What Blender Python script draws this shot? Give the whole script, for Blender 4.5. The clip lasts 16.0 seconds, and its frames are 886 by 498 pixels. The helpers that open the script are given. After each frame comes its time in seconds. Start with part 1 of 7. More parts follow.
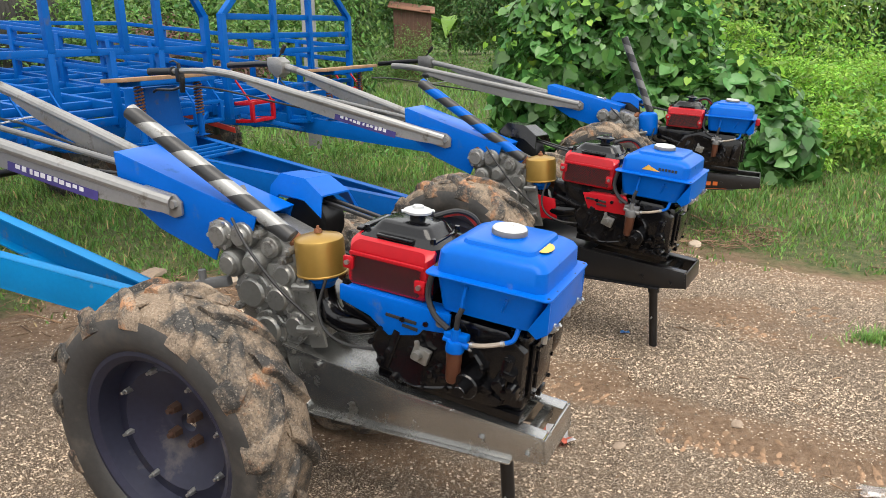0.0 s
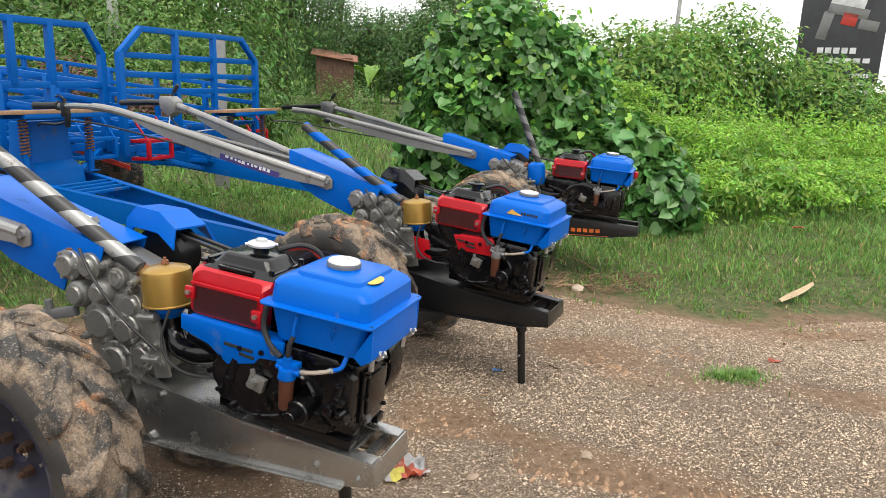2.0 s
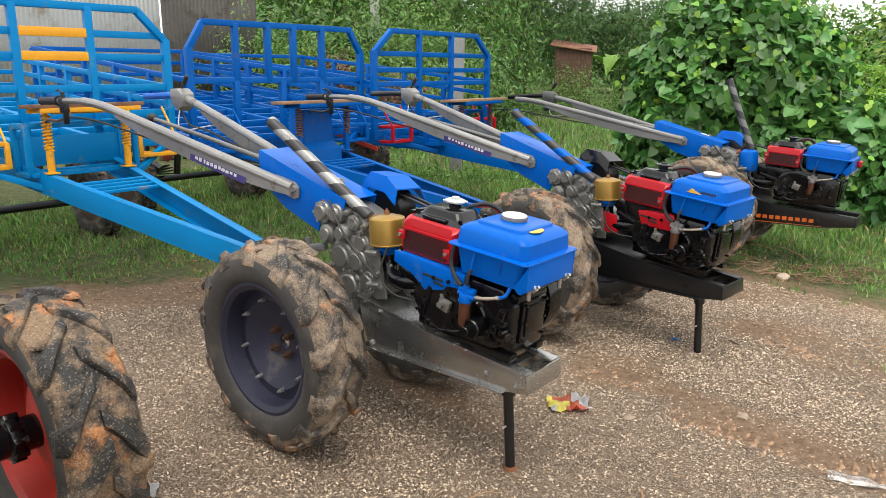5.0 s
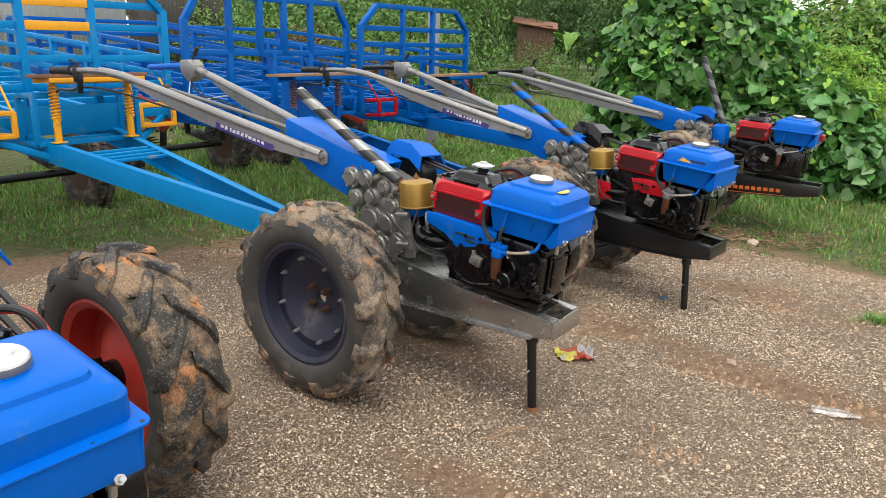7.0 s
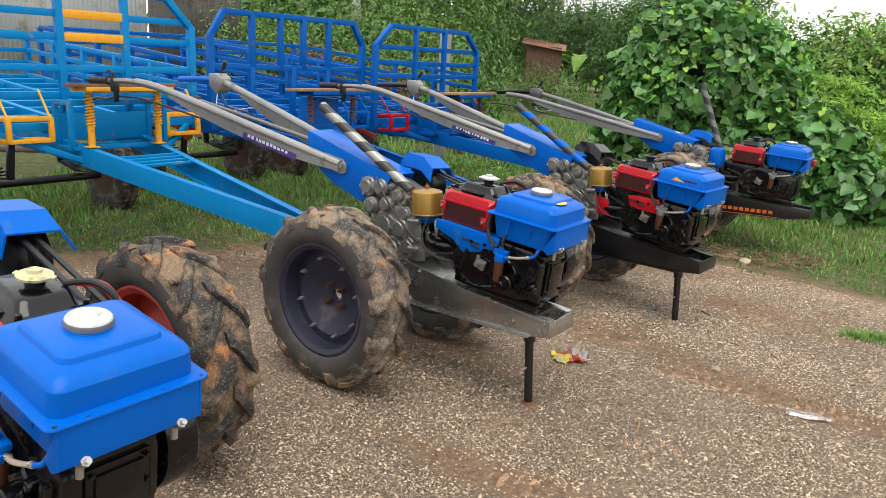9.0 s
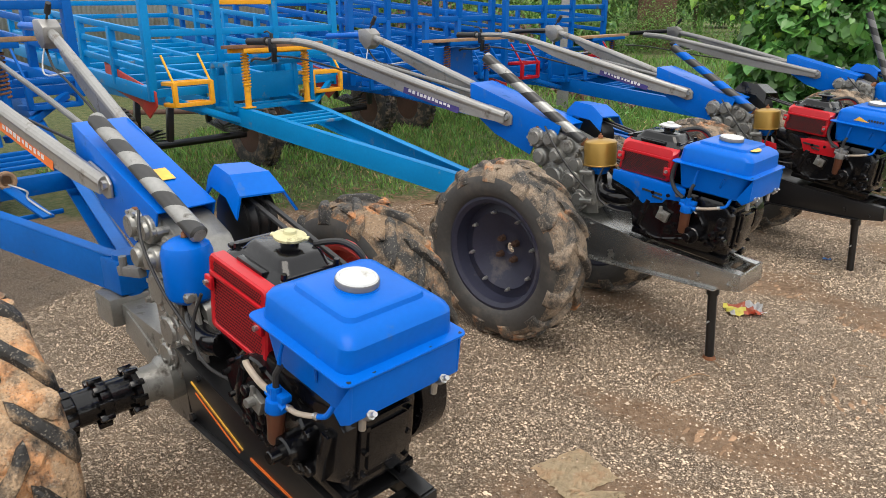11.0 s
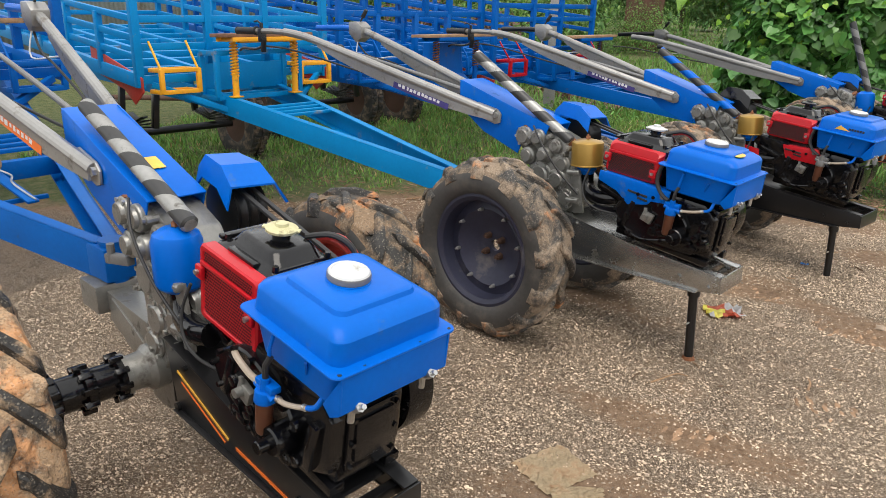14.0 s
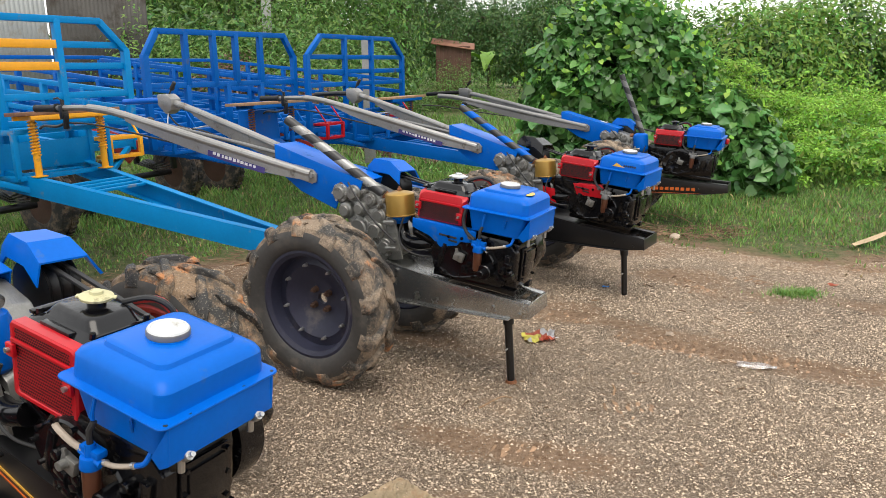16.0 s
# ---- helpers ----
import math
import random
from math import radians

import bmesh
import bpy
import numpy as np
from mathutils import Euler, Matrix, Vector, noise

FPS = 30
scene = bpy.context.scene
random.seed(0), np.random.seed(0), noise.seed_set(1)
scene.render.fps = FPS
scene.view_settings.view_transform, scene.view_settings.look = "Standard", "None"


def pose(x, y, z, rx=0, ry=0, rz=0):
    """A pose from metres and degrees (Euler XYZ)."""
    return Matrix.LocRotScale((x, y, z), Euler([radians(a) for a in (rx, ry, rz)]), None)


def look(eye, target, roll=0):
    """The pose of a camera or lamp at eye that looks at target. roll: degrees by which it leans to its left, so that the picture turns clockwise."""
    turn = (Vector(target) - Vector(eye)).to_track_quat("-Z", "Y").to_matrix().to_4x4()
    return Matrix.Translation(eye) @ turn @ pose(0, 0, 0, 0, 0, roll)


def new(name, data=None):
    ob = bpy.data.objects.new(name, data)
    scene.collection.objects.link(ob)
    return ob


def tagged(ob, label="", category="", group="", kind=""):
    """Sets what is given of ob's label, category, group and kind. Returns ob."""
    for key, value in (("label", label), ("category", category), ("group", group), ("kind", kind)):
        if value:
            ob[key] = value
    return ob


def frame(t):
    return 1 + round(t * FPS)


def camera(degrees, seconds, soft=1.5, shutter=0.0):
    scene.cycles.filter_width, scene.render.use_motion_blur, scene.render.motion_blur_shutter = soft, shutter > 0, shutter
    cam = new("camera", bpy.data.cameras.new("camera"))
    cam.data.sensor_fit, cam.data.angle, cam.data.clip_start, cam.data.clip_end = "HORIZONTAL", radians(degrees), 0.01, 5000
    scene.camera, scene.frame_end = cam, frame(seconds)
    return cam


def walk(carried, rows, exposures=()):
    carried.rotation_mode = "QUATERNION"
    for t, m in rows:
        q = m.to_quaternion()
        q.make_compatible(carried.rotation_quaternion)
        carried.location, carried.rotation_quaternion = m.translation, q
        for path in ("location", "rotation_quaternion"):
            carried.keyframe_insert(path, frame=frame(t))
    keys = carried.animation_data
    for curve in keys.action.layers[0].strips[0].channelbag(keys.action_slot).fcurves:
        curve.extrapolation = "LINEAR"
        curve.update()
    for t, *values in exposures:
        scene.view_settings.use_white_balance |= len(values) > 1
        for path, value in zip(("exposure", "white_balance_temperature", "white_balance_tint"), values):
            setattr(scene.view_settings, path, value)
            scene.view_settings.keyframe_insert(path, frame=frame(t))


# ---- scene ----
cam = camera(63.5, 16.0, soft=0.5)
PATH = [
    (0, (0.21, 0.067, 1.572), (0.008, 1.968, 0.982), -0.3),
    (0.5, (0.234, 0.053, 1.579), (0.108, 1.973, 1.035), -1.3),
    (1, (0.313, 0.061, 1.586), (0.287, 2.001, 1.101), -1.2),
    (1.5, (0.408, 0.028, 1.58), (0.429, 1.982, 1.15), 0.8),
    (2, (0.482, -0.041, 1.569), (0.48, 1.906, 1.109), 2.2),
    (2.5, (0.518, -0.097, 1.564), (0.431, 1.826, 1.022), 1.8),
    (3, (0.52, -0.177, 1.57), (0.325, 1.738, 1.027), 0.2),
    (3.5, (0.522, -0.34, 1.574), (0.261, 1.571, 1.047), -0.1),
    (4, (0.592, -0.464, 1.587), (0.217, 1.43, 1.063), 0.4),
    (4.5, (0.747, -0.523, 1.589), (0.221, 1.34, 1.085), 1.0),
    (5, (0.805, -0.572, 1.587), (0.167, 1.256, 1.085), 0.9),
    (5.2, (0.803, -0.589, 1.593), (0.136, 1.228, 1.089), 0.9),
    (7.3, (0.569, -0.964, 1.573), (0.093, 0.894, 1.005), 2.4),
    (7.5, (0.576, -0.986, 1.579), (0.111, 0.873, 1.008), 2.9),
    (8, (0.627, -1.059, 1.592), (0.126, 0.798, 1.044), 3.4),
    (8.5, (0.673, -1.155, 1.584), (0.149, 0.707, 1.075), 3.2),
    (9, (0.646, -1.206, 1.598), (0.121, 0.653, 1.082), 3.2),
    (9.5, (0.525, -1.212, 1.599), (-0.001, 0.642, 1.066), 2.4),
    (10, (0.394, -1.261, 1.589), (-0.218, 0.553, 1.01), 1.4),
    (10.2, (0.349, -1.278, 1.59), (-0.309, 0.513, 0.988), 0.9),
    (12.3, (0.281, -1.317, 1.614), (-0.522, 0.385, 0.936), -0.2),
    (12.5, (0.282, -1.319, 1.613), (-0.514, 0.388, 0.938), -0.0),
    (13, (0.277, -1.321, 1.615), (-0.492, 0.399, 0.943), 0.9),
    (13.5, (0.277, -1.325, 1.614), (-0.466, 0.409, 0.947), 1.7),
    (14, (0.283, -1.333, 1.612), (-0.432, 0.409, 0.94), 2.0),
    (14.5, (0.291, -1.335, 1.61), (-0.348, 0.427, 0.912), 1.3),
    (15, (0.309, -1.337, 1.613), (-0.194, 0.484, 0.957), 0.6),
    (15.5, (0.362, -1.388, 1.621), (-0.036, 0.487, 1.049), 0.0),
    (16, (0.415, -1.495, 1.624), (0.109, 0.416, 1.117), -0.1),
]
walk(cam, [(t, look(eye, target, roll)) for t, eye, target, roll in PATH], exposures=[(0, 0.42), (1.5, 0.32), (4.5, 0.35), (7.5, 0.26), (10, 0.22), (14, 0.22), (16, 0.22)])

# ---- world and sun ----
world = bpy.data.worlds.new("world")
scene.world = world
world.use_nodes = True
wn, wl = world.node_tree.nodes, world.node_tree.links
wn.clear()
w_out = wn.new("ShaderNodeOutputWorld")
w_bg = wn.new("ShaderNodeBackground")
w_sky = wn.new("ShaderNodeTexSky")
w_sky.sky_type, w_sky.sun_disc = "NISHITA", False
w_sky.sun_elevation, w_sky.sun_rotation = radians(71), radians(161)
w_mix = wn.new("ShaderNodeMix")
w_mix.data_type = "RGBA"
w_mix.inputs["Factor"].default_value = 0.82
w_mix.inputs["B"].default_value = (9.8, 9.7, 9.4, 1)      # thin bright overcast
wl.new(w_sky.outputs["Color"], w_mix.inputs["A"])
wl.new(w_mix.outputs["Result"], w_bg.inputs["Color"])
wl.new(w_bg.outputs["Background"], w_out.inputs["Surface"])
w_bg.inputs["Strength"].default_value = 0.143
sun = new("sun", bpy.data.lights.new("sun", "SUN"))
sun.data.energy, sun.data.angle, sun.data.color = 2.1, radians(42), (1, 0.93, 0.83)
sun.matrix_world = look((0, 0, 20), (-1.5, 4.5, 6))


# ---- materials ----
def material(name, color, rough=0.5, metal=0.0, vary=0.18, scale=3.0, grain=60.0, bump=0.0, bump_scale=90.0, coat=0.0, dirt=None, dirt_amount=0.0, dirt_scale=5.0, island=False, spec=0.5):
    """Principled surface with large blotches, fine grain, optional dirt film and relief."""
    m = bpy.data.materials.new(name)
    m.use_nodes = True
    n, l = m.node_tree.nodes, m.node_tree.links
    b = n["Principled BSDF"]
    b.inputs["Roughness"].default_value, b.inputs["Metallic"].default_value = rough, metal
    b.inputs["Coat Weight"].default_value = coat
    b.inputs["Coat Roughness"].default_value = 0.12
    b.inputs["Specular IOR Level"].default_value = spec
    co = n.new("ShaderNodeTexCoord")
    big = n.new("ShaderNodeTexNoise")
    big.inputs["Scale"].default_value, big.inputs["Detail"].default_value = scale, 6
    fine = n.new("ShaderNodeTexNoise")
    fine.inputs["Scale"].default_value, fine.inputs["Detail"].default_value = grain, 3
    l.new(co.outputs["Object"], big.inputs["Vector"])
    l.new(co.outputs["Object"], fine.inputs["Vector"])
    add = n.new("ShaderNodeMath")
    add.operation = "MULTIPLY_ADD"
    add.inputs[1].default_value, add.inputs[2].default_value = 0.45, 0
    l.new(fine.outputs["Fac"], add.inputs[0])
    l.new(big.outputs["Fac"], add.inputs[2])
    ramp = n.new("ShaderNodeMapRange")
    ramp.inputs["From Min"].default_value, ramp.inputs["From Max"].default_value = 0.45, 1.0
    ramp.inputs["To Min"].default_value, ramp.inputs["To Max"].default_value = 1 - vary, 1 + vary
    l.new(add.outputs["Value"], ramp.inputs["Value"])
    hsv = n.new("ShaderNodeHueSaturation")
    hsv.inputs["Color"].default_value = (*color, 1)
    l.new(ramp.outputs["Result"], hsv.inputs["Value"])
    src = hsv.outputs["Color"]
    if island:
        geo = n.new("ShaderNodeNewGeometry")
        r2 = n.new("ShaderNodeMapRange")
        r2.inputs["To Min"].default_value, r2.inputs["To Max"].default_value = island if isinstance(island, tuple) else (0.55, 1.5)
        l.new(geo.outputs["Random Per Island"], r2.inputs["Value"])
        h2 = n.new("ShaderNodeHueSaturation")
        l.new(src, h2.inputs["Color"])
        l.new(r2.outputs["Result"], h2.inputs["Value"])
        src = h2.outputs["Color"]
    if dirt:
        dn = n.new("ShaderNodeTexNoise")
        dn.inputs["Scale"].default_value, dn.inputs["Detail"].default_value = dirt_scale, 9
        dn.inputs["Roughness"].default_value = 0.68
        l.new(co.outputs["Object"], dn.inputs["Vector"])
        dr = n.new("ShaderNodeMapRange")
        dr.inputs["From Min"].default_value = 0.62 - 0.3 * dirt_amount
        dr.inputs["From Max"].default_value = 0.74 - 0.24 * dirt_amount
        l.new(dn.outputs["Fac"], dr.inputs["Value"])
        dm = n.new("ShaderNodeMix")
        dm.data_type = "RGBA"
        dm.inputs["B"].default_value = (*dirt, 1)
        l.new(dr.outputs["Result"], dm.inputs["Factor"])
        l.new(src, dm.inputs["A"])
        src = dm.outputs["Result"]
        rr = n.new("ShaderNodeMapRange")
        rr.inputs["To Min"].default_value, rr.inputs["To Max"].default_value = rough, 0.9
        l.new(dr.outputs["Result"], rr.inputs["Value"])
        l.new(rr.outputs["Result"], b.inputs["Roughness"])
    l.new(src, b.inputs["Base Color"])
    if bump:
        bn = n.new("ShaderNodeTexNoise")
        bn.inputs["Scale"].default_value, bn.inputs["Detail"].default_value = bump_scale, 4
        l.new(co.outputs["Object"], bn.inputs["Vector"])
        bp = n.new("ShaderNodeBump")
        bp.inputs["Strength"].default_value, bp.inputs["Distance"].default_value = bump, 0.01
        l.new(bn.outputs["Fac"], bp.inputs["Height"])
        l.new(bp.outputs["Normal"], b.inputs["Normal"])
    return m


def leaf_material(name, color, rough=0.45, trans=0.35, hue=0.04):
    m = material(name, color, rough, vary=0.25, scale=1.2, grain=14, island=True)
    n, l = m.node_tree.nodes, m.node_tree.links
    b = n["Principled BSDF"]
    src = b.inputs["Base Color"].links[0].from_socket
    geo = n.new("ShaderNodeNewGeometry")
    mr = n.new("ShaderNodeMapRange")
    mr.inputs["To Min"].default_value, mr.inputs["To Max"].default_value = 0.5 - hue, 0.5 + hue
    mul = n.new("ShaderNodeMath")
    mul.operation = "MULTIPLY"
    mul.inputs[1].default_value = 7.31
    fr = n.new("ShaderNodeMath")
    fr.operation = "FRACT"
    l.new(geo.outputs["Random Per Island"], mul.inputs[0])
    l.new(mul.outputs["Value"], fr.inputs[0])
    l.new(fr.outputs["Value"], mr.inputs["Value"])
    h = n.new("ShaderNodeHueSaturation")
    l.new(src, h.inputs["Color"])
    l.new(mr.outputs["Result"], h.inputs["Hue"])
    l.new(h.outputs["Color"], b.inputs["Base Color"])
    tr = n.new("ShaderNodeBsdfTranslucent")
    l.new(h.outputs["Color"], tr.inputs["Color"])
    mx = n.new("ShaderNodeMixShader")
    mx.inputs["Fac"].default_value = trans
    out = n["Material Output"]
    l.new(b.outputs["BSDF"], mx.inputs[1])
    l.new(tr.outputs["BSDF"], mx.inputs[2])
    l.new(mx.outputs["Shader"], out.inputs["Surface"])
    return m


BLUE = material("blue_enamel", (0.0, 0.105, 0.5), 0.3, vary=0.1, spec=0.14, dirt=(0.06, 0.13, 0.3), dirt_amount=0.03, dirt_scale=9)
BLUE_TRAILER = material("royal_blue_enamel", (0.0, 0.095, 0.385), 0.4, vary=0.14, spec=0.14, dirt=(0.08, 0.1, 0.15), dirt_amount=0.04, dirt_scale=7)
CYAN = material("sky_blue_enamel", (0.0, 0.21, 0.52), 0.4, vary=0.1, spec=0.16, dirt=(0.2, 0.22, 0.22), dirt_amount=0.06, dirt_scale=7)
YELLOW = material("yellow_enamel", (0.8, 0.36, 0.01), 0.4, vary=0.12, dirt=(0.25, 0.15, 0.06), dirt_amount=0.14)
RED = material("red_enamel", (0.42, 0.006, 0.013), 0.32, vary=0.12, coat=0.1, spec=0.35)
RED_DULL = material("dull_red_enamel", (0.42, 0.03, 0.02), 0.5, vary=0.2, dirt=(0.2, 0.12, 0.07), dirt_amount=0.2)
# darkened grille red, painted as the shade inside the holes
RED_HOLE_SHADE = material("hole_shade_red", (0.02, 0.0015, 0.002), 0.6, vary=0.2)
BLACK = material("black_enamel", (0.004, 0.004, 0.005), 0.16, vary=0.3, coat=0.1, spec=0.4, bump=0.1, bump_scale=45, dirt=(0.028, 0.026, 0.023), dirt_amount=0.03, dirt_scale=14)
BLACK_DEEP = material("black_rubber_hose", (0.015, 0.015, 0.016), 0.55, vary=0.2)
GREY_FRAME = material("grey_metallic_paint", (0.42, 0.42, 0.41), 0.26, 0.9, vary=0.16, grain=110, dirt=(0.2, 0.18, 0.155), dirt_amount=0.04, dirt_scale=8)
BLACK_FRAME = material("black_frame_paint", (0.009, 0.009, 0.01), 0.3, vary=0.25, dirt=(0.06, 0.055, 0.05), dirt_amount=0.03)
STRIPE = material("silver_stripe_paint", (0.3, 0.3, 0.292), 0.4, 0.4, vary=0.25, dirt=(0.12, 0.11, 0.1), dirt_amount=0.2, dirt_scale=20)
STRIPE_DARK = material("dark_stripe_paint", (0.028, 0.028, 0.029), 0.4, vary=0.3)
ALLOY = material("cast_grey_paint", (0.25, 0.247, 0.232), 0.34, 0.6, vary=0.2, bump=0.15, bump_scale=140, dirt=(0.1, 0.09, 0.08), dirt_amount=0.18, dirt_scale=10)
SILVER = material("silver_tube_paint", (0.3, 0.295, 0.285), 0.36, 0.6, vary=0.16, dirt=(0.2, 0.18, 0.16), dirt_amount=0.14, dirt_scale=11)
GREY_DARK = material("dark_grey_paint", (0.17, 0.17, 0.17), 0.42, 0.3, vary=0.2)
STEEL = material("bare_steel", (0.5, 0.5, 0.49), 0.35, 0.9, vary=0.2)
RIM_DARK = material("dark_rusty_rim", (0.07, 0.035, 0.022), 0.8, vary=0.4)
RUST = material("rusty_steel", (0.2, 0.08, 0.035), 0.8, 0.1, vary=0.4, bump=0.2)
GOLD = material("gold_paint", (0.36, 0.22, 0.05), 0.34, 0.6, vary=0.1, coat=0.1)
NAVY = material("navy_wheel_paint", (0.022, 0.024, 0.046), 0.5, vary=0.3, dirt=(0.12, 0.11, 0.11), dirt_amount=0.16)
WHITE = material("white_cap_paint", (0.55, 0.56, 0.56), 0.4, 0.2, vary=0.14, dirt=(0.3, 0.28, 0.24), dirt_amount=0.15, dirt_scale=16)
CREAM = material("pale_yellow_cap", (0.55, 0.52, 0.3), 0.45, 0.1, vary=0.2, dirt=(0.2, 0.17, 0.1), dirt_amount=0.25, dirt_scale=25)
WOOD = material("weathered_plank", (0.33, 0.2, 0.11), 0.75, vary=0.35, scale=8, grain=90, bump=0.25)
WOOD_DARK = material("brown_plank", (0.2, 0.1, 0.055), 0.7, vary=0.35, scale=8, grain=90, bump=0.25)
BROWN_BOWL = material("brown_filter_bowl", (0.1, 0.035, 0.018), 0.3, vary=0.2)
HOSE = material("grey_fuel_hose", (0.36, 0.3, 0.24), 0.5, vary=0.2)
STICKER = material("yellow_sticker", (0.75, 0.42, 0.06), 0.4, vary=0.35, grain=30)
PALE = material("pale_sticker", (0.6, 0.6, 0.62), 0.45, vary=0.3)
PURPLE = material("violet_sticker", (0.045, 0.035, 0.16), 0.4, vary=0.3)
ORANGE = material("orange_stripe", (0.65, 0.14, 0.02), 0.45, vary=0.2)
RUBBER = material("worn_tyre_rubber", (0.035, 0.033, 0.031), 0.75, vary=0.35, bump=0.5, bump_scale=70, dirt=(0.2, 0.15, 0.105), dirt_amount=0.5, dirt_scale=11)
RUBBER_SIDE = material("tyre_sidewall", (0.045, 0.043, 0.041), 0.65, vary=0.3, bump=0.15, bump_scale=60, dirt=(0.095, 0.083, 0.07), dirt_amount=0.35, dirt_scale=6)

def tyre_material(name, rubber, mud, clay, amount, clay_amount):
    """Rubber under caked sandy mud, with damp clay patches and pale and dark grit."""
    m = bpy.data.materials.new(name)
    m.use_nodes = True
    n, l = m.node_tree.nodes, m.node_tree.links
    b = n["Principled BSDF"]
    b.inputs["Specular IOR Level"].default_value = 0.3
    co = n.new("ShaderNodeTexCoord")

    def nz(scale, detail, rough=0.6):
        q = n.new("ShaderNodeTexNoise")
        q.inputs["Scale"].default_value, q.inputs["Detail"].default_value, q.inputs["Roughness"].default_value = scale, detail, rough
        l.new(co.outputs["Object"], q.inputs["Vector"])
        return q.outputs["Fac"]

    def rng(src, a, c, lo=0.0, hi=1.0):
        q = n.new("ShaderNodeMapRange")
        q.inputs["From Min"].default_value, q.inputs["From Max"].default_value = a, c
        q.inputs["To Min"].default_value, q.inputs["To Max"].default_value = lo, hi
        l.new(src, q.inputs["Value"])
        return q.outputs["Result"]

    def mix(f, a, c):
        q = n.new("ShaderNodeMix")
        q.data_type = "RGBA"
        l.new(f, q.inputs["Factor"])
        for k, v in (("A", a), ("B", c)):
            if isinstance(v, tuple):
                q.inputs[k].default_value = (*v, 1)
            else:
                l.new(v, q.inputs[k])
        return q.outputs["Result"]

    film = rng(nz(7, 9, 0.7), 0.66 - 0.32 * amount, 0.78 - 0.3 * amount)
    grit = rng(nz(130, 2), 0.35, 0.62)
    mudc = mix(grit, tuple(0.78 * v for v in mud), tuple(1.12 * v for v in mud))
    clayc = mix(rng(nz(40, 5), 0.35, 0.65), tuple(0.6 * v for v in clay), tuple(1.15 * v for v in clay))
    mudc = mix(rng(nz(5.5, 6), 0.66 - 0.2 * clay_amount, 0.72 - 0.2 * clay_amount), mudc, clayc)
    col = mix(film, tuple(rubber), mudc)
    vor = n.new("ShaderNodeTexVoronoi")
    vor.inputs["Scale"].default_value = 240
    l.new(co.outputs["Object"], vor.inputs["Vector"])
    sep = n.new("ShaderNodeSeparateColor")
    l.new(vor.outputs["Color"], sep.inputs["Color"])
    col = mix(rng(sep.outputs["Red"], 0.86, 0.94, 0, 0.3), col, (0.46, 0.4, 0.32))
    col = mix(rng(sep.outputs["Green"], 0.86, 0.94, 0, 0.4), col, (0.03, 0.026, 0.023))
    l.new(col, b.inputs["Base Color"])
    l.new(rng(film, 0, 1, 0.5, 0.95), b.inputs["Roughness"])
    h = n.new("ShaderNodeMath")
    h.operation = "MULTIPLY_ADD"
    h.inputs[1].default_value = 0.22
    l.new(nz(110, 3), h.inputs[0])
    l.new(nz(22, 6, 0.65), h.inputs[2])
    bp = n.new("ShaderNodeBump")
    bp.inputs["Strength"].default_value, bp.inputs["Distance"].default_value = 0.9, 0.014
    l.new(h.outputs["Value"], bp.inputs["Height"])
    l.new(bp.outputs["Normal"], b.inputs["Normal"])
    return m


MUD = tyre_material("sandy_mud", (0.03, 0.029, 0.028), (0.44, 0.3, 0.185), (0.56, 0.29, 0.14), 0.97, 0.8)
LUG_SANDY = tyre_material("sandy_lug_rubber", (0.028, 0.027, 0.026), (0.4, 0.28, 0.175), (0.52, 0.27, 0.13), 0.5, 0.5)
MUD_GREY = tyre_material("grey_mud", (0.035, 0.034, 0.032), (0.25, 0.19, 0.137), (0.45, 0.22, 0.11), 0.78, 0.35)
LUG_GREY = tyre_material("dusty_lug_rubber", (0.045, 0.042, 0.039), (0.3, 0.232, 0.17), (0.52, 0.26, 0.13), 0.66, 0.55)
MUD_CLAY = tyre_material("clay_mud", (0.03, 0.029, 0.027), (0.24, 0.165, 0.105), (0.5, 0.22, 0.09), 0.74, 0.62)
LUG_CLAY = tyre_material("clay_lug_rubber", (0.032, 0.031, 0.03), (0.25, 0.18, 0.12), (0.5, 0.23, 0.1), 0.5, 0.6)
CONCRETE = material("concrete", (0.36, 0.36, 0.35), 0.85, vary=0.25, bump=0.2)
ZINC = material("old_zinc_sheet", (0.27, 0.285, 0.285), 0.55, 0.3, vary=0.25, scale=0.8, dirt=(0.2, 0.17, 0.13), dirt_amount=0.3, dirt_scale=2)
ZINC_DARK = material("stained_zinc_sheet", (0.075, 0.07, 0.064), 0.7, 0.15, vary=0.4, scale=1.5, dirt=(0.05, 0.042, 0.035), dirt_amount=0.4, dirt_scale=3)
TIN_RUST = material("rusty_tin", (0.11, 0.055, 0.038), 0.8, vary=0.4)
BARK = material("bark", (0.12, 0.09, 0.065), 0.9, vary=0.4, scale=6, bump=0.6, bump_scale=30)
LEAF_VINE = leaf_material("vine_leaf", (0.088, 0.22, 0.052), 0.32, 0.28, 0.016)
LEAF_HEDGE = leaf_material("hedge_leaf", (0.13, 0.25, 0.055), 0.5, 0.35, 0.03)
# dark tree green; inside bushes this darker colour stands in for shade
LEAF_DARK = leaf_material("dark_tree_and_inner_shade_leaf", (0.068, 0.15, 0.035), 0.5, 0.25)
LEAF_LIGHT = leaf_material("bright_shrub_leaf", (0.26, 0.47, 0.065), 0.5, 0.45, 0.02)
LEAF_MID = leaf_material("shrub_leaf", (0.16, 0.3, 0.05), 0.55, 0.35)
LEAF_DRY = leaf_material("dry_brown_leaf", (0.16, 0.09, 0.07), 0.7, 0.2)
GRASS = leaf_material("grass_blade", (0.165, 0.3, 0.07), 0.55, 0.35, 0.03)


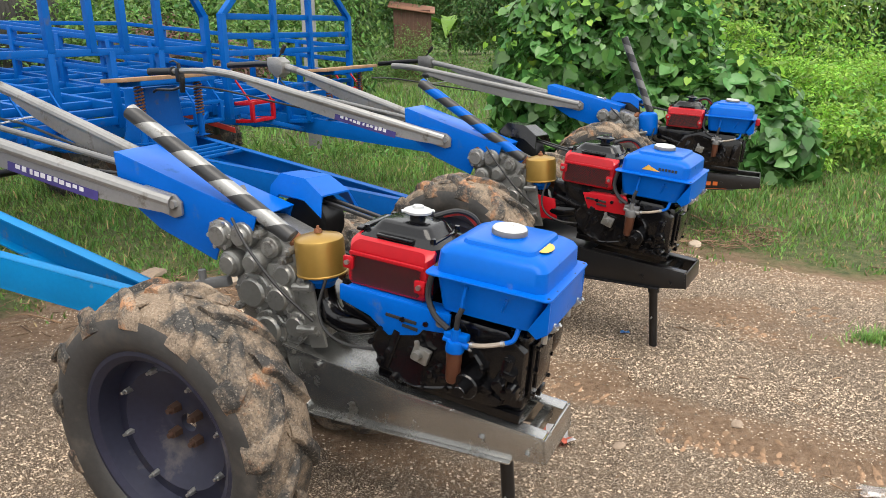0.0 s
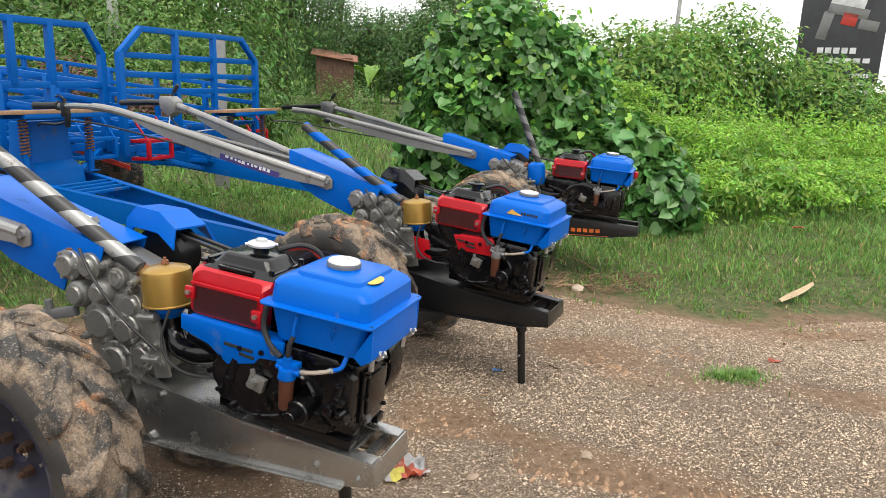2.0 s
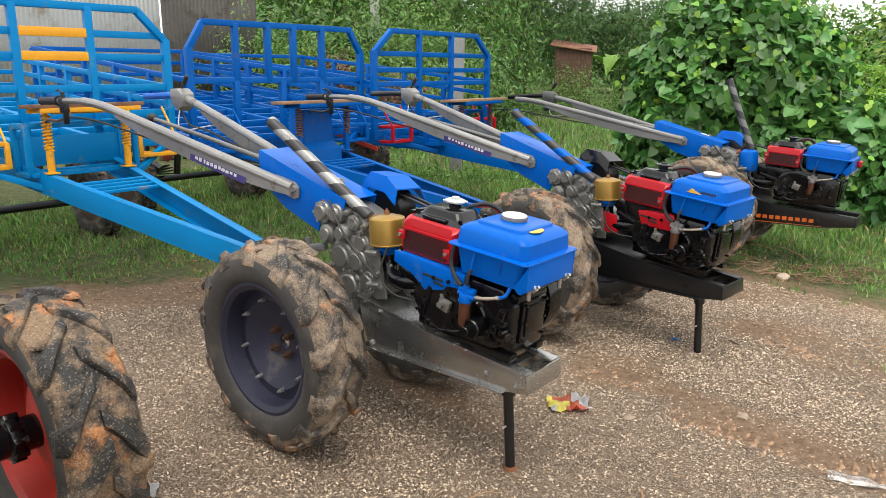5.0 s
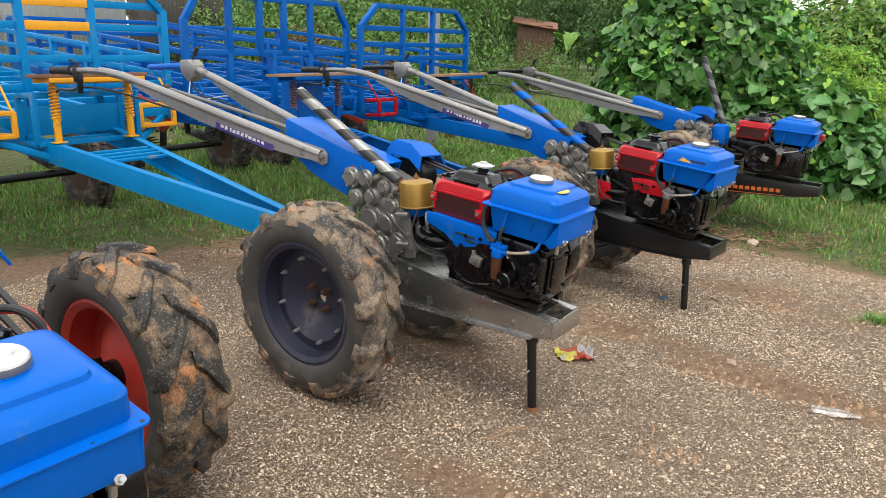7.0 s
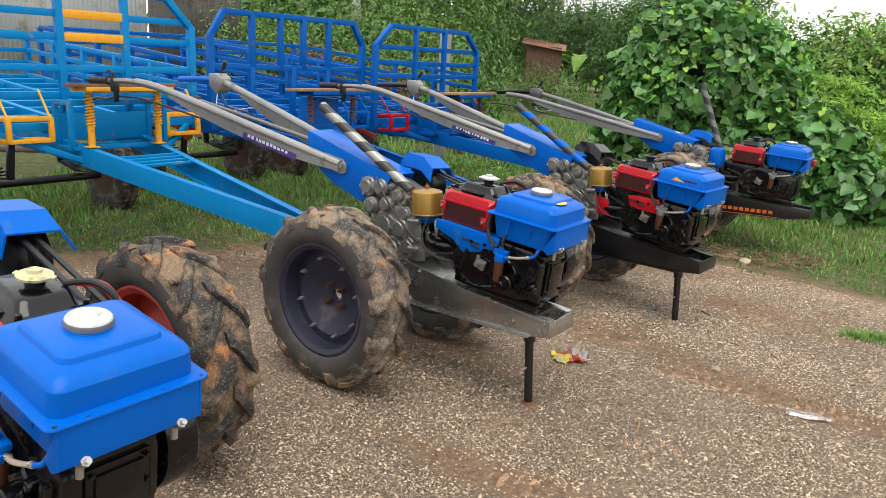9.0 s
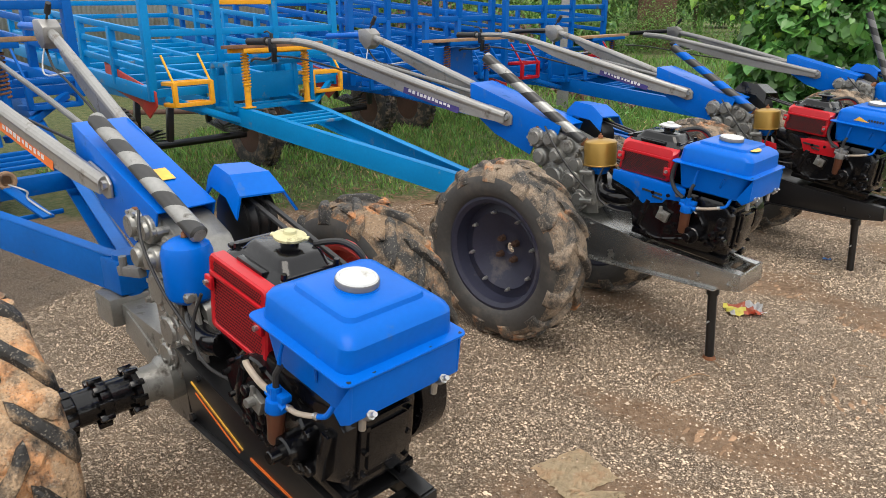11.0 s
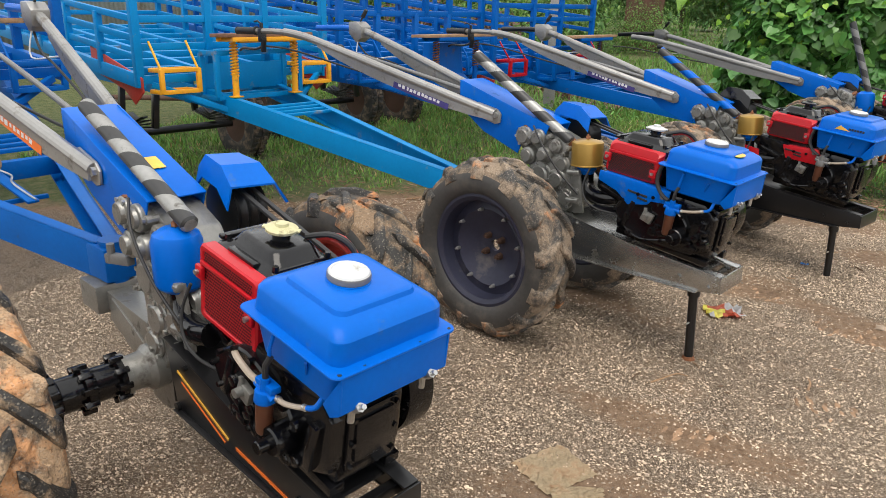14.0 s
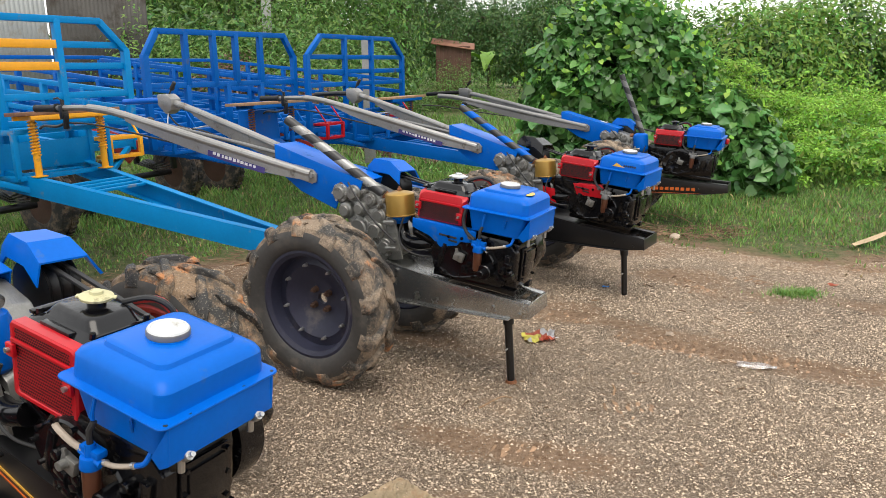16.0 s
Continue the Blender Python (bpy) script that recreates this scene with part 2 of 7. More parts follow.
# ---- mesh helpers ----
def bm_new():
    return bmesh.new()


def part(name, bm, mat, parent=None, label="", smooth=True):
    me = bpy.data.meshes.new(name)
    bm.normal_update()
    bm.to_mesh(me)
    bm.free()
    for mm in (mat if isinstance(mat, (list, tuple)) else [mat]):
        me.materials.append(mm)
    if smooth:
        for p in me.polygons:
            p.use_smooth = True
        me.set_sharp_from_angle(angle=radians(28))
    ob = new(name, me)
    if parent is not None:
        ob.parent = parent
    if label:
        ob["label"] = label
    return ob


def thing(name, m, label, category, group=""):
    e = new(name)
    e.matrix_world = m
    return tagged(e, label, category, group)


def xform(bm, m, verts=None):
    bmesh.ops.transform(bm, matrix=m, verts=verts if verts is not None else bm.verts)


def box(bm, size, at=(0, 0, 0), rot=(0, 0, 0), bev=0.0):
    r = bmesh.ops.create_cube(bm, size=1)
    v = r["verts"]
    bmesh.ops.scale(bm, vec=size, verts=v)
    if bev:
        e = list({e for x in v for e in x.link_edges})
        out = bmesh.ops.bevel(bm, geom=e, offset=bev, segments=2, profile=0.6, affect="EDGES")
        v = list({x for f in out["faces"] for x in f.verts} | {x for x in v if x.is_valid})
    xform(bm, pose(*at, *rot), v)
    return v


def bar(bm, a, b, w, h, roll=0, bev=0.003):
    """A straight bar of section w x h from a to b."""
    a, b = Vector(a), Vector(b)
    d = b - a
    up = Vector((0, 0, 1)) if abs(d.normalized().z) < 0.95 else Vector((1, 0, 0))
    x = d.normalized()
    y = up.cross(x).normalized()
    z = x.cross(y)
    m = Matrix((x, y, z)).transposed().to_4x4()
    m.translation = (a + b) / 2
    v = box(bm, (d.length, w, h), bev=bev)
    xform(bm, m @ pose(0, 0, 0, roll, 0, 0), v)
    return v


def cyl(bm, a, b, r, r2=None, seg=20, bev=0.0):
    a, b = Vector(a), Vector(b)
    d = b - a
    res = bmesh.ops.create_cone(bm, cap_ends=True, segments=seg, radius1=r, radius2=r if r2 is None else r2, depth=d.length)
    v = res["verts"]
    if bev:
        e = [e for e in {e for x in v for e in x.link_edges} if any(len(f.verts) > 4 for f in e.link_faces)]
        out = bmesh.ops.bevel(bm, geom=e, offset=bev, segments=2, profile=0.6, affect="EDGES")
        v = list({x for f in out["faces"] for x in f.verts} | {x for x in v if x.is_valid})
        v = list({x for q in v for f in q.link_faces for x in f.verts})
    q = d.to_track_quat("Z", "Y").to_matrix().to_4x4()
    q.translation = (a + b) / 2
    xform(bm, q, v)
    return v


def tube(bm, pts, r, seg=10, caps=True, smooth_steps=0):
    """A round tube through points; smooth_steps rounds it off."""
    P = [Vector(p) for p in pts]
    if smooth_steps:
        Q = []
        for i in range(len(P) - 1):
            p0, p1, p2, p3 = P[max(i - 1, 0)], P[i], P[i + 1], P[min(i + 2, len(P) - 1)]
            for k in range(smooth_steps):
                t = k / smooth_steps
                Q.append(0.5 * (2 * p1 + (p2 - p0) * t + (2 * p0 - 5 * p1 + 4 * p2 - p3) * t * t + (3 * p1 - p0 - 3 * p2 + p3) * t ** 3))
        P = Q + [P[-1]]
    rings, ref = [], None
    for i, p in enumerate(P):
        d = (P[min(i + 1, len(P) - 1)] - P[max(i - 1, 0)]).normalized()
        if ref is None:
            ref = Vector((0, 0, 1)) if abs(d.z) < 0.9 else Vector((1, 0, 0))
        u = d.cross(ref).normalized()
        v = u.cross(d)
        ref = v
        rr = r(i / (len(P) - 1)) if callable(r) else r
        rings.append([bm.verts.new(p + (u * math.cos(6.28318 * k / seg) + v * math.sin(6.28318 * k / seg)) * rr) for k in range(seg)])
    for a, b in zip(rings, rings[1:]):
        for k in range(seg):
            bm.faces.new((a[k], a[(k + 1) % seg], b[(k + 1) % seg], b[k]))
    if caps:
        bm.faces.new(rings[0][::-1])
        bm.faces.new(rings[-1])
    return rings


def prism(bm, poly, y0, y1, bev=0.0):
    """A polygon in x, z drawn out from y0 to y1."""
    a = [bm.verts.new((x, y0, z)) for x, z in poly]
    b = [bm.verts.new((x, y1, z)) for x, z in poly]
    n = len(poly)
    fs = [bm.faces.new(a), bm.faces.new(b[::-1])]
    for i in range(n):
        fs.append(bm.faces.new((a[i], b[i], b[(i + 1) % n], a[(i + 1) % n])))
    bmesh.ops.recalc_face_normals(bm, faces=fs)
    if bev:
        e = list({e for f in fs for e in f.edges})
        bmesh.ops.bevel(bm, geom=e, offset=bev, segments=2, profile=0.6, affect="EDGES")


def lathe(bm, prof, seg=32, axis="z", at=(0, 0, 0), cap=True):
    """Turn a profile of (radius, height) round an axis."""
    rings = []
    for r, h in prof:
        ring = []
        for k in range(seg):
            a = 2 * math.pi * k / seg
            c, s = r * math.cos(a), r * math.sin(a)
            p = {"z": (c, s, h), "y": (c, h, s), "x": (h, c, s)}[axis]
            ring.append(bm.verts.new(Vector(p) + Vector(at)))
        rings.append(ring)
    fs = []
    for a, b in zip(rings, rings[1:]):
        for k in range(seg):
            fs.append(bm.faces.new((a[k], a[(k + 1) % seg], b[(k + 1) % seg], b[k])))
    if cap and prof[0][0] > 1e-4:
        fs.append(bm.faces.new(rings[0]))
    if cap and prof[-1][0] > 1e-4:
        fs.append(bm.faces.new(rings[-1]))
    bmesh.ops.recalc_face_normals(bm, faces=fs)
    return rings


def loft(bm, sections, cap=True):
    """Bridge rings of equal length."""
    rings = [[bm.verts.new(p) for p in s] for s in sections]
    fs = []
    n = len(rings[0])
    for a, b in zip(rings, rings[1:]):
        for k in range(n):
            fs.append(bm.faces.new((a[k], a[(k + 1) % n], b[(k + 1) % n], b[k])))
    if cap:
        fs += [bm.faces.new(rings[0]), bm.faces.new(rings[-1])]
    bmesh.ops.recalc_face_normals(bm, faces=fs)


def rrect(x0, x1, y0, y1, z, r=0.02, seg=4):
    """A rounded rectangle ring at height z; z may be a function of x, y."""
    out = []
    for cx, cy, a0 in ((x1 - r, y1 - r, 0), (x0 + r, y1 - r, 90), (x0 + r, y0 + r, 180), (x1 - r, y0 + r, 270)):
        for k in range(seg + 1):
            a = radians(a0 + 90 * k / seg)
            x, y = cx + r * math.cos(a), cy + r * math.sin(a)
            out.append((x, y, z(x, y) if callable(z) else z))
    return out


# ---- walking tractor ----
def make_wheel(parent, y, side, rim_mat, mud, lug_mat, seed, mud_share, radius, height, width=0.235):
    """Lugged tyre on a dished rim; side is -1 for the tractor's right, whose outer face looks to -y."""
    rnd = random.Random(seed)
    R, W = radius, width / 2
    bm = bm_new()
    lathe(bm, [(0.24, 0.015), (0.243, 0.03), (0.25, 0.086), (0.27, 0.1), (0.284, 0.098), (0.272, 0.088), (0.262, 0.03), (0.262, -0.085), (0.284, -0.096), (0.272, -0.102), (0.248, -0.086), (0.24, -0.004), (0.24, 0.015)], 48, "y", cap=False)
    lathe(bm, [(0.243, 0.02), (0.21, 0.022), (0.195, 0.03), (0.15, 0.002), (0.1, -0.025), (0.085, -0.028), (0.03, -0.028), (0.028, -0.05), (0.09, -0.045), (0.16, -0.016), (0.2, 0.01), (0.243, 0.004)], 48, "y", cap=False)
    xform(bm, Matrix.Diagonal((1, side, 1, 1)))
    bmesh.ops.recalc_face_normals(bm, faces=bm.faces)
    wheel = part("wheel", bm, rim_mat, parent)
    wheel.location = (0.03, y, height)
    # tyre: rounded carcass, and lugs that run over its shoulders
    bm = bm_new()
    Rc = R - 0.027
    half = [(0.0, Rc), (0.045, Rc - 0.001), (0.082, Rc - 0.006), (0.104, Rc - 0.018), (0.116, Rc - 0.038), (0.123, Rc - 0.068), (0.122, Rc - 0.098), (0.114, Rc - 0.122), (0.104, Rc - 0.136), (0.094, Rc - 0.142)]
    half = [(y_ * width / 0.235, r_) for y_, r_ in half]
    ring = [(r_, -y_) for y_, r_ in half[::-1]] + [(r_, y_) for y_, r_ in half[1:]]
    lathe(bm, ring + [(0.268, 0)] + [ring[0]], 72, "y", cap=False)
    for f in bm.faces:
        c = f.calc_center_median()
        f.material_index = 1 if math.hypot(c.x, c.z) > Rc - 0.03 else 0
    for v in bm.verts:
        v.co *= 1 + 0.006 * noise.noise(v.co * 14 + Vector((seed, 0, 0)))
    # clods of soil packed between the lugs
    for k in range(int(60 * mud_share)):
        a, yy = rnd.uniform(0, 6.28), rnd.uniform(-W, W) * 0.8
        r = bmesh.ops.create_icosphere(bm, subdivisions=2, radius=1)
        q = rnd.uniform(0.014, 0.032)
        for v in r["verts"]:
            v.co *= 1 + 0.45 * noise.noise(v.co * 1.9 + Vector((k * 3.1, 0, 0)))
        xform(bm, Matrix.Rotation(-a, 4, "Y") @ Matrix.Translation((Rc - 0.003, yy, 0)) @ Matrix.Diagonal((q * 0.45, q * 1.2, q * 1.3, 1)), r["verts"])
        for v in r["verts"]:
            for f in v.link_faces:
                f.material_index = 1
    tyre = part("tyre", bm, [RUBBER_SIDE, mud], parent, "muddy lugged rubber tyre")
    tyre.location, tyre.rotation_euler = (0.03, y, height), (0, rnd.uniform(0, 6), 0)
    nl = 13
    for k in range(2 * nl):
        bm = bm_new()
        sgn = 1 if k % 2 else -1
        a0 = 2 * math.pi * (k / (2 * nl)) + rnd.uniform(-0.02, 0.02)
        secs = []
        run = [(-0.006, Rc, 0.016), (0.012, Rc, 0.026), (0.03, Rc, 0.028), (0.05, Rc - 0.002, 0.028), (0.07, Rc - 0.004, 0.028), (0.088, Rc - 0.008, 0.028), (0.102, Rc - 0.017, 0.026), (0.112, Rc - 0.03, 0.021), (0.119, Rc - 0.046, 0.014), (0.123, Rc - 0.064, 0.006)]
        for i, (y_, r_, h_) in enumerate(run):
            y_ *= width / 0.235
            u = min(1.0, max(0.0, y_) / 0.105)
            ang = a0 - 0.34 * u
            hw = 0.0225 + 0.0125 * u + rnd.uniform(-0.004, 0.004)
            over = max(0.0, (i - 5) / 4)
            h_ *= rnd.uniform(0.72, 1.04)
            ring = []
            for d_, q in ((-1.5, -0.4), (-1.18, 0.5), (-0.9, 0.9), (-0.4, 1.0), (0.4, 1.0), (0.9, 0.9), (1.18, 0.5), (1.5, -0.4)):
                jr = rnd.uniform(-0.003, 0.003)
                rr = r_ + h_ * q * (1 - 0.55 * over) + jr
                th = ang + d_ * hw / R
                ring.append((rr * math.cos(th), sgn * (y_ + h_ * q * 0.75 * over), rr * math.sin(th)))
            secs.append(ring)
        loft(bm, secs)
        part("lug", bm, lug_mat, tyre)
    for k in range(8):
        a = 2 * math.pi * (k + 0.25) / 8
        bm = bm_new()
        cyl(bm, (0, 0.012, 0), (0, 0.034, 0), 0.011, 0.009, 6)
        cyl(bm, (0, 0.03, 0), (0, 0.046, 0), 0.006, 0.005, 8)
        xform(bm, Matrix.Diagonal((1, side, 1, 1)))
        nut = part("nut", bm, STEEL, wheel)
        nut.location = (0.195 * math.cos(a), 0.012 * side, 0.195 * math.sin(a))
    for k in range(4):
        a = 2 * math.pi * (k + 0.4) / 4
        bm = bm_new()
        cyl(bm, (0, -0.03, 0), (0, 0.0, 0), 0.019, 0.016, 6)
        cyl(bm, (0, 0, 0), (0, 0.014, 0), 0.009, 0.008, 8)
        xform(bm, Matrix.Diagonal((1, side, 1, 1)))
        b = part("hub_bolt", bm, RIM_DARK, wheel)
        b.location = (0.06 * math.cos(a), 0, 0.06 * math.sin(a))
    return wheel


def make_tractor(m, look_, label, seed):
    t = thing("walking_tractor", m, label, "tractor", "walking tractors in a row")
    rnd = random.Random(seed)
    axle_z = look_["wheel_r"] - 0.014 - m.translation.z
    frame_mat, cleaner_mat, cover_mat = look_["frame"], look_["cleaner"], look_["cover"]
    # chassis
    bm = bm_new()
    fx, fw = 1.05 + look_["tip"], look_["frame_half"]
    side = [(0.17, 0.645), (0.59, 0.552), (fx, 0.482), (fx, 0.41), (0.93, 0.398), (0.22, 0.43)]
    for s in (-1, 1):
        prism(bm, side, s * fw - 0.004, s * fw + 0.004, 0.002)
        bar(bm, (0.55, s * (fw - 0.022), 0.561), (fx - 0.005, s * (fw - 0.022), 0.484), 0.05, 0.008)
        bar(bm, (0.22, s * (fw + 0.008), 0.428), (0.95, s * (fw + 0.008), 0.398), 0.03, 0.006)
    bar(bm, (0.165, 0, 0.65), (0.6, 0, 0.554), 2 * fw + 0.012, 0.007)
    bar(bm, (fx, -fw - 0.005, 0.446), (fx, fw + 0.005, 0.446), 0.008, 0.076)
    bar(bm, (0.93, -fw, 0.48), (0.93, fw, 0.48), 0.05, 0.012)
    bar(bm, (0.985, -fw, 0.45), (0.985, fw, 0.45), 0.03, 0.03)
    bar(bm, (0.19, -fw, 0.535), (0.19, fw, 0.535), 0.008, 0.2)
    ch = part("chassis_frame", bm, frame_mat, t)
    for x, z, r in ((0.23, 0.44, 0.014), (0.86, 0.45, 0.012), (1.0, 0.43, 0.008), (0.3, 0.6, 0.009)):
        bm = bm_new()
        cyl(bm, (x, -fw - 0.016, z), (x, -fw, z), r, r * 0.9, 8)
        part("bolt", bm, frame_mat, ch)
    if look_["prop"]:
        bm = bm_new()
        cyl(bm, (0.885, 0.0, 0.39), (0.89, 0.0, 0.02), 0.021, seg=16)
        cyl(bm, (0.885, 0.0, 0.40), (0.887, 0.0, 0.33), 0.029, seg=16)
        leg = part("prop_leg", bm, BLACK_FRAME, t, "black steel prop leg")
        bm = bm_new()
        cyl(bm, (0.89, 0, -0.004), (0.89, 0, 0.022), 0.036, 0.026, 16)
        part("foot", bm, RUST, leg)
        bm = bm_new()
        tube(bm, [(0.886, -0.045, 0.2), (0.886, 0.035, 0.2), (0.886, 0.045, 0.18), (0.886, 0.04, 0.15)], 0.004, 6)
        part("pin", bm, STEEL, leg)
    # gearbox with its bosses
    bm = bm_new()
    prism(bm, [(-0.1, 0.96), (-0.06, 1.04), (0.08, 1.035), (0.2, 0.985), (0.25, 0.92), (0.235, 0.86), (0.3, 0.8), (0.325, 0.68), (0.22, 0.625), (0.15, 0.5), (0.13, 0.36), (0.05, 0.325), (-0.05, 0.325), (-0.12, 0.38), (-0.11, 0.52), (-0.02, 0.64), (-0.01, 0.8)], -0.075, 0.085, 0.012)
    prism(bm, [(-0.02, 0.9), (0.2, 0.92), (0.28, 0.7), (0.16, 0.6), (0.1, 0.5), (0.03, 0.52), (0.0, 0.7)], -0.095, 0.1, 0.01)
    gb = part("gearbox", bm, ALLOY, t, "cast grey gearbox with round bearing covers")
    for x, z, r, d in ((-0.045, 1.0, 0.052, 0.045), (0.04, 1.0, 0.045, 0.04), (-0.015, 0.905, 0.046, 0.05), (0.085, 0.918, 0.04, 0.055), (0.14, 0.965, 0.035, 0.02), (0.055, 0.81, 0.072, 0.03), (0.165, 0.8, 0.055, 0.04), (0.11, 0.69, 0.066, 0.035), (0.215, 0.71, 0.05, 0.028), (0.19, 0.88, 0.045, 0.025), (0.06, 0.59, 0.055, 0.03)):
        bm = bm_new()
        y0 = -0.085
        lathe(bm, [(0.0, -d), (r * 0.62, -d), (r * 0.68, -d + 0.004), (r * 0.72, -d * 0.7), (r * 0.94, -d * 0.62), (r, -d * 0.5), (r, 0.02), (0, 0.02)], 24, "y", (x, y0, z))
        bc = part("bearing_cover", bm, ALLOY, gb)
        if r > 0.048:
            for k in range(6):
                bm = bm_new()
                th = k * math.pi / 3 + r * 40
                cyl(bm, (x + r * 0.84 * math.cos(th), y0 - d * 0.62 - 0.008, z + r * 0.84 * math.sin(th)), (x + r * 0.84 * math.cos(th), y0 - d * 0.4, z + r * 0.84 * math.sin(th)), 0.008, 0.007, 6)
                part("bolt", bm, STEEL, bc)
    for x, z in ((0.26, 0.87), (0.29, 0.76), (0.3, 0.7), (0.21, 0.63), (0.06, 0.57), (-0.01, 0.76), (0.2, 0.93), (0.22, 0.96), (0.11, 1.01)):
        bm = bm_new()
        cyl(bm, (x, -0.11, z), (x, -0.07, z), 0.014, 0.014, 10, 0.002)
        cyl(bm, (x, -0.122, z), (x, -0.11, z), 0.009, 0.009, 6)
        part("bolt", bm, ALLOY, gb)
    bm = bm_new()
    for z in (0.86, 0.72):
        cyl(bm, (0.235, -0.115, z - 0.01), (0.305, -0.115, z - 0.005), 0.013, seg=10, bev=0.003)
        box(bm, (0.03, 0.05, 0.03), (0.28, -0.1, z - 0.008), bev=0.005)
    bar(bm, (0.27, -0.1, 0.86), (0.3, -0.1, 0.65), 0.012, 0.06)
    part("side_plate", bm, ALLOY, gb)
    bm = bm_new()
    bar(bm, (-0.03, -0.11, 0.845), (-0.16, -0.13, 0.825), 0.03, 0.035, bev=0.008)
    cyl(bm, (-0.13, -0.13, 0.82), (-0.13, -0.13, 0.88), 0.013, seg=10)
    part("shift_arm", bm, GREY_DARK, gb)
    for s in (-1, 1):
        bm = bm_new()
        lathe(bm, [(0.075, 0.07), (0.078, 0.12), (0.062, 0.14), (0.058, 0.19), (0.072, 0.195), (0.072, 0.21), (0.04, 0.212), (0.038, 0.36), (0, 0.36)], 20, "y", (0.03, 0, axle_z))
        xform(bm, Matrix.Diagonal((1, s, 1, 1)))
        bmesh.ops.recalc_face_normals(bm, faces=bm.faces)
        part("axle_tube", bm, ALLOY, gb)
    # hitch behind the gearbox
    bm = bm_new()
    bar(bm, (-0.08, 0, 0.54), (-0.46, 0, 0.56), 0.1, 0.075, bev=0.006)
    box(bm, (0.15, 0.18, 0.11), (-0.51, 0, 0.565), bev=0.008)
    cyl(bm, (-0.535, 0, 0.61), (-0.535, 0, 0.65), 0.036, 0.032, 16)
    bar(bm, (-0.05, -0.05, 0.4), (-0.4, -0.05, 0.54), 0.012, 0.1)
    bar(bm, (-0.05, 0.05, 0.4), (-0.4, 0.05, 0.54), 0.012, 0.1)
    part("hitch", bm, ALLOY if look_["grey_hitch"] else BLACK_FRAME, t)
    # blue handle housing: folded sheet, open below
    bm = bm_new()
    poly = [(-0.5, 1.255), (-0.48, 1.262), (0.1, 1.06), (0.075, 1.0), (-0.05, 0.995), (-0.095, 0.905), (-0.33, 1.0), (-0.5, 1.12)]
    for s in (-1, 1):
        prism(bm, poly, s * 0.092 - 0.003, s * 0.092 + 0.003, 0.002)
    bar(bm, (-0.5, 0, 1.262), (0.105, 0, 1.061), 0.19, 0.006)
    bar(bm, (-0.5, 0, 1.25), (-0.5, 0, 1.12), 0.18, 0.006)
    hs = part("handle_housing", bm, BLUE, t)
    bm = bm_new()
    cyl(bm, (-0.06, 0.03, 1.112), (-0.066, 0.03, 1.134), 0.02, 0.017, 12)
    if look_["sticker"] is STICKER:
        bm.free()
    else:
        part("plug", bm, GREY_DARK, hs)
    for x, z in ((-0.04, 1.045), (-0.02, 1.02), (-0.4, 1.1)):
        bm = bm_new()
        cyl(bm, (x, -0.108, z), (x, -0.094, z), 0.013, 0.011, 6)
        part("bolt", bm, RUST, hs)
    bm = bm_new()
    bar(bm, (-0.12, 0.02, 1.1435), (-0.05, 0.02, 1.1205), 0.05, 0.002, bev=0)
    part("sticker", bm, look_["sticker"], hs)
    # handlebars
    for s in (-1, 1):
        bm = bm_new()
        top = [(-0.24, s * 0.108, 1.10), (-0.8, s * 0.19, 1.262), (-1.5, s * 0.275, 1.458), (-1.68, s * 0.296, 1.5), (-1.82, s * 0.305, 1.518)] if s < 0 else [(-0.3, s * 0.108, 1.10), (-0.8, s * 0.165, 1.26), (-1.5, s * 0.25, 1.46), (-1.76, s * 0.285, 1.525)]
        tube(bm, top, 0.024, 12, smooth_steps=4)
        hb = part("handlebar", bm, look_["bar"], t, "silver painted handlebar with a folded web plate")
        # web plate under the tube, deepest in the middle
        bm = bm_new()
        a, b = Vector(top[0]), Vector(top[2])
        pts_u, pts_l = [], []
        for k in range(9):
            u = k / 8
            p = a.lerp(b, u)
            depth = 0.028 + 0.05 * math.sin(math.pi * min(1, u * 0.98 + 0.02)) ** 0.7
            pts_u.append(p)
            pts_l.append(p - Vector((0, 0, depth)))
        w = Vector((0, 0.003, 0))
        for off in (0.018, -0.018):
            ring1 = [p + Vector((0, off, 0)) for p in pts_u] + [p + Vector((0, off, 0)) for p in pts_l[::-1]]
            va = [bm.verts.new(p - w) for p in ring1]
            vb = [bm.verts.new(p + w) for p in ring1]
            fs = []
            for k in range(8):
                fs.append(bm.faces.new((va[k], va[k + 1], va[16 - k], va[17 - k])))
                fs.append(bm.faces.new((vb[17 - k], vb[16 - k], vb[k + 1], vb[k])))
            for k in range(18):
                fs.append(bm.faces.new((va[k], vb[k], vb[(k + 1) % 18], va[(k + 1) % 18])))
            bmesh.ops.recalc_face_normals(bm, faces=fs)
        part("web_plate", bm, look_["bar"], hb)
        bm = bm_new()
        prism(bm, [(-0.36, 1.155), (-0.225, 1.125), (-0.2, 1.1), (-0.205, 1.055), (-0.24, 1.045), (-0.36, 1.08)], s * 0.103 - 0.005, s * 0.103 + 0.005, 0.003)
        part("end_plate", bm, look_["bar"], hb)
        bm = bm_new()
        cyl(bm, (-0.232, s * 0.122, 1.095), (-0.232, s * 0.09, 1.095), 0.016, 0.014, 6)
        part("bolt", bm, STEEL, hb)
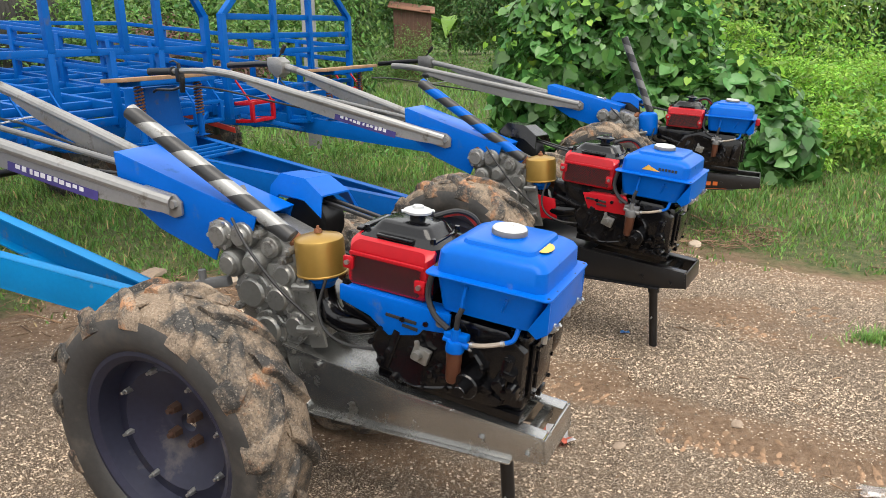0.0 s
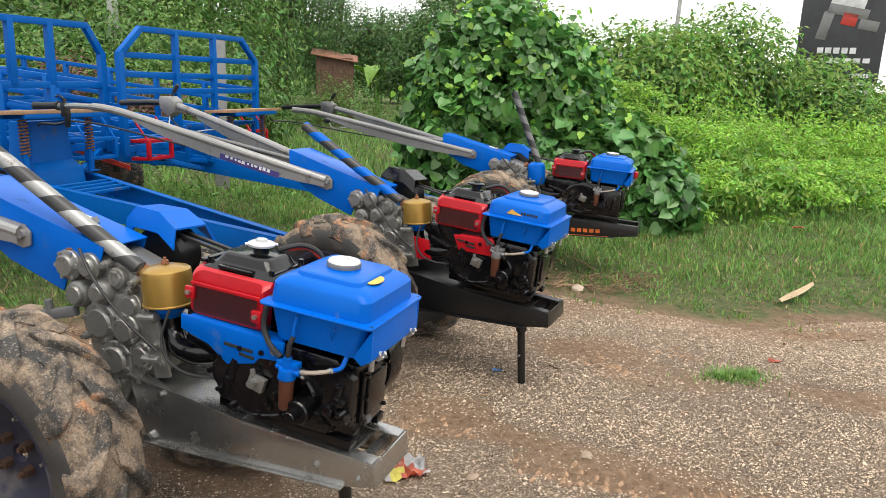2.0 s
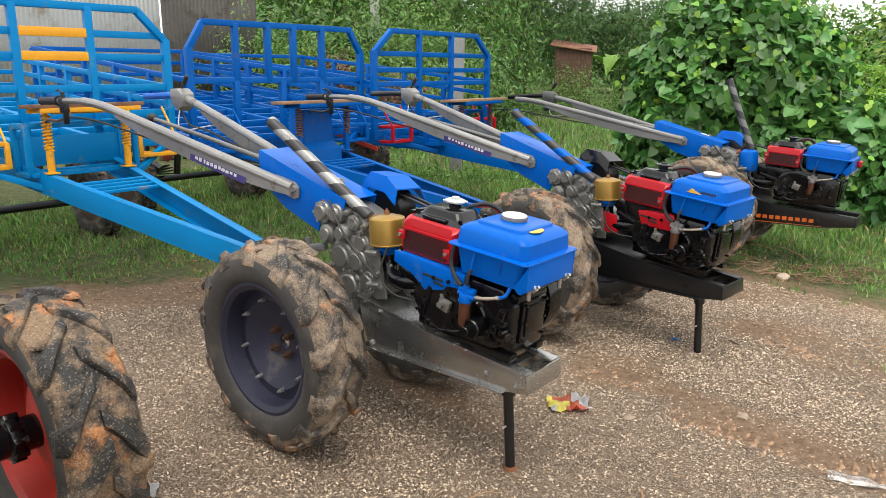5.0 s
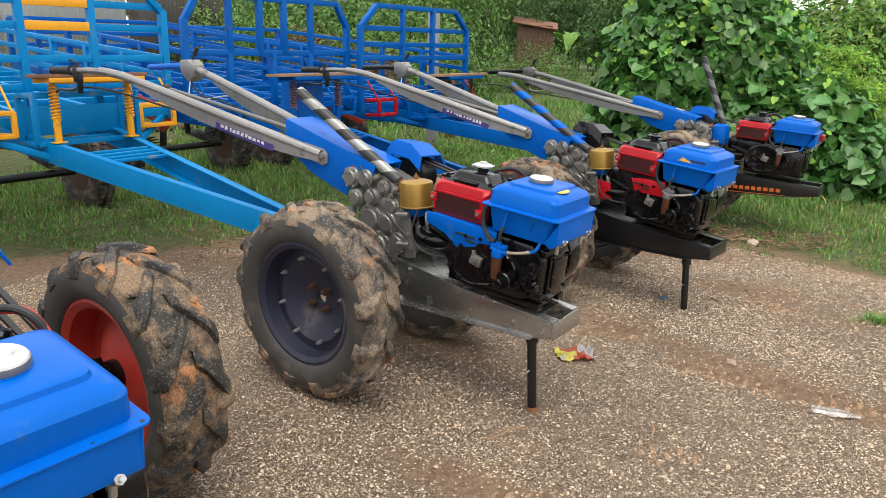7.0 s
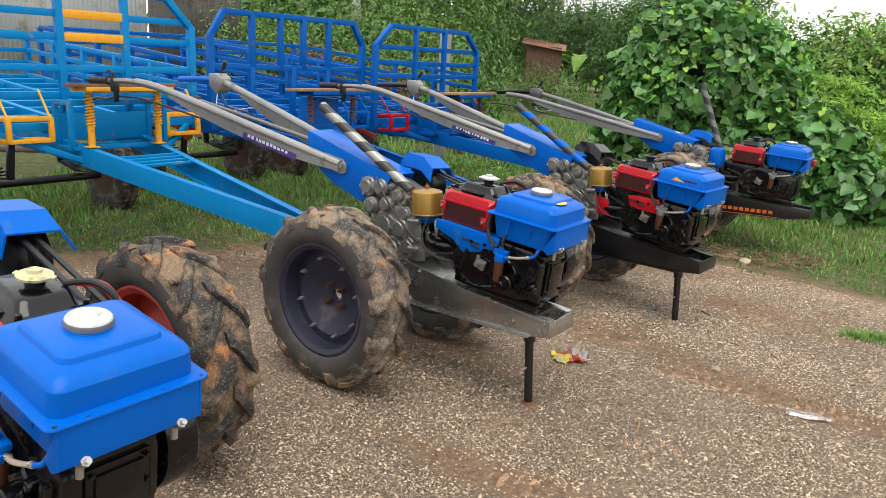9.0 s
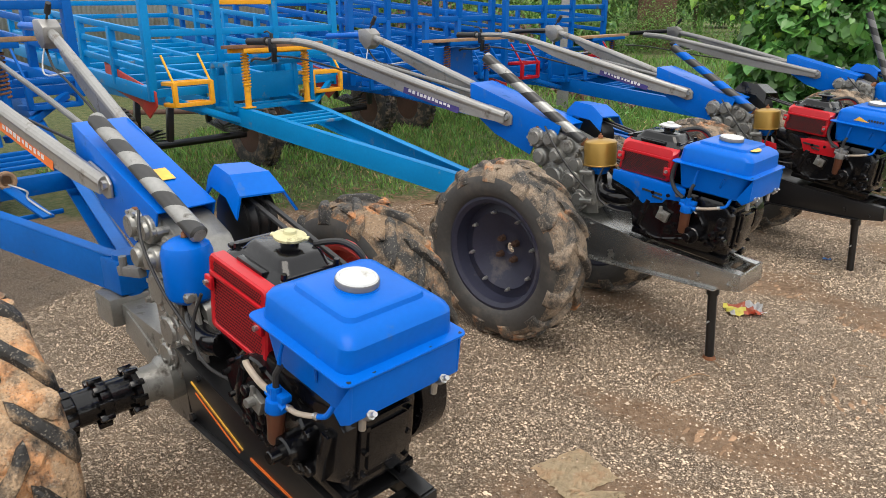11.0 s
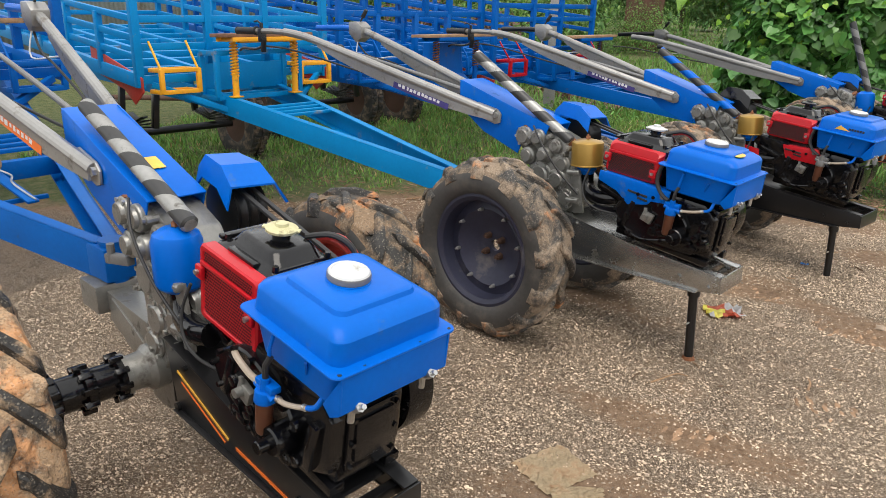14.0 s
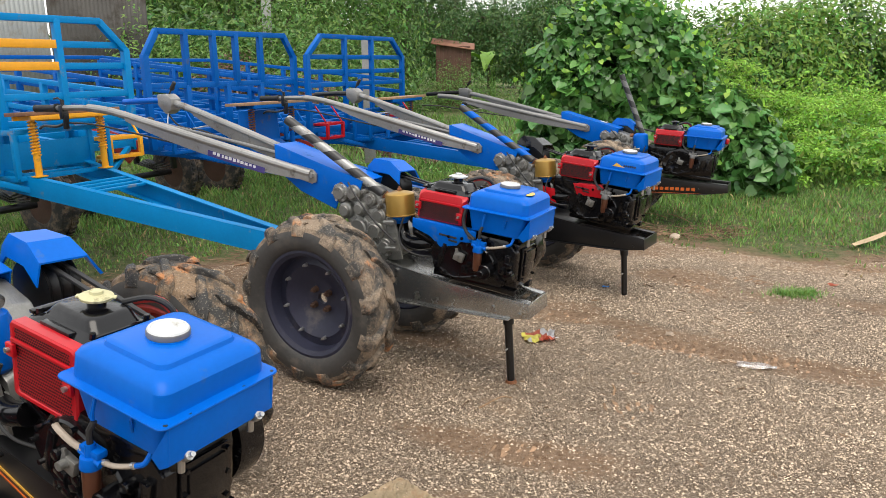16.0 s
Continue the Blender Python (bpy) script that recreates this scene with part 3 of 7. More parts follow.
        if s < 0 and look_["decal"]:
            u = (Vector(top[2]) - Vector(top[0])).normalized()
            for d0, d1, mt in ((0.3, 0.7, PURPLE),):
                bm = bm_new()
                p, q = Vector(top[0]) + u * d0, Vector(top[0]) + u * d1
                off = Vector((0.004, -0.0225, -0.06))
                bar(bm, p + off, q + off, 0.001, 0.034, bev=0)
                part("decal", bm, look_["decal"] if mt is PURPLE else mt, hb)
            # rows of small marks on the long decal
            for k in range(11):
                bm = bm_new()
                p = Vector(top[0]) + u * (0.36 + 0.028 * k) + Vector((0.004, -0.0238, -0.055 + 0.004 * rnd.random()))
                bar(bm, p, p + u * rnd.uniform(0.012, 0.022), 0.001, rnd.uniform(0.012, 0.02), bev=0)
                part("lettering_bar", bm, PALE, hb)
            bm = bm_new()
            tube(bm, [(-1.82, -0.305, 1.518), (-1.95, -0.314, 1.524), (-2.12, -0.32, 1.526)], 0.0185, 10)
            part("bar_end", bm, SILVER, hb)
            bm = bm_new()
            gr = [(0.02, 0), (0.026, 0.004), (0.021, 0.012)] + [(0.024 if i % 2 else 0.0215, 0.012 + 0.016 * i) for i in range(1, 13)] + [(0.03, 0.215), (0.03, 0.225), (0.0, 0.225)]
            lathe(bm, [(0, 0)] + gr, 14, "x")
            g = part("grip", bm, BLACK_DEEP, hb, "black ribbed rubber grip")
            g.location, g.rotation_euler = (-2.335, -0.33, 1.53), (0, radians(1), radians(2))
            bm = bm_new()
            box(bm, (0.035, 0.05, 0.09), (-2.06, -0.318, 1.5), bev=0.01)
            cyl(bm, (-2.06, -0.318, 1.54), (-2.06, -0.318, 1.575), 0.012, seg=10)
            tube(bm, [(-2.06, -0.318, 1.57), (-2.1, -0.318, 1.59), (-2.14, -0.318, 1.585)], 0.006, 8)
            box(bm, (0.025, 0.03, 0.1), (-2.05, -0.318, 1.44), (0, 10, 0), 0.006)
            part("lever_bracket", bm, BLACK_FRAME, hb)
            bm = bm_new()
            tube(bm, [(-2.05, -0.318, 1.43), (-2.15, -0.322, 1.41), (-2.28, -0.325, 1.415), (-2.33, -0.326, 1.4)], 0.009, 8, smooth_steps=4)
            part("clutch_lever", bm, BLACK_FRAME, hb)
        else:
            bm = bm_new()
            prism(bm, [(-1.84, 1.58), (-1.75, 1.58), (-1.7, 1.545), (-1.71, 1.47), (-1.77, 1.44), (-1.84, 1.5)], 0.235, 0.325, 0.012)
            hd = part("control_box", bm, SILVER, hb, "cast silver control box")
            bm = bm_new()
            cyl(bm, (-1.77, 0.28, 1.57), (-1.72, 0.28, 1.625), 0.006, seg=8)
            cyl(bm, (-1.735, 0.28, 1.608), (-1.695, 0.28, 1.655), 0.015, 0.013, 12, 0.003)
            part("lever_knob", bm, BLACK_DEEP, hd)
            bm = bm_new()
            tube(bm, [(-1.83, 0.29, 1.535), (-2.0, 0.3, 1.54), (-2.3, 0.32, 1.54)], 0.021, 12)
            part("bar_end", bm, look_["far_bar"], hb)
            bm = bm_new()
            tube(bm, [(-1.78, 0.26, 1.45), (-1.65, 0.24, 1.36), (-1.4, 0.2, 1.33), (-1.1, 0.17, 1.26), (-0.8, 0.12, 1.21), (-0.5, 0.05, 1.2)], 0.006, 7, smooth_steps=5)
            part("cable", bm, BLACK_DEEP, hb)
            bm = bm_new()
            tube(bm, [(-1.76, 0.25, 1.46), (-1.7, 0.21, 1.33), (-1.3, 0.22, 1.36), (-0.9, 0.19, 1.3), (-0.5, 0.09, 1.15)], 0.004, 7, smooth_steps=5)
            part("cable", bm, PALE, hb)
    bm = bm_new()
    tube(bm, [(-0.5, 0.0, 1.19), (-1.0, 0.0, 1.29), (-1.62, 0.0, 1.405)], 0.012, 10)
    gl = part("gear_lever", bm, GREY_DARK, t)
    bm = bm_new()
    r = bmesh.ops.create_icosphere(bm, subdivisions=2, radius=0.03)
    xform(bm, Matrix.Translation((-1.65, 0, 1.412)) @ Matrix.Diagonal((1.3, 1, 0.9, 1)), r["verts"])
    part("knob", bm, BLACK_DEEP, gl)
    bm = bm_new()
    tube(bm, [(-2.03, -0.31, 1.43), (-1.8, -0.24, 1.4), (-1.2, -0.14, 1.27), (-0.7, -0.08, 1.2), (-0.48, -0.06, 1.18)], 0.006, 7, smooth_steps=5)
    part("cable", bm, BLACK_DEEP, t)
    bm = bm_new()
    tube(bm, [(0.02, -0.115, 1.06), (0.1, -0.15, 0.98), (0.2, -0.15, 0.86), (0.31, -0.13, 0.75)], 0.005, 7, smooth_steps=5)
    part("cable", bm, BLACK_DEEP, t)
    # exhaust with its wound stripe
    bm = bm_new()
    a, b = Vector(look_.get("exhaust_base", (0.215, -0.06, 0.99))), Vector(look_["exhaust_top"])
    d = (b - a).normalized()
    u = d.cross(Vector((0, 0, 1))).normalized()
    v = u.cross(d)
    seg, steps = 24, 96
    rings = []
    for i in range(steps + 1):
        p = a.lerp(b, i / steps)
        rr = 0.0275 * (0.72 if i == 0 else 1)
        rings.append([bm.verts.new(p + (u * math.cos(2 * math.pi * (k / seg + 4.4 * i / steps)) + v * math.sin(2 * math.pi * (k / seg + 4.4 * i / steps))) * rr) for k in range(seg)])
    for i in range(steps):
        for k in range(seg):
            f = bm.faces.new((rings[i][k], rings[i][(k + 1) % seg], rings[i + 1][(k + 1) % seg], rings[i + 1][k]))
            f.material_index = int(k < seg * 0.5)
    bm.faces.new(rings[0])
    inner = [bm.verts.new(b + (q.co - b) * 0.88) for q in rings[-1]]
    deep = [bm.verts.new(b + (q.co - b) * 0.88 - d * 0.06) for q in rings[-1]]
    for k in range(seg):
        bm.faces.new((rings[-1][k], rings[-1][(k + 1) % seg], inner[(k + 1) % seg], inner[k]))
        bm.faces.new((inner[k], inner[(k + 1) % seg], deep[(k + 1) % seg], deep[k])).material_index = 1
    bm.faces.new(deep).material_index = 1
    bmesh.ops.recalc_face_normals(bm, faces=bm.faces)
    ex = part("exhaust_pipe", bm, [look_["stripe"], STRIPE_DARK], t, "slanting exhaust pipe with a spiral stripe")
    bm = bm_new()
    tube(bm, [(0.21, -0.058, 0.995), (0.25, -0.02, 0.93), (0.33, 0.03, 0.86), (0.42, 0.04, 0.8)], 0.024, 12, smooth_steps=4)
    part("exhaust_elbow", bm, RUST, ex)
    # belt guard, pulley and belts
    bm = bm_new()
    secs = []
    for x, zt, w in ((-0.03, 1.115, 0.0), (0.02, 1.16, 0.0), (0.13, 1.145, 0.01), (0.2, 1.09, 0.02)):
        outer = [(x, 0.125 - w, zt - 0.07), (x, 0.145 - w, zt), (x, 0.265 + w, zt - 0.01), (x + 0.01, 0.305 + w, zt - 0.08)]
        innr = [(x, 0.3 + w, zt - 0.085), (x, 0.26 + w, zt - 0.016), (x, 0.15 - w, zt - 0.006), (x, 0.13 - w, zt - 0.075)]
        secs.append(outer + innr)
    loft(bm, secs)
    part("belt_guard", bm, look_["guard"], t, "blue sheet-metal belt guard")
    bm = bm_new()
    lathe(bm, [(0.03, 0.14)] + [(0.1 if i % 2 == 0 else 0.082, 0.15 + 0.018 * i) for i in range(7)] + [(0.03, 0.275)], 32, "y", (0.09, 0, 0.985))
    part("drive_pulley", bm, BLACK_FRAME, t)
    for yy in (0.185, 0.225):
        bm = bm_new()
        for z0, z1 in ((1.075, 0.88), (0.895, 0.68)):
            bar(bm, (0.1, yy, z0), (0.82, yy - 0.01, z1), 0.016, 0.011)
        part("belt", bm, BLACK_DEEP, t)
    # engine, tilted nose down
    ME = Matrix.Translation((0.62, 0, 0.583 + look_["eng_up"])) @ Matrix.Rotation(radians(8), 4, "Y") @ Matrix.Diagonal((1, look_["eng_wide"], 0.94, 1))

    def ep(name, bm, mat, parent, label=""):
        xform(bm, ME)
        return part(name, bm, mat, parent, label)

    bm = bm_new()
    box(bm, (0.4, 0.2, 0.25), (0.16, 0.0, 0.135), bev=0.02)
    prism(bm, [(-0.1, 0.03), (0.1, 0.01), (0.28, 0.015), (0.36, 0.06), (0.36, 0.22), (0.3, 0.275), (0.05, 0.28), (-0.06, 0.24), (-0.12, 0.15)], -0.125, 0.105, 0.018)
    box(bm, (0.2, 0.19, 0.17), (-0.1, 0.01, 0.2), bev=0.02)
    box(bm, (0.1, 0.16, 0.11), (-0.23, 0.02, 0.225), bev=0.02)
    eng = ep("engine_block", bm, BLACK, t, "black painted single-cylinder diesel engine")
    bm = bm_new()
    # side cover with raised rim
    secs = []
    for yy, k in ((-0.124, 1.0), (-0.142, 0.99), (-0.148, 0.95), (-0.145, 0.9), (-0.145, 0.0)):
        ring = []
        for i in range(28):
            a = 2 * math.pi * i / 28
            rx, rz = 0.165 * (1 + 0.12 * math.cos(2 * a)), 0.115 * (1 + 0.1 * math.cos(3 * a))
            ring.append((0.07 + rx * max(k, 0.02) * math.cos(a), yy, 0.135 + rz * max(k, 0.02) * math.sin(a)))
        secs.append(ring)
    loft(bm, secs)
    ep("gear_cover", bm, BLACK, eng)
    for i in range(12):
        a = 2 * math.pi * i / 12
        rx, rz = 0.165 * (1 + 0.12 * math.cos(2 * a)) * 0.96, 0.115 * (1 + 0.1 * math.cos(3 * a)) * 0.96
        bm = bm_new()
        cyl(bm, (0.07 + rx * math.cos(a), -0.158, 0.135 + rz * math.sin(a)), (0.07 + rx * math.cos(a), -0.14, 0.135 + rz * math.sin(a)), 0.009, 0.008, 6)
        ep("bolt", bm, BLACK, eng)
    bm = bm_new()
    lathe(bm, [(0, -0.225), (0.016, -0.225), (0.018, -0.222), (0.018, -0.19), (0.036, -0.19), (0.04, -0.185), (0.042, -0.14), (0, -0.14)], 20, "y", (0.215, 0, 0.1))
    ep("crank_boss", bm, BLACK, eng)
    bm = bm_new()
    box(bm, (0.055, 0.02, 0.05), (0.065, -0.16, 0.145), (0, 15, 0), 0.005)
    cyl(bm, (0.06, -0.19, 0.15), (0.06, -0.16, 0.15), 0.013, 0.015, 12)
    bar(bm, (0.06, -0.165, 0.15), (0.05, -0.165, 0.19), 0.01, 0.014, bev=0.003)
    ep("fuel_pump", bm, ALLOY, eng, "bare cast metal pump cover")
    bm = bm_new()
    for n_, (x0, z0, x1, z1, yy) in enumerate( ((-0.06, 0.06, -0.02, 0.2, -0.14), (0.3, 0.05, 0.32, 0.2, -0.135), (-0.1, 0.16, -0.24, 0.2, -0.09))):
        bm = bm_new()
        bar(bm, (x0, yy, z0), (x1, yy, z1), 0.025, 0.03, bev=0.006)
        ep("engine_rib", bm, BLACK, eng)
    for k in range(22):
        bm = bm_new()
        x, z = rnd.uniform(-0.06, 0.34), rnd.uniform(0.02, 0.165)
        y0 = -0.13
        s = rnd.uniform(0.014, 0.03)
        if k % 3:
            cyl(bm, (x, y0 - rnd.uniform(0.012, 0.04), z), (x, y0 + 0.01, z), s * 0.6, s * 0.75, 10, 0.002)
        else:
            box(bm, (s * 1.6, 0.05, s), (x, y0, z), (0, rnd.uniform(-30, 30), 0), 0.004)
        ep("fitting", bm, BLACK, eng)
    # front cover
    bm = bm_new()
    box(bm, (0.012, 0.15, 0.18), (0.367, -0.005, 0.145), bev=0.004)
    box(bm, (0.012, 0.115, 0.13), (0.376, -0.005, 0.15), bev=0.004)
    fc = ep("crankcase_cover", bm, BLACK, eng)
    for yy in (-0.07, 0.06):
        for z in (0.07, 0.145, 0.22):
            bm = bm_new()
            cyl(bm, (0.37, yy, z), (0.384, yy, z), 0.008, 0.007, 6)
            ep("bolt", bm, BLACK, fc)
    # flywheel on the far side
    bm = bm_new()
    lathe(bm, [(0.05, 0.115), (0.16, 0.12), (0.178, 0.125), (0.182, 0.135), (0.182, 0.205), (0.176, 0.212), (0.15, 0.21), (0.14, 0.17), (0.07, 0.17), (0.06, 0.235), (0, 0.235)], 40, "y", (0.185, 0, 0.16))
    ep("flywheel", bm, BLACK, t)
    # mounts
    bm = bm_new()
    for s in (-1, 1):
        bar(bm, (-0.1, s * 0.09, 0.012), (0.36, s * 0.09, -0.004), 0.045, 0.03, bev=0.004)
    ep("mount_rail", bm, BLACK, t)
    # radiator tank
    bm = bm_new()
    loft(bm, [rrect(-0.215, 0.06, -0.095, 0.12, 0.27, 0.02), rrect(-0.215, 0.06, -0.095, 0.12, 0.43, 0.02), rrect(-0.212, 0.058, -0.09, 0.117, 0.452, 0.03), rrect(-0.18, 0.03, -0.06, 0.09, 0.47, 0.03), rrect(-0.16, 0.01, -0.05, 0.08, 0.494, 0.025), rrect(-0.15, 0.0, -0.04, 0.07, 0.5, 0.02)])
    rad = ep("radiator_tank", bm, BLACK, t, "glossy black radiator header tank")
    bm = bm_new()
    for x0, y0, x1, y1 in ((-0.21, -0.07, -0.21, 0.1), (-0.14, -0.08, -0.02, -0.08), (0.03, -0.06, 0.03, 0.09)):
        bar(bm, (x0, y0, 0.462), (x1, y1, 0.462), 0.022, 0.012, bev=0.004)
    for x, yy in ((-0.19, -0.06), (0.03, -0.06), (-0.19, 0.1), (0.03, 0.1)):
        cyl(bm, (x, yy, 0.455), (x, yy, 0.478), 0.01, 0.008, 8)
    ep("tank_ribs", bm, BLACK, rad)
    bm = bm_new()
    lathe(bm, [(0.024, 0.49), (0.024, 0.518), (0.034, 0.52), (0.034, 0.524), (0, 0.524)], 24, "z", (-0.065, 0.02, 0))
    ep("filler_neck", bm, BLACK, rad)
    bm = bm_new()
    lathe(bm, [(0.026, 0.52), (0.042, 0.524), (0.043, 0.531), (0.034, 0.536), (0.018, 0.538), (0.016, 0.546), (0, 0.547)], 24, "z", (-0.065, 0.02, 0))
    box(bm, (0.1, 0.018, 0.006), (-0.065, 0.02, 0.528), (0, 0, 40), 0.002)
    ep("radiator_cap", bm, look_["rad_cap"], rad)
    bm = bm_new()
    tube(bm, [(-0.04, 0.08, 0.5), (0.02, 0.12, 0.52), (0.07, 0.15, 0.49), (0.09, 0.16, 0.4)], 0.009, 8, smooth_steps=5)
    ep("overflow_hose", bm, BLACK_DEEP, rad)
    bm = bm_new()
    tube(bm, [(-0.02, 0.1, 0.505), (0.04, 0.14, 0.51), (0.1, 0.165, 0.44)], 0.011, 8, smooth_steps=5)
    ep("wire_loom", bm, RED_DULL, rad)
    # red grille; flat dark red hexagons paint the shade in its pressed holes
    bm = bm_new()
    gx0, gx1, gz0, gz1 = -0.215, 0.055, look_["grille_low"], 0.458
    if look_["round_grille"]:
        secs = []
        for yy, ins in ((-0.09, 0.0), (-0.115, 0.0), (-0.126, 0.008), (-0.128, 0.014)):
            secs.append([(p[0], yy, p[1]) for p in rrect(gx0 + ins, gx1 - ins, gz0 + ins, gz1 - ins, 0, 0.022)])
        secs = [[(x, y + (0.05 * max(0, (z - 0.41) / 0.05) ** 2), z) for x, y, z in s] for s in secs]
        loft(bm, secs)
        grille = ep("radiator_grille", bm, RED, t, "red pressed-steel radiator grille")
    else:
        secs = []
        for yy, ins in ((-0.09, 0.0), (-0.122, 0.0), (-0.128, 0.004), (-0.128, 0.014), (-0.124, 0.018)):
            secs.append([(p[0], yy, p[1]) for p in rrect(gx0 + ins, gx1 - ins, gz0 + ins, gz1 - ins, 0, 0.015)])
        loft(bm, secs)
        grille = ep("radiator_grille", bm, RED, t, "red pressed-steel radiator grille")
    verts, faces = [], []
    ny, nx = 17, 26
    for j in range(ny):
        for i in range(nx):
            x = gx0 + 0.022 + (gx1 - gx0 - 0.044) * (i + 0.5 * (j % 2)) / nx
            z = gz0 + 0.016 + (0.405 - gz0 - 0.024) * j / (ny - 1)
            yy = -0.1292 if look_["round_grille"] else -0.1252
            k = len(verts)
            for a in range(6):
                verts.append(Vector((x + 0.0041 * math.cos(a * 1.0472), yy, z + 0.0036 * math.sin(a * 1.0472))))
            faces.append(tuple(range(k, k + 6)))
    if not look_["round_grille"]:
        for j in range(4):
            for i in range(nx):
                x = gx0 + 0.022 + (gx1 - gx0 - 0.044) * (i + 0.5 * (j % 2)) / nx
                k = len(verts)
                for a in range(6):
                    verts.append(Vector((x + 0.0041 * math.cos(a * 1.0472), -0.1252, 0.412 + 0.008 * j + 0.0034 * math.sin(a * 1.0472))))
                faces.append(tuple(range(k, k + 6)))
    me = bpy.data.meshes.new("grille_hole_shade")
    me.from_pydata([ME @ v for v in verts], [], faces)
    me.materials.append(RED_HOLE_SHADE)
    gh = new("grille_hole_shade", me)
    gh.parent = grille
    gh["kind"] = "stuff"
    bm = bm_new()
    bar(bm, (gx0 + 0.012, -0.131, 0.405), (gx1 - 0.012, -0.131, 0.405), 0.008, 0.012, bev=0.003)
    ep("grille_rib", bm, RED, grille)
    for x, z in ((gx0 + 0.012, 0.385), (gx1 - 0.02, 0.36)):
        bm = bm_new()
        box(bm, (0.034, 0.012, 0.04), (x, -0.134, z - 0.012), bev=0.004)
        ep("grille_tab", bm, RED, grille)
        bm = bm_new()
        cyl(bm, (x, -0.15, z - 0.01), (x, -0.138, z - 0.01), 0.008, 0.007, 10)
        ep("bolt", bm, STEEL, grille)
    # cover plate under the grille
    if cover_mat:
        bm = bm_new()
        if cover_mat is RED:
            prism(bm, [(-0.084, 0.266), (0.131, 0.286), (0.18, 0.19), (-0.047, 0.186)], -0.15, -0.138, 0.004)
            bar(bm, (-0.06, -0.12, 0.264), (0.12, -0.12, 0.28), 0.05, 0.006)
        else:
            prism(bm, [(-0.222, 0.3), (0.142, 0.294), (0.14, 0.232), (0.06, 0.222), (0.045, 0.2), (-0.05, 0.172), (-0.116, 0.22), (-0.221, 0.25)], -0.152, -0.14, 0.004)
            bar(bm, (-0.2, -0.12, 0.296), (0.13, -0.12, 0.29), 0.06, 0.006)
        cv = ep("side_cover", bm, cover_mat, t, "folded sheet-metal side cover")
        for x, z, w in ((-0.03, 0.243, 0.1), (0.0, 0.222, 0.05)):
            bm = bm_new()
            bar(bm, (x - w / 2 + 0.02, -0.1535, z), (x + w / 2 + 0.02, -0.1535, z - 0.004), 0.004, 0.01, bev=0.001)
            ep("slot", bm, BLACK_DEEP, cv)
        bm = bm_new()
        cyl(bm, (0.115, -0.162, 0.262), (0.115, -0.148, 0.262), 0.011, 0.01, 10)
        ep("bolt", bm, GREY_DARK, cv)
    # fuel tank
    TK = ME @ Matrix.Translation((0.245, 0, 0.41)) @ Matrix.Scale(look_["tank_k"], 4) @ Matrix.Translation((-0.245, 0, -0.41))

    def tp(name, bm, mat, parent, label=""):
        xform(bm, TK)
        return part(name, bm, mat, parent, label)

    bm = bm_new()
    fz = 0.42
    loft(bm, [rrect(0.125, 0.352, -0.11, 0.11, 0.297, 0.03),
              rrect(0.108, 0.372, -0.13, 0.13, 0.307, 0.03),
              rrect(0.094, 0.39, -0.147, 0.147, fz - 0.009, 0.03),
              rrect(0.074, 0.414, -0.168, 0.168, fz - 0.006, 0.02),
              rrect(0.073, 0.415, -0.169, 0.169, fz - 0.003, 0.02),
              rrect(0.074, 0.414, -0.168, 0.168, fz, 0.02),
              rrect(0.094, 0.392, -0.149, 0.149, fz + 0.003, 0.028),
              rrect(0.097, 0.389, -0.146, 0.146, fz + 0.056, 0.03),
              rrect(0.104, 0.381, -0.14, 0.14, fz + 0.068, 0.03),
              rrect(0.122, 0.36, -0.126, 0.126, fz + 0.079, 0.03),
              rrect(0.144, 0.343, -0.108, 0.108, fz + 0.083, 0.026),
              rrect(0.148, 0.339, -0.104, 0.104, fz + 0.093, 0.024),
              rrect(0.154, 0.333, -0.098, 0.098, fz + 0.0955, 0.022)])
    tank = tp("fuel_tank", bm, BLUE, t, "glossy blue steel fuel tank with a pressed flange")
    for yy in (-0.15, -0.09, 0.06, 0.15):
        bm = bm_new()
        cyl(bm, (0.404, yy, fz - 0.004), (0.404, yy, fz + 0.0012), 0.005, 0.005, 8)
        tp("lip_hole", bm, BLACK_DEEP, tank)
    for yy in (-0.15, 0.15):
        bm = bm_new()
        bar(bm, (0.3, yy, fz - 0.03), (0.285, yy * 0.9, fz - 0.075), 0.006, 0.008, bev=0.002)
        tp("side_rib", bm, BLUE, tank)
    bm = bm_new()
    prism(bm, [(0.402, fz - 0.002), (0.408, fz - 0.002), (0.412, fz - 0.1), (0.385, fz - 0.122), (0.382, fz - 0.114), (0.402, fz - 0.096)], -0.145, 0.15, 0.002)
    for s in (-1, 1):
        prism(bm, [(0.36, fz - 0.1), (0.41, fz - 0.006), (0.412, fz - 0.1), (0.385, fz - 0.12)], s * 0.147 - 0.003, s * 0.147 + 0.003, 0.001)
    tp("front_apron", bm, BLUE, tank)
    for yy in (-0.1, 0.1):
        bm = bm_new()
        cyl(bm, (0.402, yy, fz - 0.108), (0.418, yy, fz - 0.094), 0.012, 0.011, 6)
        cyl(bm, (0.41, yy, fz - 0.101), (0.428, yy, fz - 0.086), 0.006, 0.006, 8)
        tp("bolt", bm, STEEL, tank)
        bm = bm_new()
        cyl(bm, (0.392, yy, fz - 0.15), (0.392, yy, fz - 0.11), 0.008, 0.008, 8)
        tp("stud", bm, STEEL, tank)
    bm = bm_new()
    lathe(bm, [(0.05, fz + 0.085), (0.05, fz + 0.097), (0.04, fz + 0.1), (0.04, fz + 0.102), (0, fz + 0.102)], 28, "z", (0.235, 0, 0))
    tp("filler_neck", bm, BLUE, tank)
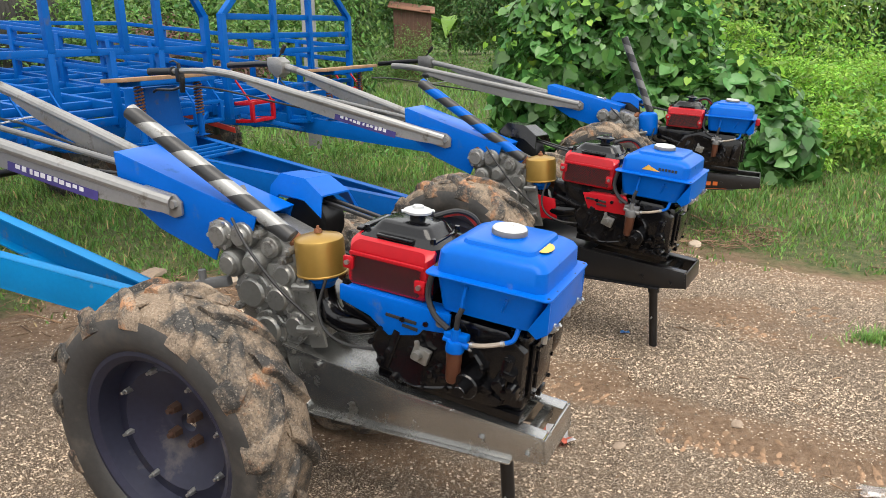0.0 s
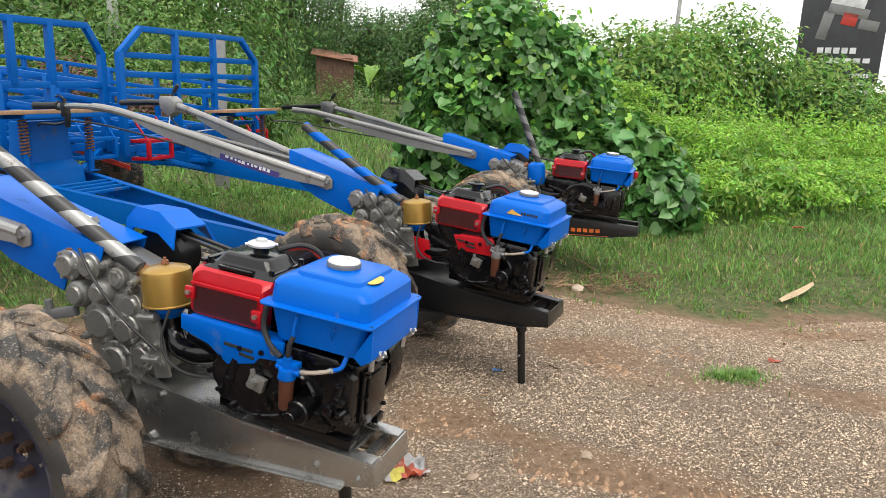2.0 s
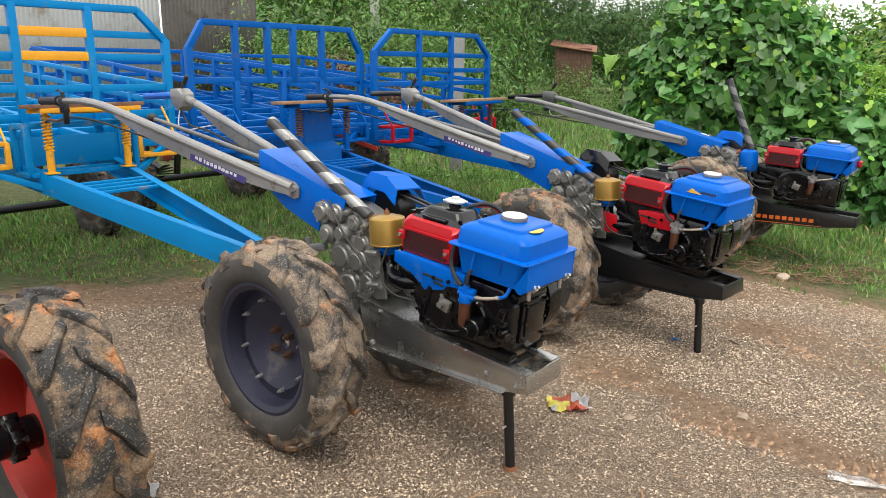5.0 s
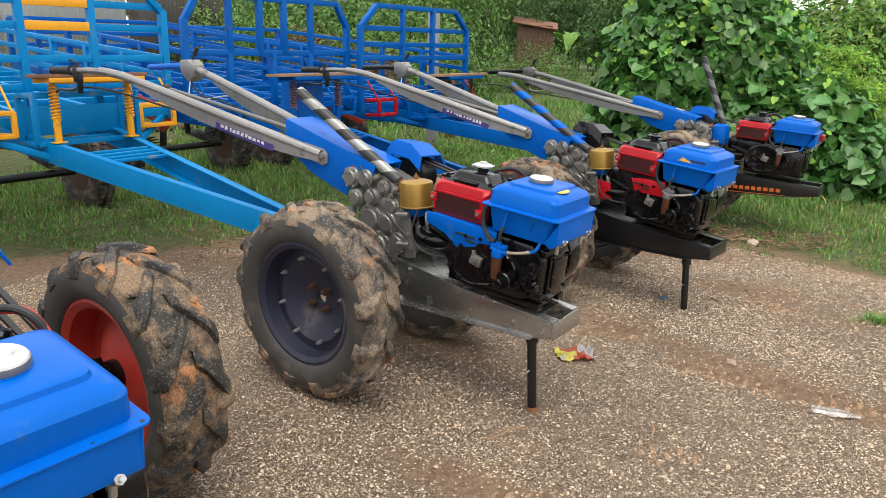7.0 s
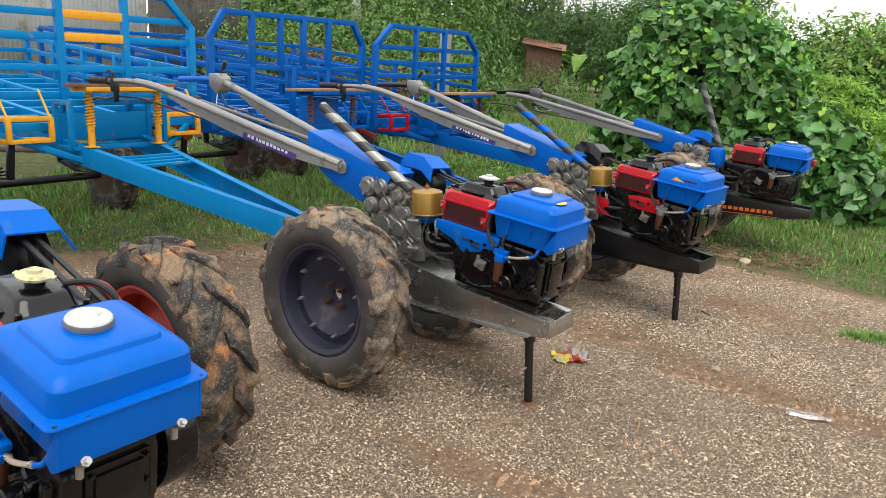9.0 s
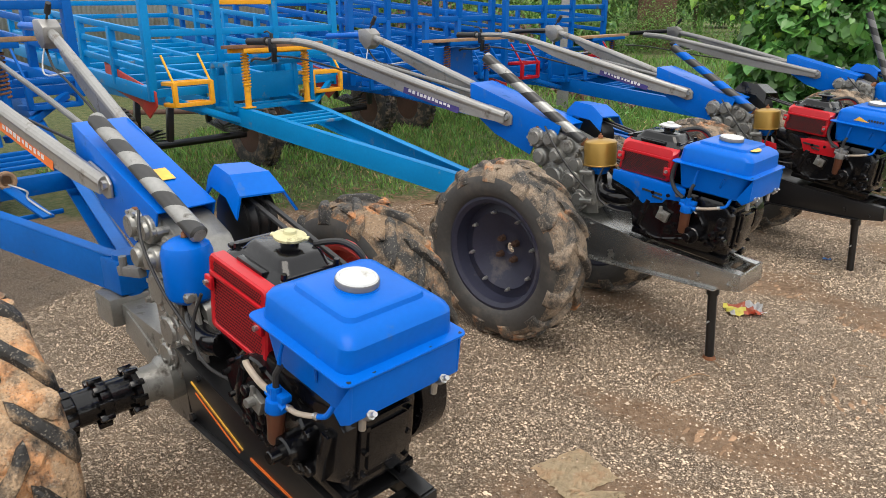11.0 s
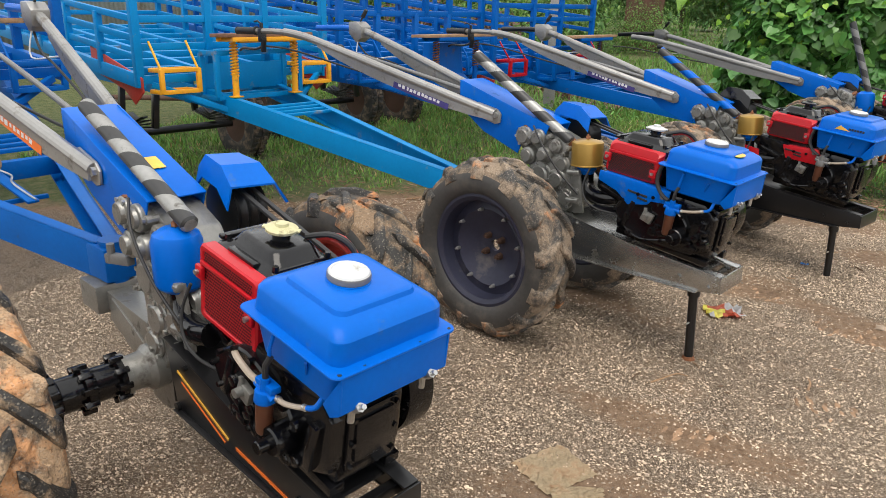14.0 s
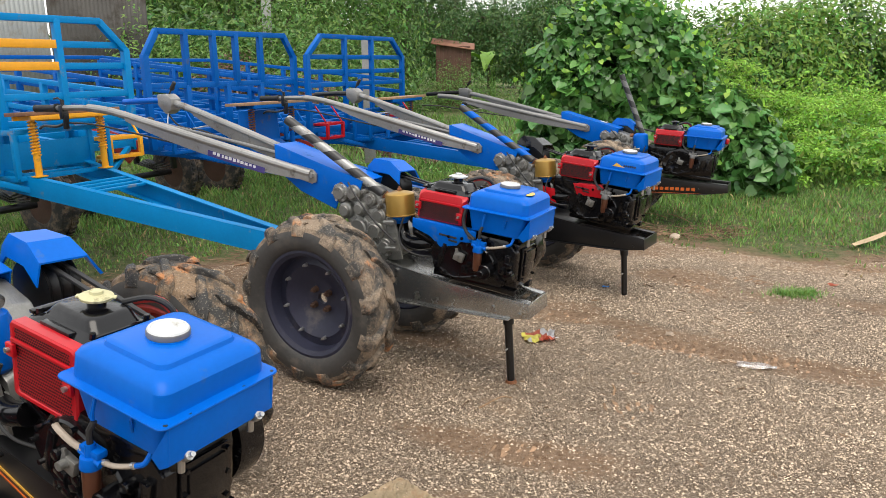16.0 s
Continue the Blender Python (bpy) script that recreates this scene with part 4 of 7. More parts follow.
    bm = bm_new()
    lathe(bm, [(0.0455, fz + 0.113), (0.043, fz + 0.117), (0.0385, fz + 0.1175), (0.0365, fz + 0.1145), (0, fz + 0.114)], 32, "z", (0.235, 0, 0))
    tc = tp("tank_cap", bm, look_["tank_cap"], tank)
    bm = bm_new()
    lathe(bm, [(0.044, fz + 0.096)] + [(0.0475, fz + 0.099), (0.048, fz + 0.108), (0.0465, fz + 0.1128), (0.044, fz + 0.1128)], 32, "z", (0.235, 0, 0))
    for v in bm.verts:
        q = math.atan2(v.co.y, v.co.x - 0.235)
        v.co.x, v.co.y = 0.235 + (v.co.x - 0.235) * (1 + 0.018 * math.sin(q * 16)), v.co.y * (1 + 0.018 * math.sin(q * 16))
    tp("cap_rim", bm, GREY_DARK, tc)
    bm = bm_new()
    tube(bm, [(0.19, -0.152, 0.40), (0.185, -0.158, 0.36), (0.185, -0.158, 0.34)], 0.005, 7)
    tp("vent_tube", bm, BLUE, tank)
    if look_["tank_sticker"] == "oval":
        bm = bm_new()
        lathe(bm, [(0, 0), (0.03, 0), (0.03, 0.0012), (0, 0.0012)], 20, "z")
        xform(bm, pose(0.345, -0.025, fz + 0.0865, 0, 6, 0) @ Matrix.Diagonal((0.65, 1.35, 1, 1)))
        tp("sticker", bm, STICKER, tank)
    elif look_["tank_sticker"] == "side":
        bm = bm_new()
        prism(bm, [(0.19, fz + 0.022), (0.27, fz + 0.022), (0.25, fz + 0.03), (0.215, fz + 0.046)], -0.1495, -0.147)
        tp("emblem", bm, STICKER, tank)
        for k in range(6):
            bm = bm_new()
            bar(bm, (0.262 + 0.014 * k, -0.1478, fz + 0.034), (0.272 + 0.014 * k, -0.1478, fz + 0.034), 0.002, 0.012, bev=0)
            tp("lettering_bar", bm, BLACK_DEEP, tank)
    if look_["lamp"]:
        bm = bm_new()
        box(bm, (0.03, 0.07, 0.05), (0.425, 0.09, fz - 0.05), bev=0.008)
        tp("tail_lamp", bm, RED, tank, "red plastic lamp")
    # bracket between tank and block
    bm = bm_new()
    bar(bm, (0.1, -0.09, 0.3), (0.375, -0.09, 0.3), 0.03, 0.02)
    bar(bm, (0.1, 0.09, 0.3), (0.375, 0.09, 0.3), 0.03, 0.02)
    bar(bm, (0.37, -0.125, 0.285), (0.37, 0.125, 0.285), 0.03, 0.014)
    ep("tank_bracket", bm, BLACK, t)
    # fuel filter and hoses
    bm = bm_new()
    cyl(bm, (0.175, -0.178, 0.2), (0.175, -0.178, 0.235), 0.027, 0.024, 16, 0.004)
    box(bm, (0.07, 0.03, 0.022), (0.175, -0.17, 0.245), bev=0.006)
    cyl(bm, (0.175, -0.178, 0.235), (0.175, -0.178, 0.27), 0.014, 0.012, 12)
    cyl(bm, (0.14, -0.178, 0.235), (0.215, -0.178, 0.225), 0.01, seg=10)
    ff = ep("fuel_filter", bm, look_["filter"], t)
    bm = bm_new()
    lathe(bm, [(0, 0.1), (0.016, 0.1), (0.02, 0.108), (0.0225, 0.2), (0, 0.2)], 18, "z", (0.175, -0.178, 0))
    ep("filter_bowl", bm, BROWN_BOWL, ff, "brown glass filter bowl")
    bm = bm_new()
    tube(bm, [(0.21, -0.172, 0.228), (0.25, -0.175, 0.238), (0.28, -0.168, 0.246), (0.315, -0.155, 0.257)], 0.0068, 9, smooth_steps=5)
    ep("fuel_hose", bm, HOSE, ff)
    for x, z in ((0.222, 0.231), (0.303, 0.2535)):
        bm = bm_new()
        cyl(bm, (x - 0.004, -0.1725 + 0.17 * (x - 0.222), z - 0.001), (x + 0.004, -0.172 + 0.17 * (x - 0.222), z + 0.001), 0.0088, seg=12)
        ep("hose_clip", bm, STEEL, ff)
    bm = bm_new()
    tube(bm, [(0.31, -0.157, 0.256), (0.33, -0.147, 0.268), (0.335, -0.125, 0.305)], 0.0072, 9, smooth_steps=5)
    ep("tank_outlet", bm, BLUE, ff)
    bm = bm_new()
    tube(bm, [(0.175, -0.178, 0.27), (0.178, -0.18, 0.31), (0.185, -0.172, 0.335)], 0.008, 8)
    ep("filter_stem", bm, BLACK_DEEP, ff)
    bm = bm_new()
    pth = [(0.08, -0.1, 0.43), (0.07, -0.13, 0.4), (0.065, -0.14, 0.33), (0.1, -0.155, 0.28), (0.15, -0.172, 0.26)] if look_["leg"] else [(-0.03, -0.135, 0.22), (0.02, -0.16, 0.235), (0.09, -0.17, 0.23), (0.15, -0.178, 0.24)]
    tube(bm, pth, 0.009, 8, smooth_steps=5)
    ep("fuel_line", bm, BLACK_DEEP if look_["leg"] else HOSE, ff)
    # air cleaner on its intake elbow
    ax, ay = look_["cleaner_at"]
    bm = bm_new()
    if look_["dome"]:
        lathe(bm, [(0, 0.82), (0.055, 0.822), (0.07, 0.836), (0.074, 0.85), (0.074, 0.97), (0.066, 0.992), (0.042, 1.008), (0.012, 1.012), (0, 1.012)], 32, "z", (ax, ay, 0))
    else:
        lathe(bm, [(0, 0.882), (0.078, 0.882), (0.081, 0.884), (0.081, 0.888), (0.078, 0.89), (0.078, 0.988), (0.076, 0.996), (0.07, 1.001), (0.03, 1.012), (0, 1.013)], 36, "z", (ax, ay, 0))
    ac = part("air_cleaner", bm, cleaner_mat, t, look_["cleaner_label"])
    bm = bm_new()
    cyl(bm, (ax, ay, 1.01), (ax, ay, 1.035), 0.005, seg=8)
    cyl(bm, (ax, ay, 1.014), (ax, ay, 1.026), 0.013, 0.011, 6)
    part("wing_nut", bm, RUST, ac)
    bm = bm_new()
    lathe(bm, [(0.05, 0.88), (0.05, 0.862), (0.042, 0.855), (0.035, 0.84), (0, 0.84)], 24, "z", (ax, ay, 0))
    part("cleaner_base", bm, BLUE, ac)
    bm = bm_new()
    tube(bm, [(ax, ay, 0.86), (ax + 0.005, ay, 0.79), (ax + 0.05, ay - 0.02, 0.745), (ax + 0.13, ay - 0.03, 0.735), (ax + 0.2, ay - 0.02, 0.745)], 0.036, 14, smooth_steps=4)
    part("intake_elbow", bm, BLACK, ac)
    bm = bm_new()
    tube(bm, [(0.36, -0.11, 0.885), (0.34, -0.135, 0.8), (0.37, -0.15, 0.735), (0.44, -0.15, 0.7), (0.53, -0.135, 0.69)], 0.005, 7, smooth_steps=5)
    part("breather_hose", bm, BLACK_DEEP, ac)
    if cover_mat is RED:
        bm = bm_new()
        prism(bm, [(0.3, 0.82), (0.4, 0.8), (0.41, 0.69), (0.3, 0.7)], -0.105, -0.095, 0.003)
        part("guard_plate", bm, RED, t, "red sheet guard beside the gearbox")
    # frame decals
    if look_["frame_decal"]:
        if look_["frame_decal"] == "lettering":
            bm = bm_new()
            bar(bm, (0.3, -fw - 0.0055, 0.43), (0.9, -fw - 0.0055, 0.402), 0.003, 0.006, bev=0)
            part("stripe", bm, ORANGE, ch)
            for k in range(9):
                bm = bm_new()
                x = 0.4 + 0.05 * k
                bar(bm, (x, -fw - 0.0055, 0.468 - 0.05 * (x - 0.4)), (x + 0.034, -fw - 0.0055, 0.466 - 0.05 * (x - 0.4)), 0.003, 0.03, bev=0)
                part("lettering_bar", bm, ORANGE, ch)
        else:
            bm = bm_new()
            bar(bm, (0.24, -fw - 0.0055, 0.565), (0.52, -fw - 0.0055, 0.46), 0.003, 0.007, bev=0)
            part("stripe", bm, STICKER, ch)
            bm = bm_new()
            bar(bm, (0.56, -fw - 0.0055, 0.45), (0.85, -fw - 0.0055, 0.415), 0.003, 0.009, bev=0)
            part("stripe", bm, ORANGE, ch)
            bm = bm_new()
            bar(bm, (0.26, -fw - 0.0055, 0.535), (0.5, -fw - 0.0055, 0.44), 0.003, 0.004, bev=0)
            part("stripe", bm, ORANGE, ch)
    # wheels
    for s, yy in look_["wheels"]:
        make_wheel(t, yy, s, look_["rim"], *look_["soil"][s > 0], seed * 7 + (s + 1), look_["mud_share"], look_["wheel_r"], axle_z)
        if abs(yy) > 0.5:
            bm = bm_new()
            prof = []
            span = abs(yy) - 0.21
            for i in range(5):
                q = 0.2 + span * i / 4
                prof += [(0.068, q), (0.07, q + 0.012), (0.07, q + 0.028), (0.056, q + 0.034), (0.056, q + span / 4 - 0.006)] if i < 4 else [(0.072, q), (0.072, q + 0.01)]
            lathe(bm, [(0.0, 0.2)] + prof + [(0, 0.21 + span)], 28, "y", (0.03, 0, axle_z))
            xform(bm, Matrix.Diagonal((1, s, 1, 1)))
            bmesh.ops.recalc_face_normals(bm, faces=bm.faces)
            ext = part("axle_extension", bm, BLACK, t, "black bolted axle extension")
            for i in range(4):
                for k in range(9):
                    a = 0.698 * k + 0.3 * i
                    yq = s * (0.222 + (abs(yy) - 0.21) * i / 4)
                    bm = bm_new()
                    box(bm, (0.02, 0.042, 0.02), (0.03 + 0.068 * math.cos(a), yq, axle_z + 0.068 * math.sin(a)), (0, 40 * k, 0), 0.004)
                    part("bolt", bm, BLACK, ext)
    return t


# ---- trailer ----
def make_trailer(m, p, label, seed):
    """Open steel farm trailer; the drawbar's eye is at the origin, x points to the tractor."""
    t = thing("farm_trailer", m, label, "trailer", "farm trailers in a row")
    rnd = random.Random(seed)
    paint, accent, seat_mat = p["paint"], p["accent"], p["seat"]
    H, GX, SP, ZR = p["half"], p.get("gate_x", -2.5), p["spread"], p["rise"]
    L = p.get("length", 4.2)
    DROP = 0.058

    def piece(name, a, b, w, h, mat=paint, parent=t):
        bm = bm_new()
        bar(bm, a, b, w, h, bev=0.004)
        return part(name, bm, mat, parent)

    for s in (-1, 1):
        bm = bm_new()
        prism(bm, [(0.02, 0.705), (-2.6, 0.705 + ZR), (-2.6 - L, 0.705 + ZR), (-2.6 - L, 0.565 + ZR), (-2.6, 0.565 + ZR), (0.02, 0.565)], -0.004, 0.004, 0.001)
        prism(bm, [(0.02, 0.705), (-2.6, 0.705 + ZR), (-2.6, 0.697 + ZR), (0.02, 0.697)], -0.004 if s < 0 else -0.05, 0.05 if s < 0 else 0.004)
        prism(bm, [(0.02, 0.573), (-2.6, 0.573 + ZR), (-2.6, 0.565 + ZR), (0.02, 0.565)], -0.004 if s < 0 else -0.05, 0.05 if s < 0 else 0.004)
        for v in bm.verts:
            v.co.y += s * (0.045 + (SP * min(1, -v.co.x / 2.6) if v.co.x < 0 else 0))
        part("drawbar_beam", bm, paint, t)
    bm = bm_new()
    box(bm, (0.16, 0.12, 0.13), (0.03, 0, 0.635), bev=0.008)
    cyl(bm, (0.06, 0, 0.56), (0.06, 0, 0.72), 0.05, seg=18)
    part("drawbar_eye", bm, paint, t)
    for i, x in enumerate(p["slats"]):
        hw = 0.045 + SP * (-x / 2.6) - 0.005
        z = 0.705 - ZR / 2.6 * x - 0.012
        piece("step_slat", (x, -hw, z), (x, hw, z), 0.03, 0.02)
    if p["cross"]:
        x = -1.05
        hw = 0.045 + SP * (-x / 2.6) - 0.005
        piece("cross_member", (x, -hw, 0.77), (x, hw, 0.77), 0.05, 0.09)
        piece("cross_member", (-0.72, -0.1, 0.71), (-0.72, 0.1, 0.71), 0.02, 0.02)
        bm = bm_new()
        bar(bm, (-0.98, -0.02, 0.79), (-0.62, 0.0, 0.72), 0.05, 0.012)
        part("latch_plate", bm, paint, t)
        bm = bm_new()
        lathe(bm, [(0.036, -0.012), (0.044, -0.009), (0.044, 0.009), (0.036, 0.012), (0.026, 0.009), (0.026, -0.009), (0.036, -0.012)], 18, "x", (-0.99, -0.02, 0.825))
        part("rope_pulley", bm, WOOD, t)
        bm = bm_new()
        tube(bm, [(-0.97, -0.02, 0.81), (-0.87, 0.015, 0.79), (-0.8, -0.01, 0.775), (-0.7, 0.0, 0.748), (-0.62, 0.01, 0.73)], 0.0045, 7, smooth_steps=5)
        part("wire_hook", bm, STEEL, t)
    # seat on two springs
    sx = p.get("seat_x", -2.14)
    for s in (-1, 1):
        yy = s * 0.26
        bm = bm_new()
        cyl(bm, (sx, yy, 1.065), (sx, yy, 1.25), 0.024, seg=14)
        cyl(bm, (sx, yy, 1.25), (sx, yy, 1.455), 0.014, seg=10)
        box(bm, (0.08, 0.08, 0.01), (sx, yy, 1.07), bev=0.002)
        sp = part("spring_post", bm, seat_mat, t)
        bm = bm_new()
        tube(bm, [(sx + 0.027 * math.cos(k * 0.55), yy + 0.027 * math.sin(k * 0.55), 1.215 + 0.24 * k / 126) for k in range(127)], 0.0062, 6)
        part("coil_spring", bm, seat_mat if p["yellow"] else RUST, sp)
    bm = bm_new()
    for a, b in (((sx - 0.1, -0.33, 1.475), (sx - 0.1, 0.33, 1.475)), ((sx + 0.1, -0.33, 1.475), (sx + 0.1, 0.33, 1.475)), ((sx - 0.1, -0.29, 1.475), (sx + 0.1, -0.29, 1.475)), ((sx - 0.1, 0.29, 1.475), (sx + 0.1, 0.29, 1.475)), ((sx, -0.22, 1.465), (sx, 0.22, 1.465))):
        bar(bm, a, b, 0.035, 0.03)
    sf = part("seat_frame", bm, seat_mat, t)
    bm = bm_new()
    box(bm, (0.26, p["plank"], 0.026), (sx - 0.02, 0.0, 1.504), bev=0.004)
    part("seat_plank", bm, p["plank_mat"], sf, "worn wooden seat plank")
    # rack or pedestal under the seat
    if p["rack"]:
        x0, x1, z0, z1 = -2.44, -2.22, 1.06, 1.38
        for a, b in [((x, -0.36, z), (x, 0.36, z)) for x in (x0, x1) for z in (z0, z1)] + [((x0, y, z), (x1, y, z)) for y in (-0.36, 0.36) for z in (z0, z1)] + [((x, y, z0), (x, y, z1)) for x in (x0, x1) for y in (-0.36, 0.36)]:
            piece("rack_rail", a, b, 0.035, 0.035)
        bm = bm_new()
        box(bm, (0.008, 0.7, 0.2), (-2.44, 0, 1.2), bev=0.002)
        part("rack_panel", bm, paint, t)
    else:
        bm = bm_new()
        loft(bm, [rrect(sx - 0.3, sx + 0.02, -0.2, 0.2, 0.96, 0.02), rrect(sx - 0.3, sx, -0.2, 0.2, 1.1, 0.02), rrect(sx - 0.3, sx - 0.06, -0.17, 0.17, 1.16, 0.02), rrect(sx - 0.3, sx - 0.08, -0.15, 0.15, 1.44, 0.02)])
        part("pedestal", bm, paint, t)
    # footrests
    for s in (-1, 1):
        x, y0, y1 = GX + 0.18, s * (H - 0.36), s * (H - 0.08)
        bm = bm_new()
        bar(bm, (x - 0.09, y0, 1.115), (x - 0.09, y1, 1.115), 0.16, 0.008)
        fr = part("footrest", bm, accent, t)
        for z in (1.12, 1.27):
            piece("rail", (x, y0, z), (x, y1, z), 0.03, 0.03, accent, fr)
            piece("rail", (x - 0.18, y0, z), (x - 0.18, y1, z), 0.03, 0.03, accent, fr)
            piece("rail", (x, y0, z), (x - 0.18, y0, z), 0.028, 0.028, accent, fr)
            piece("rail", (x, y1, z), (x - 0.18, y1, z), 0.028, 0.028, accent, fr)
        for yy in (y0, y1):
            piece("post", (x, yy, 1.11), (x, yy, 1.28), 0.032, 0.032, accent, fr)
            piece("stay", (x - 0.01, yy, 1.28), (x - 0.16, yy, 1.47), 0.014, 0.014, accent, fr)
        if p["apron"]:
            bm = bm_new()
            prism(bm, [(-3.33, 1.175), (-2.56, 1.075), (-2.56, 1.03), (-3.2, 1.11)] if p["apron"] == "strip" else [(-2.45, 1.22), (-3.3, 1.34), (-3.3, 1.16), (-2.75, 1.1), (-2.6, 1.02), (-2.45, 1.12)], s * H - 0.006, s * H + 0.006, 0.002)
            part("side_apron", bm, RED_DULL, t, "red painted side board")
    # bed frame
    z = 1.2
    for s in (-1, 0.34, -0.34, 1):
        piece("bed_beam", (GX, s * H, z), (GX - L, s * H, z), 0.05, 0.1)
    n = int(L / 0.34)
    for k in range(n + 1):
        x = GX - L * k / n
        piece("bed_crossbar", (x, -H, z + 0.005), (x, H, z + 0.005), 0.045, 0.06)
    for s in (-1, 1):
        for x in (GX - 0.3, GX - 1.3, GX - 2.4):
            piece("bed_riser", (x, s * 0.29, 0.96), (x, s * 0.29, 1.16), 0.06, 0.06)
        for x0 in (GX + 0.02,):
            piece("brace", (x0 + 0.28, s * 0.29, 0.97), (x0, s * H * 0.9, 1.17), 0.04, 0.04)
    # front gate
    zt, zs, zm = p["top"], p["shoulder"], p["mid"]
    for s in (-1, 1):
        piece("gate_post", (GX, s * H, z - 0.05), (GX, s * H, zs), 0.055, 0.055)
        piece("gate_corner", (GX, s * H, zs - 0.015), (GX, s * (H - p.get("chamfer", 0.19)), zt), 0.05, 0.05)
    piece("gate_rail", (GX, -H + p.get("chamfer", 0.19) - 0.01, zt), (GX, H - p.get("chamfer", 0.19) + 0.01, zt), 0.05, 0.05)
    piece("gate_rail", (GX, -H, zm), (GX, H, zm), 0.04, 0.05)
    for y in p["posts"]:
        piece("gate_post", (GX + 0.003, y, (zm if p["short_posts"] else z - 0.05)), (GX + 0.003, y, zt), 0.05, 0.05)
    for y in p.get("low_posts", ()):
        piece("gate_post", (GX + 0.003, y, z - 0.05), (GX + 0.003, y, zm), 0.05, 0.05)
    for zz in p["rails"]:
        piece("gate_rail", (GX - 0.01, -H, zz), (GX - 0.01, H, zz), 0.03, 0.05)
        if p["yellow"] and zz in p["rails"][:2]:
            piece("gate_plank", (GX + 0.018, p["posts"][0], zz), (GX + 0.018, p["posts"][1], zz), 0.012, 0.062, YELLOW)
    # side rails
    for s in (-1, 1):
        for zz in p["sides"]:
            piece("side_rail", (GX, s * H, zz), (GX - L, s * H, zz), 0.03, 0.045)
        for k in range(1, 6):
            x = GX - L * k / 5
            piece("side_post", (x, s * (H + 0.004), z), (x, s * (H + 0.004), p["sides"][0]), 0.05, 0.05)
    for zz in p["sides"]:
        piece("tail_rail", (GX - L, -H, zz), (GX - L, H, zz), 0.03, 0.045)
    # set the bed, seat and gate down on the frame
    for ob in t.children_recursive:
        if ob.name.split(".")[0] in ("drawbar_beam", "drawbar_eye", "step_slat", "cross_member", "latch_plate", "rope_pulley", "wire_hook"):
            continue
        for v in ob.data.vertices:
            v.co.z -= DROP * min(2.6, max(0.0, -v.co.x)) - p["pitch"] * max(0.0, GX - v.co.x)
    # running gear
    wx = GX - L * p["axle"]
    R = 0.36
    zc, zf = R - m.translation.z, 0.575 + ZR + p["pitch"] * (GX - wx) - 0.1
    bm = bm_new()
    cyl(bm, (wx, -0.55, zc), (wx, 0.55, zc), 0.035, seg=14)
    part("axle", bm, BLACK_FRAME, t)
    for s in (-1, 1):
        bm = bm_new()
        for k in range(4):
            for d in (-1, 1):
                bar(bm, (wx + d * (0.32 - 0.06 * k), s * 0.36, zc + 0.1 + 0.02 * k), (wx, s * 0.36, zc + 0.05 + 0.02 * k), 0.06, 0.012)
        for d in (-1, 1):
            bar(bm, (wx + d * 0.33, s * 0.36, zc + 0.09), (wx + d * 0.33, s * 0.33, zf), 0.05, 0.05)
        part("leaf_spring", bm, BLACK_FRAME, t)
        bm = bm_new()
        lathe(bm, [(0.19, -0.08), (0.25, -0.1), (0.31, -0.095), (R - 0.01, -0.08), (R, -0.05), (R, -0.012), (R - 0.012, -0.01), (R - 0.012, 0.01), (R, 0.012), (R, 0.05), (R - 0.01, 0.08), (0.31, 0.095), (0.25, 0.1), (0.19, 0.08), (0.19, -0.08)], 36, "y", cap=False)
        for k in range(40):
            a = 2 * math.pi * k / 40
            for yy in (-0.045, 0.045):
                box(bm, (0.02, 0.05, 0.028), ((R + 0.002) * math.cos(a), yy, (R + 0.002) * math.sin(a)), (0, -math.degrees(a), 0), 0.003)
        w = part("wheel", bm, RUBBER, t, "black treaded trailer tyre")
        w.location = (wx, s * 0.66, zc)
        bm = bm_new()
        lathe(bm, [(0.195, -0.07), (0.2, -0.06), (0.19, 0.0), (0.1, 0.02), (0.09, 0.035), (0.05, 0.04), (0.045, 0.06), (0, 0.06)], 28, "y")
        lathe(bm, [(0.195, 0.07), (0.2, 0.06), (0.19, 0.01), (0.1, 0.03), (0.0, 0.03)], 28, "y")
        xform(bm, Matrix.Diagonal((1, s, 1, 1)))
        bmesh.ops.recalc_face_normals(bm, faces=bm.faces)
        part("rim", bm, RIM_DARK, w)
    return t


# ---- ground: gravel yard and the grass beyond it ----
EDGE_X = [-30, -4.813, -3.727, -3.189, -2.642, -2.238, -1.28, -0.005, 1.086, 1.48, 2.099, 2.581, 3.142, 3.675, 8, 40]
EDGE_Y = [-8, 2.084, 2.75, 3.194, 3.595, 3.904, 4.477, 5.211, 5.441, 5.211, 4.855, 4.626, 4.836, 4.925, 5.0, 6.5]


def grass_depth(x, y):
    """Metres beyond the yard's ragged edge, towards the grass."""
    e = np.interp(x, EDGE_X, EDGE_Y)
    return (y - e) * 0.8


def fbm(x, y, s, seed):
    return noise.fractal(Vector((x * s + seed, y * s - seed, seed * 1.7)), 1.0, 2.0, 4)


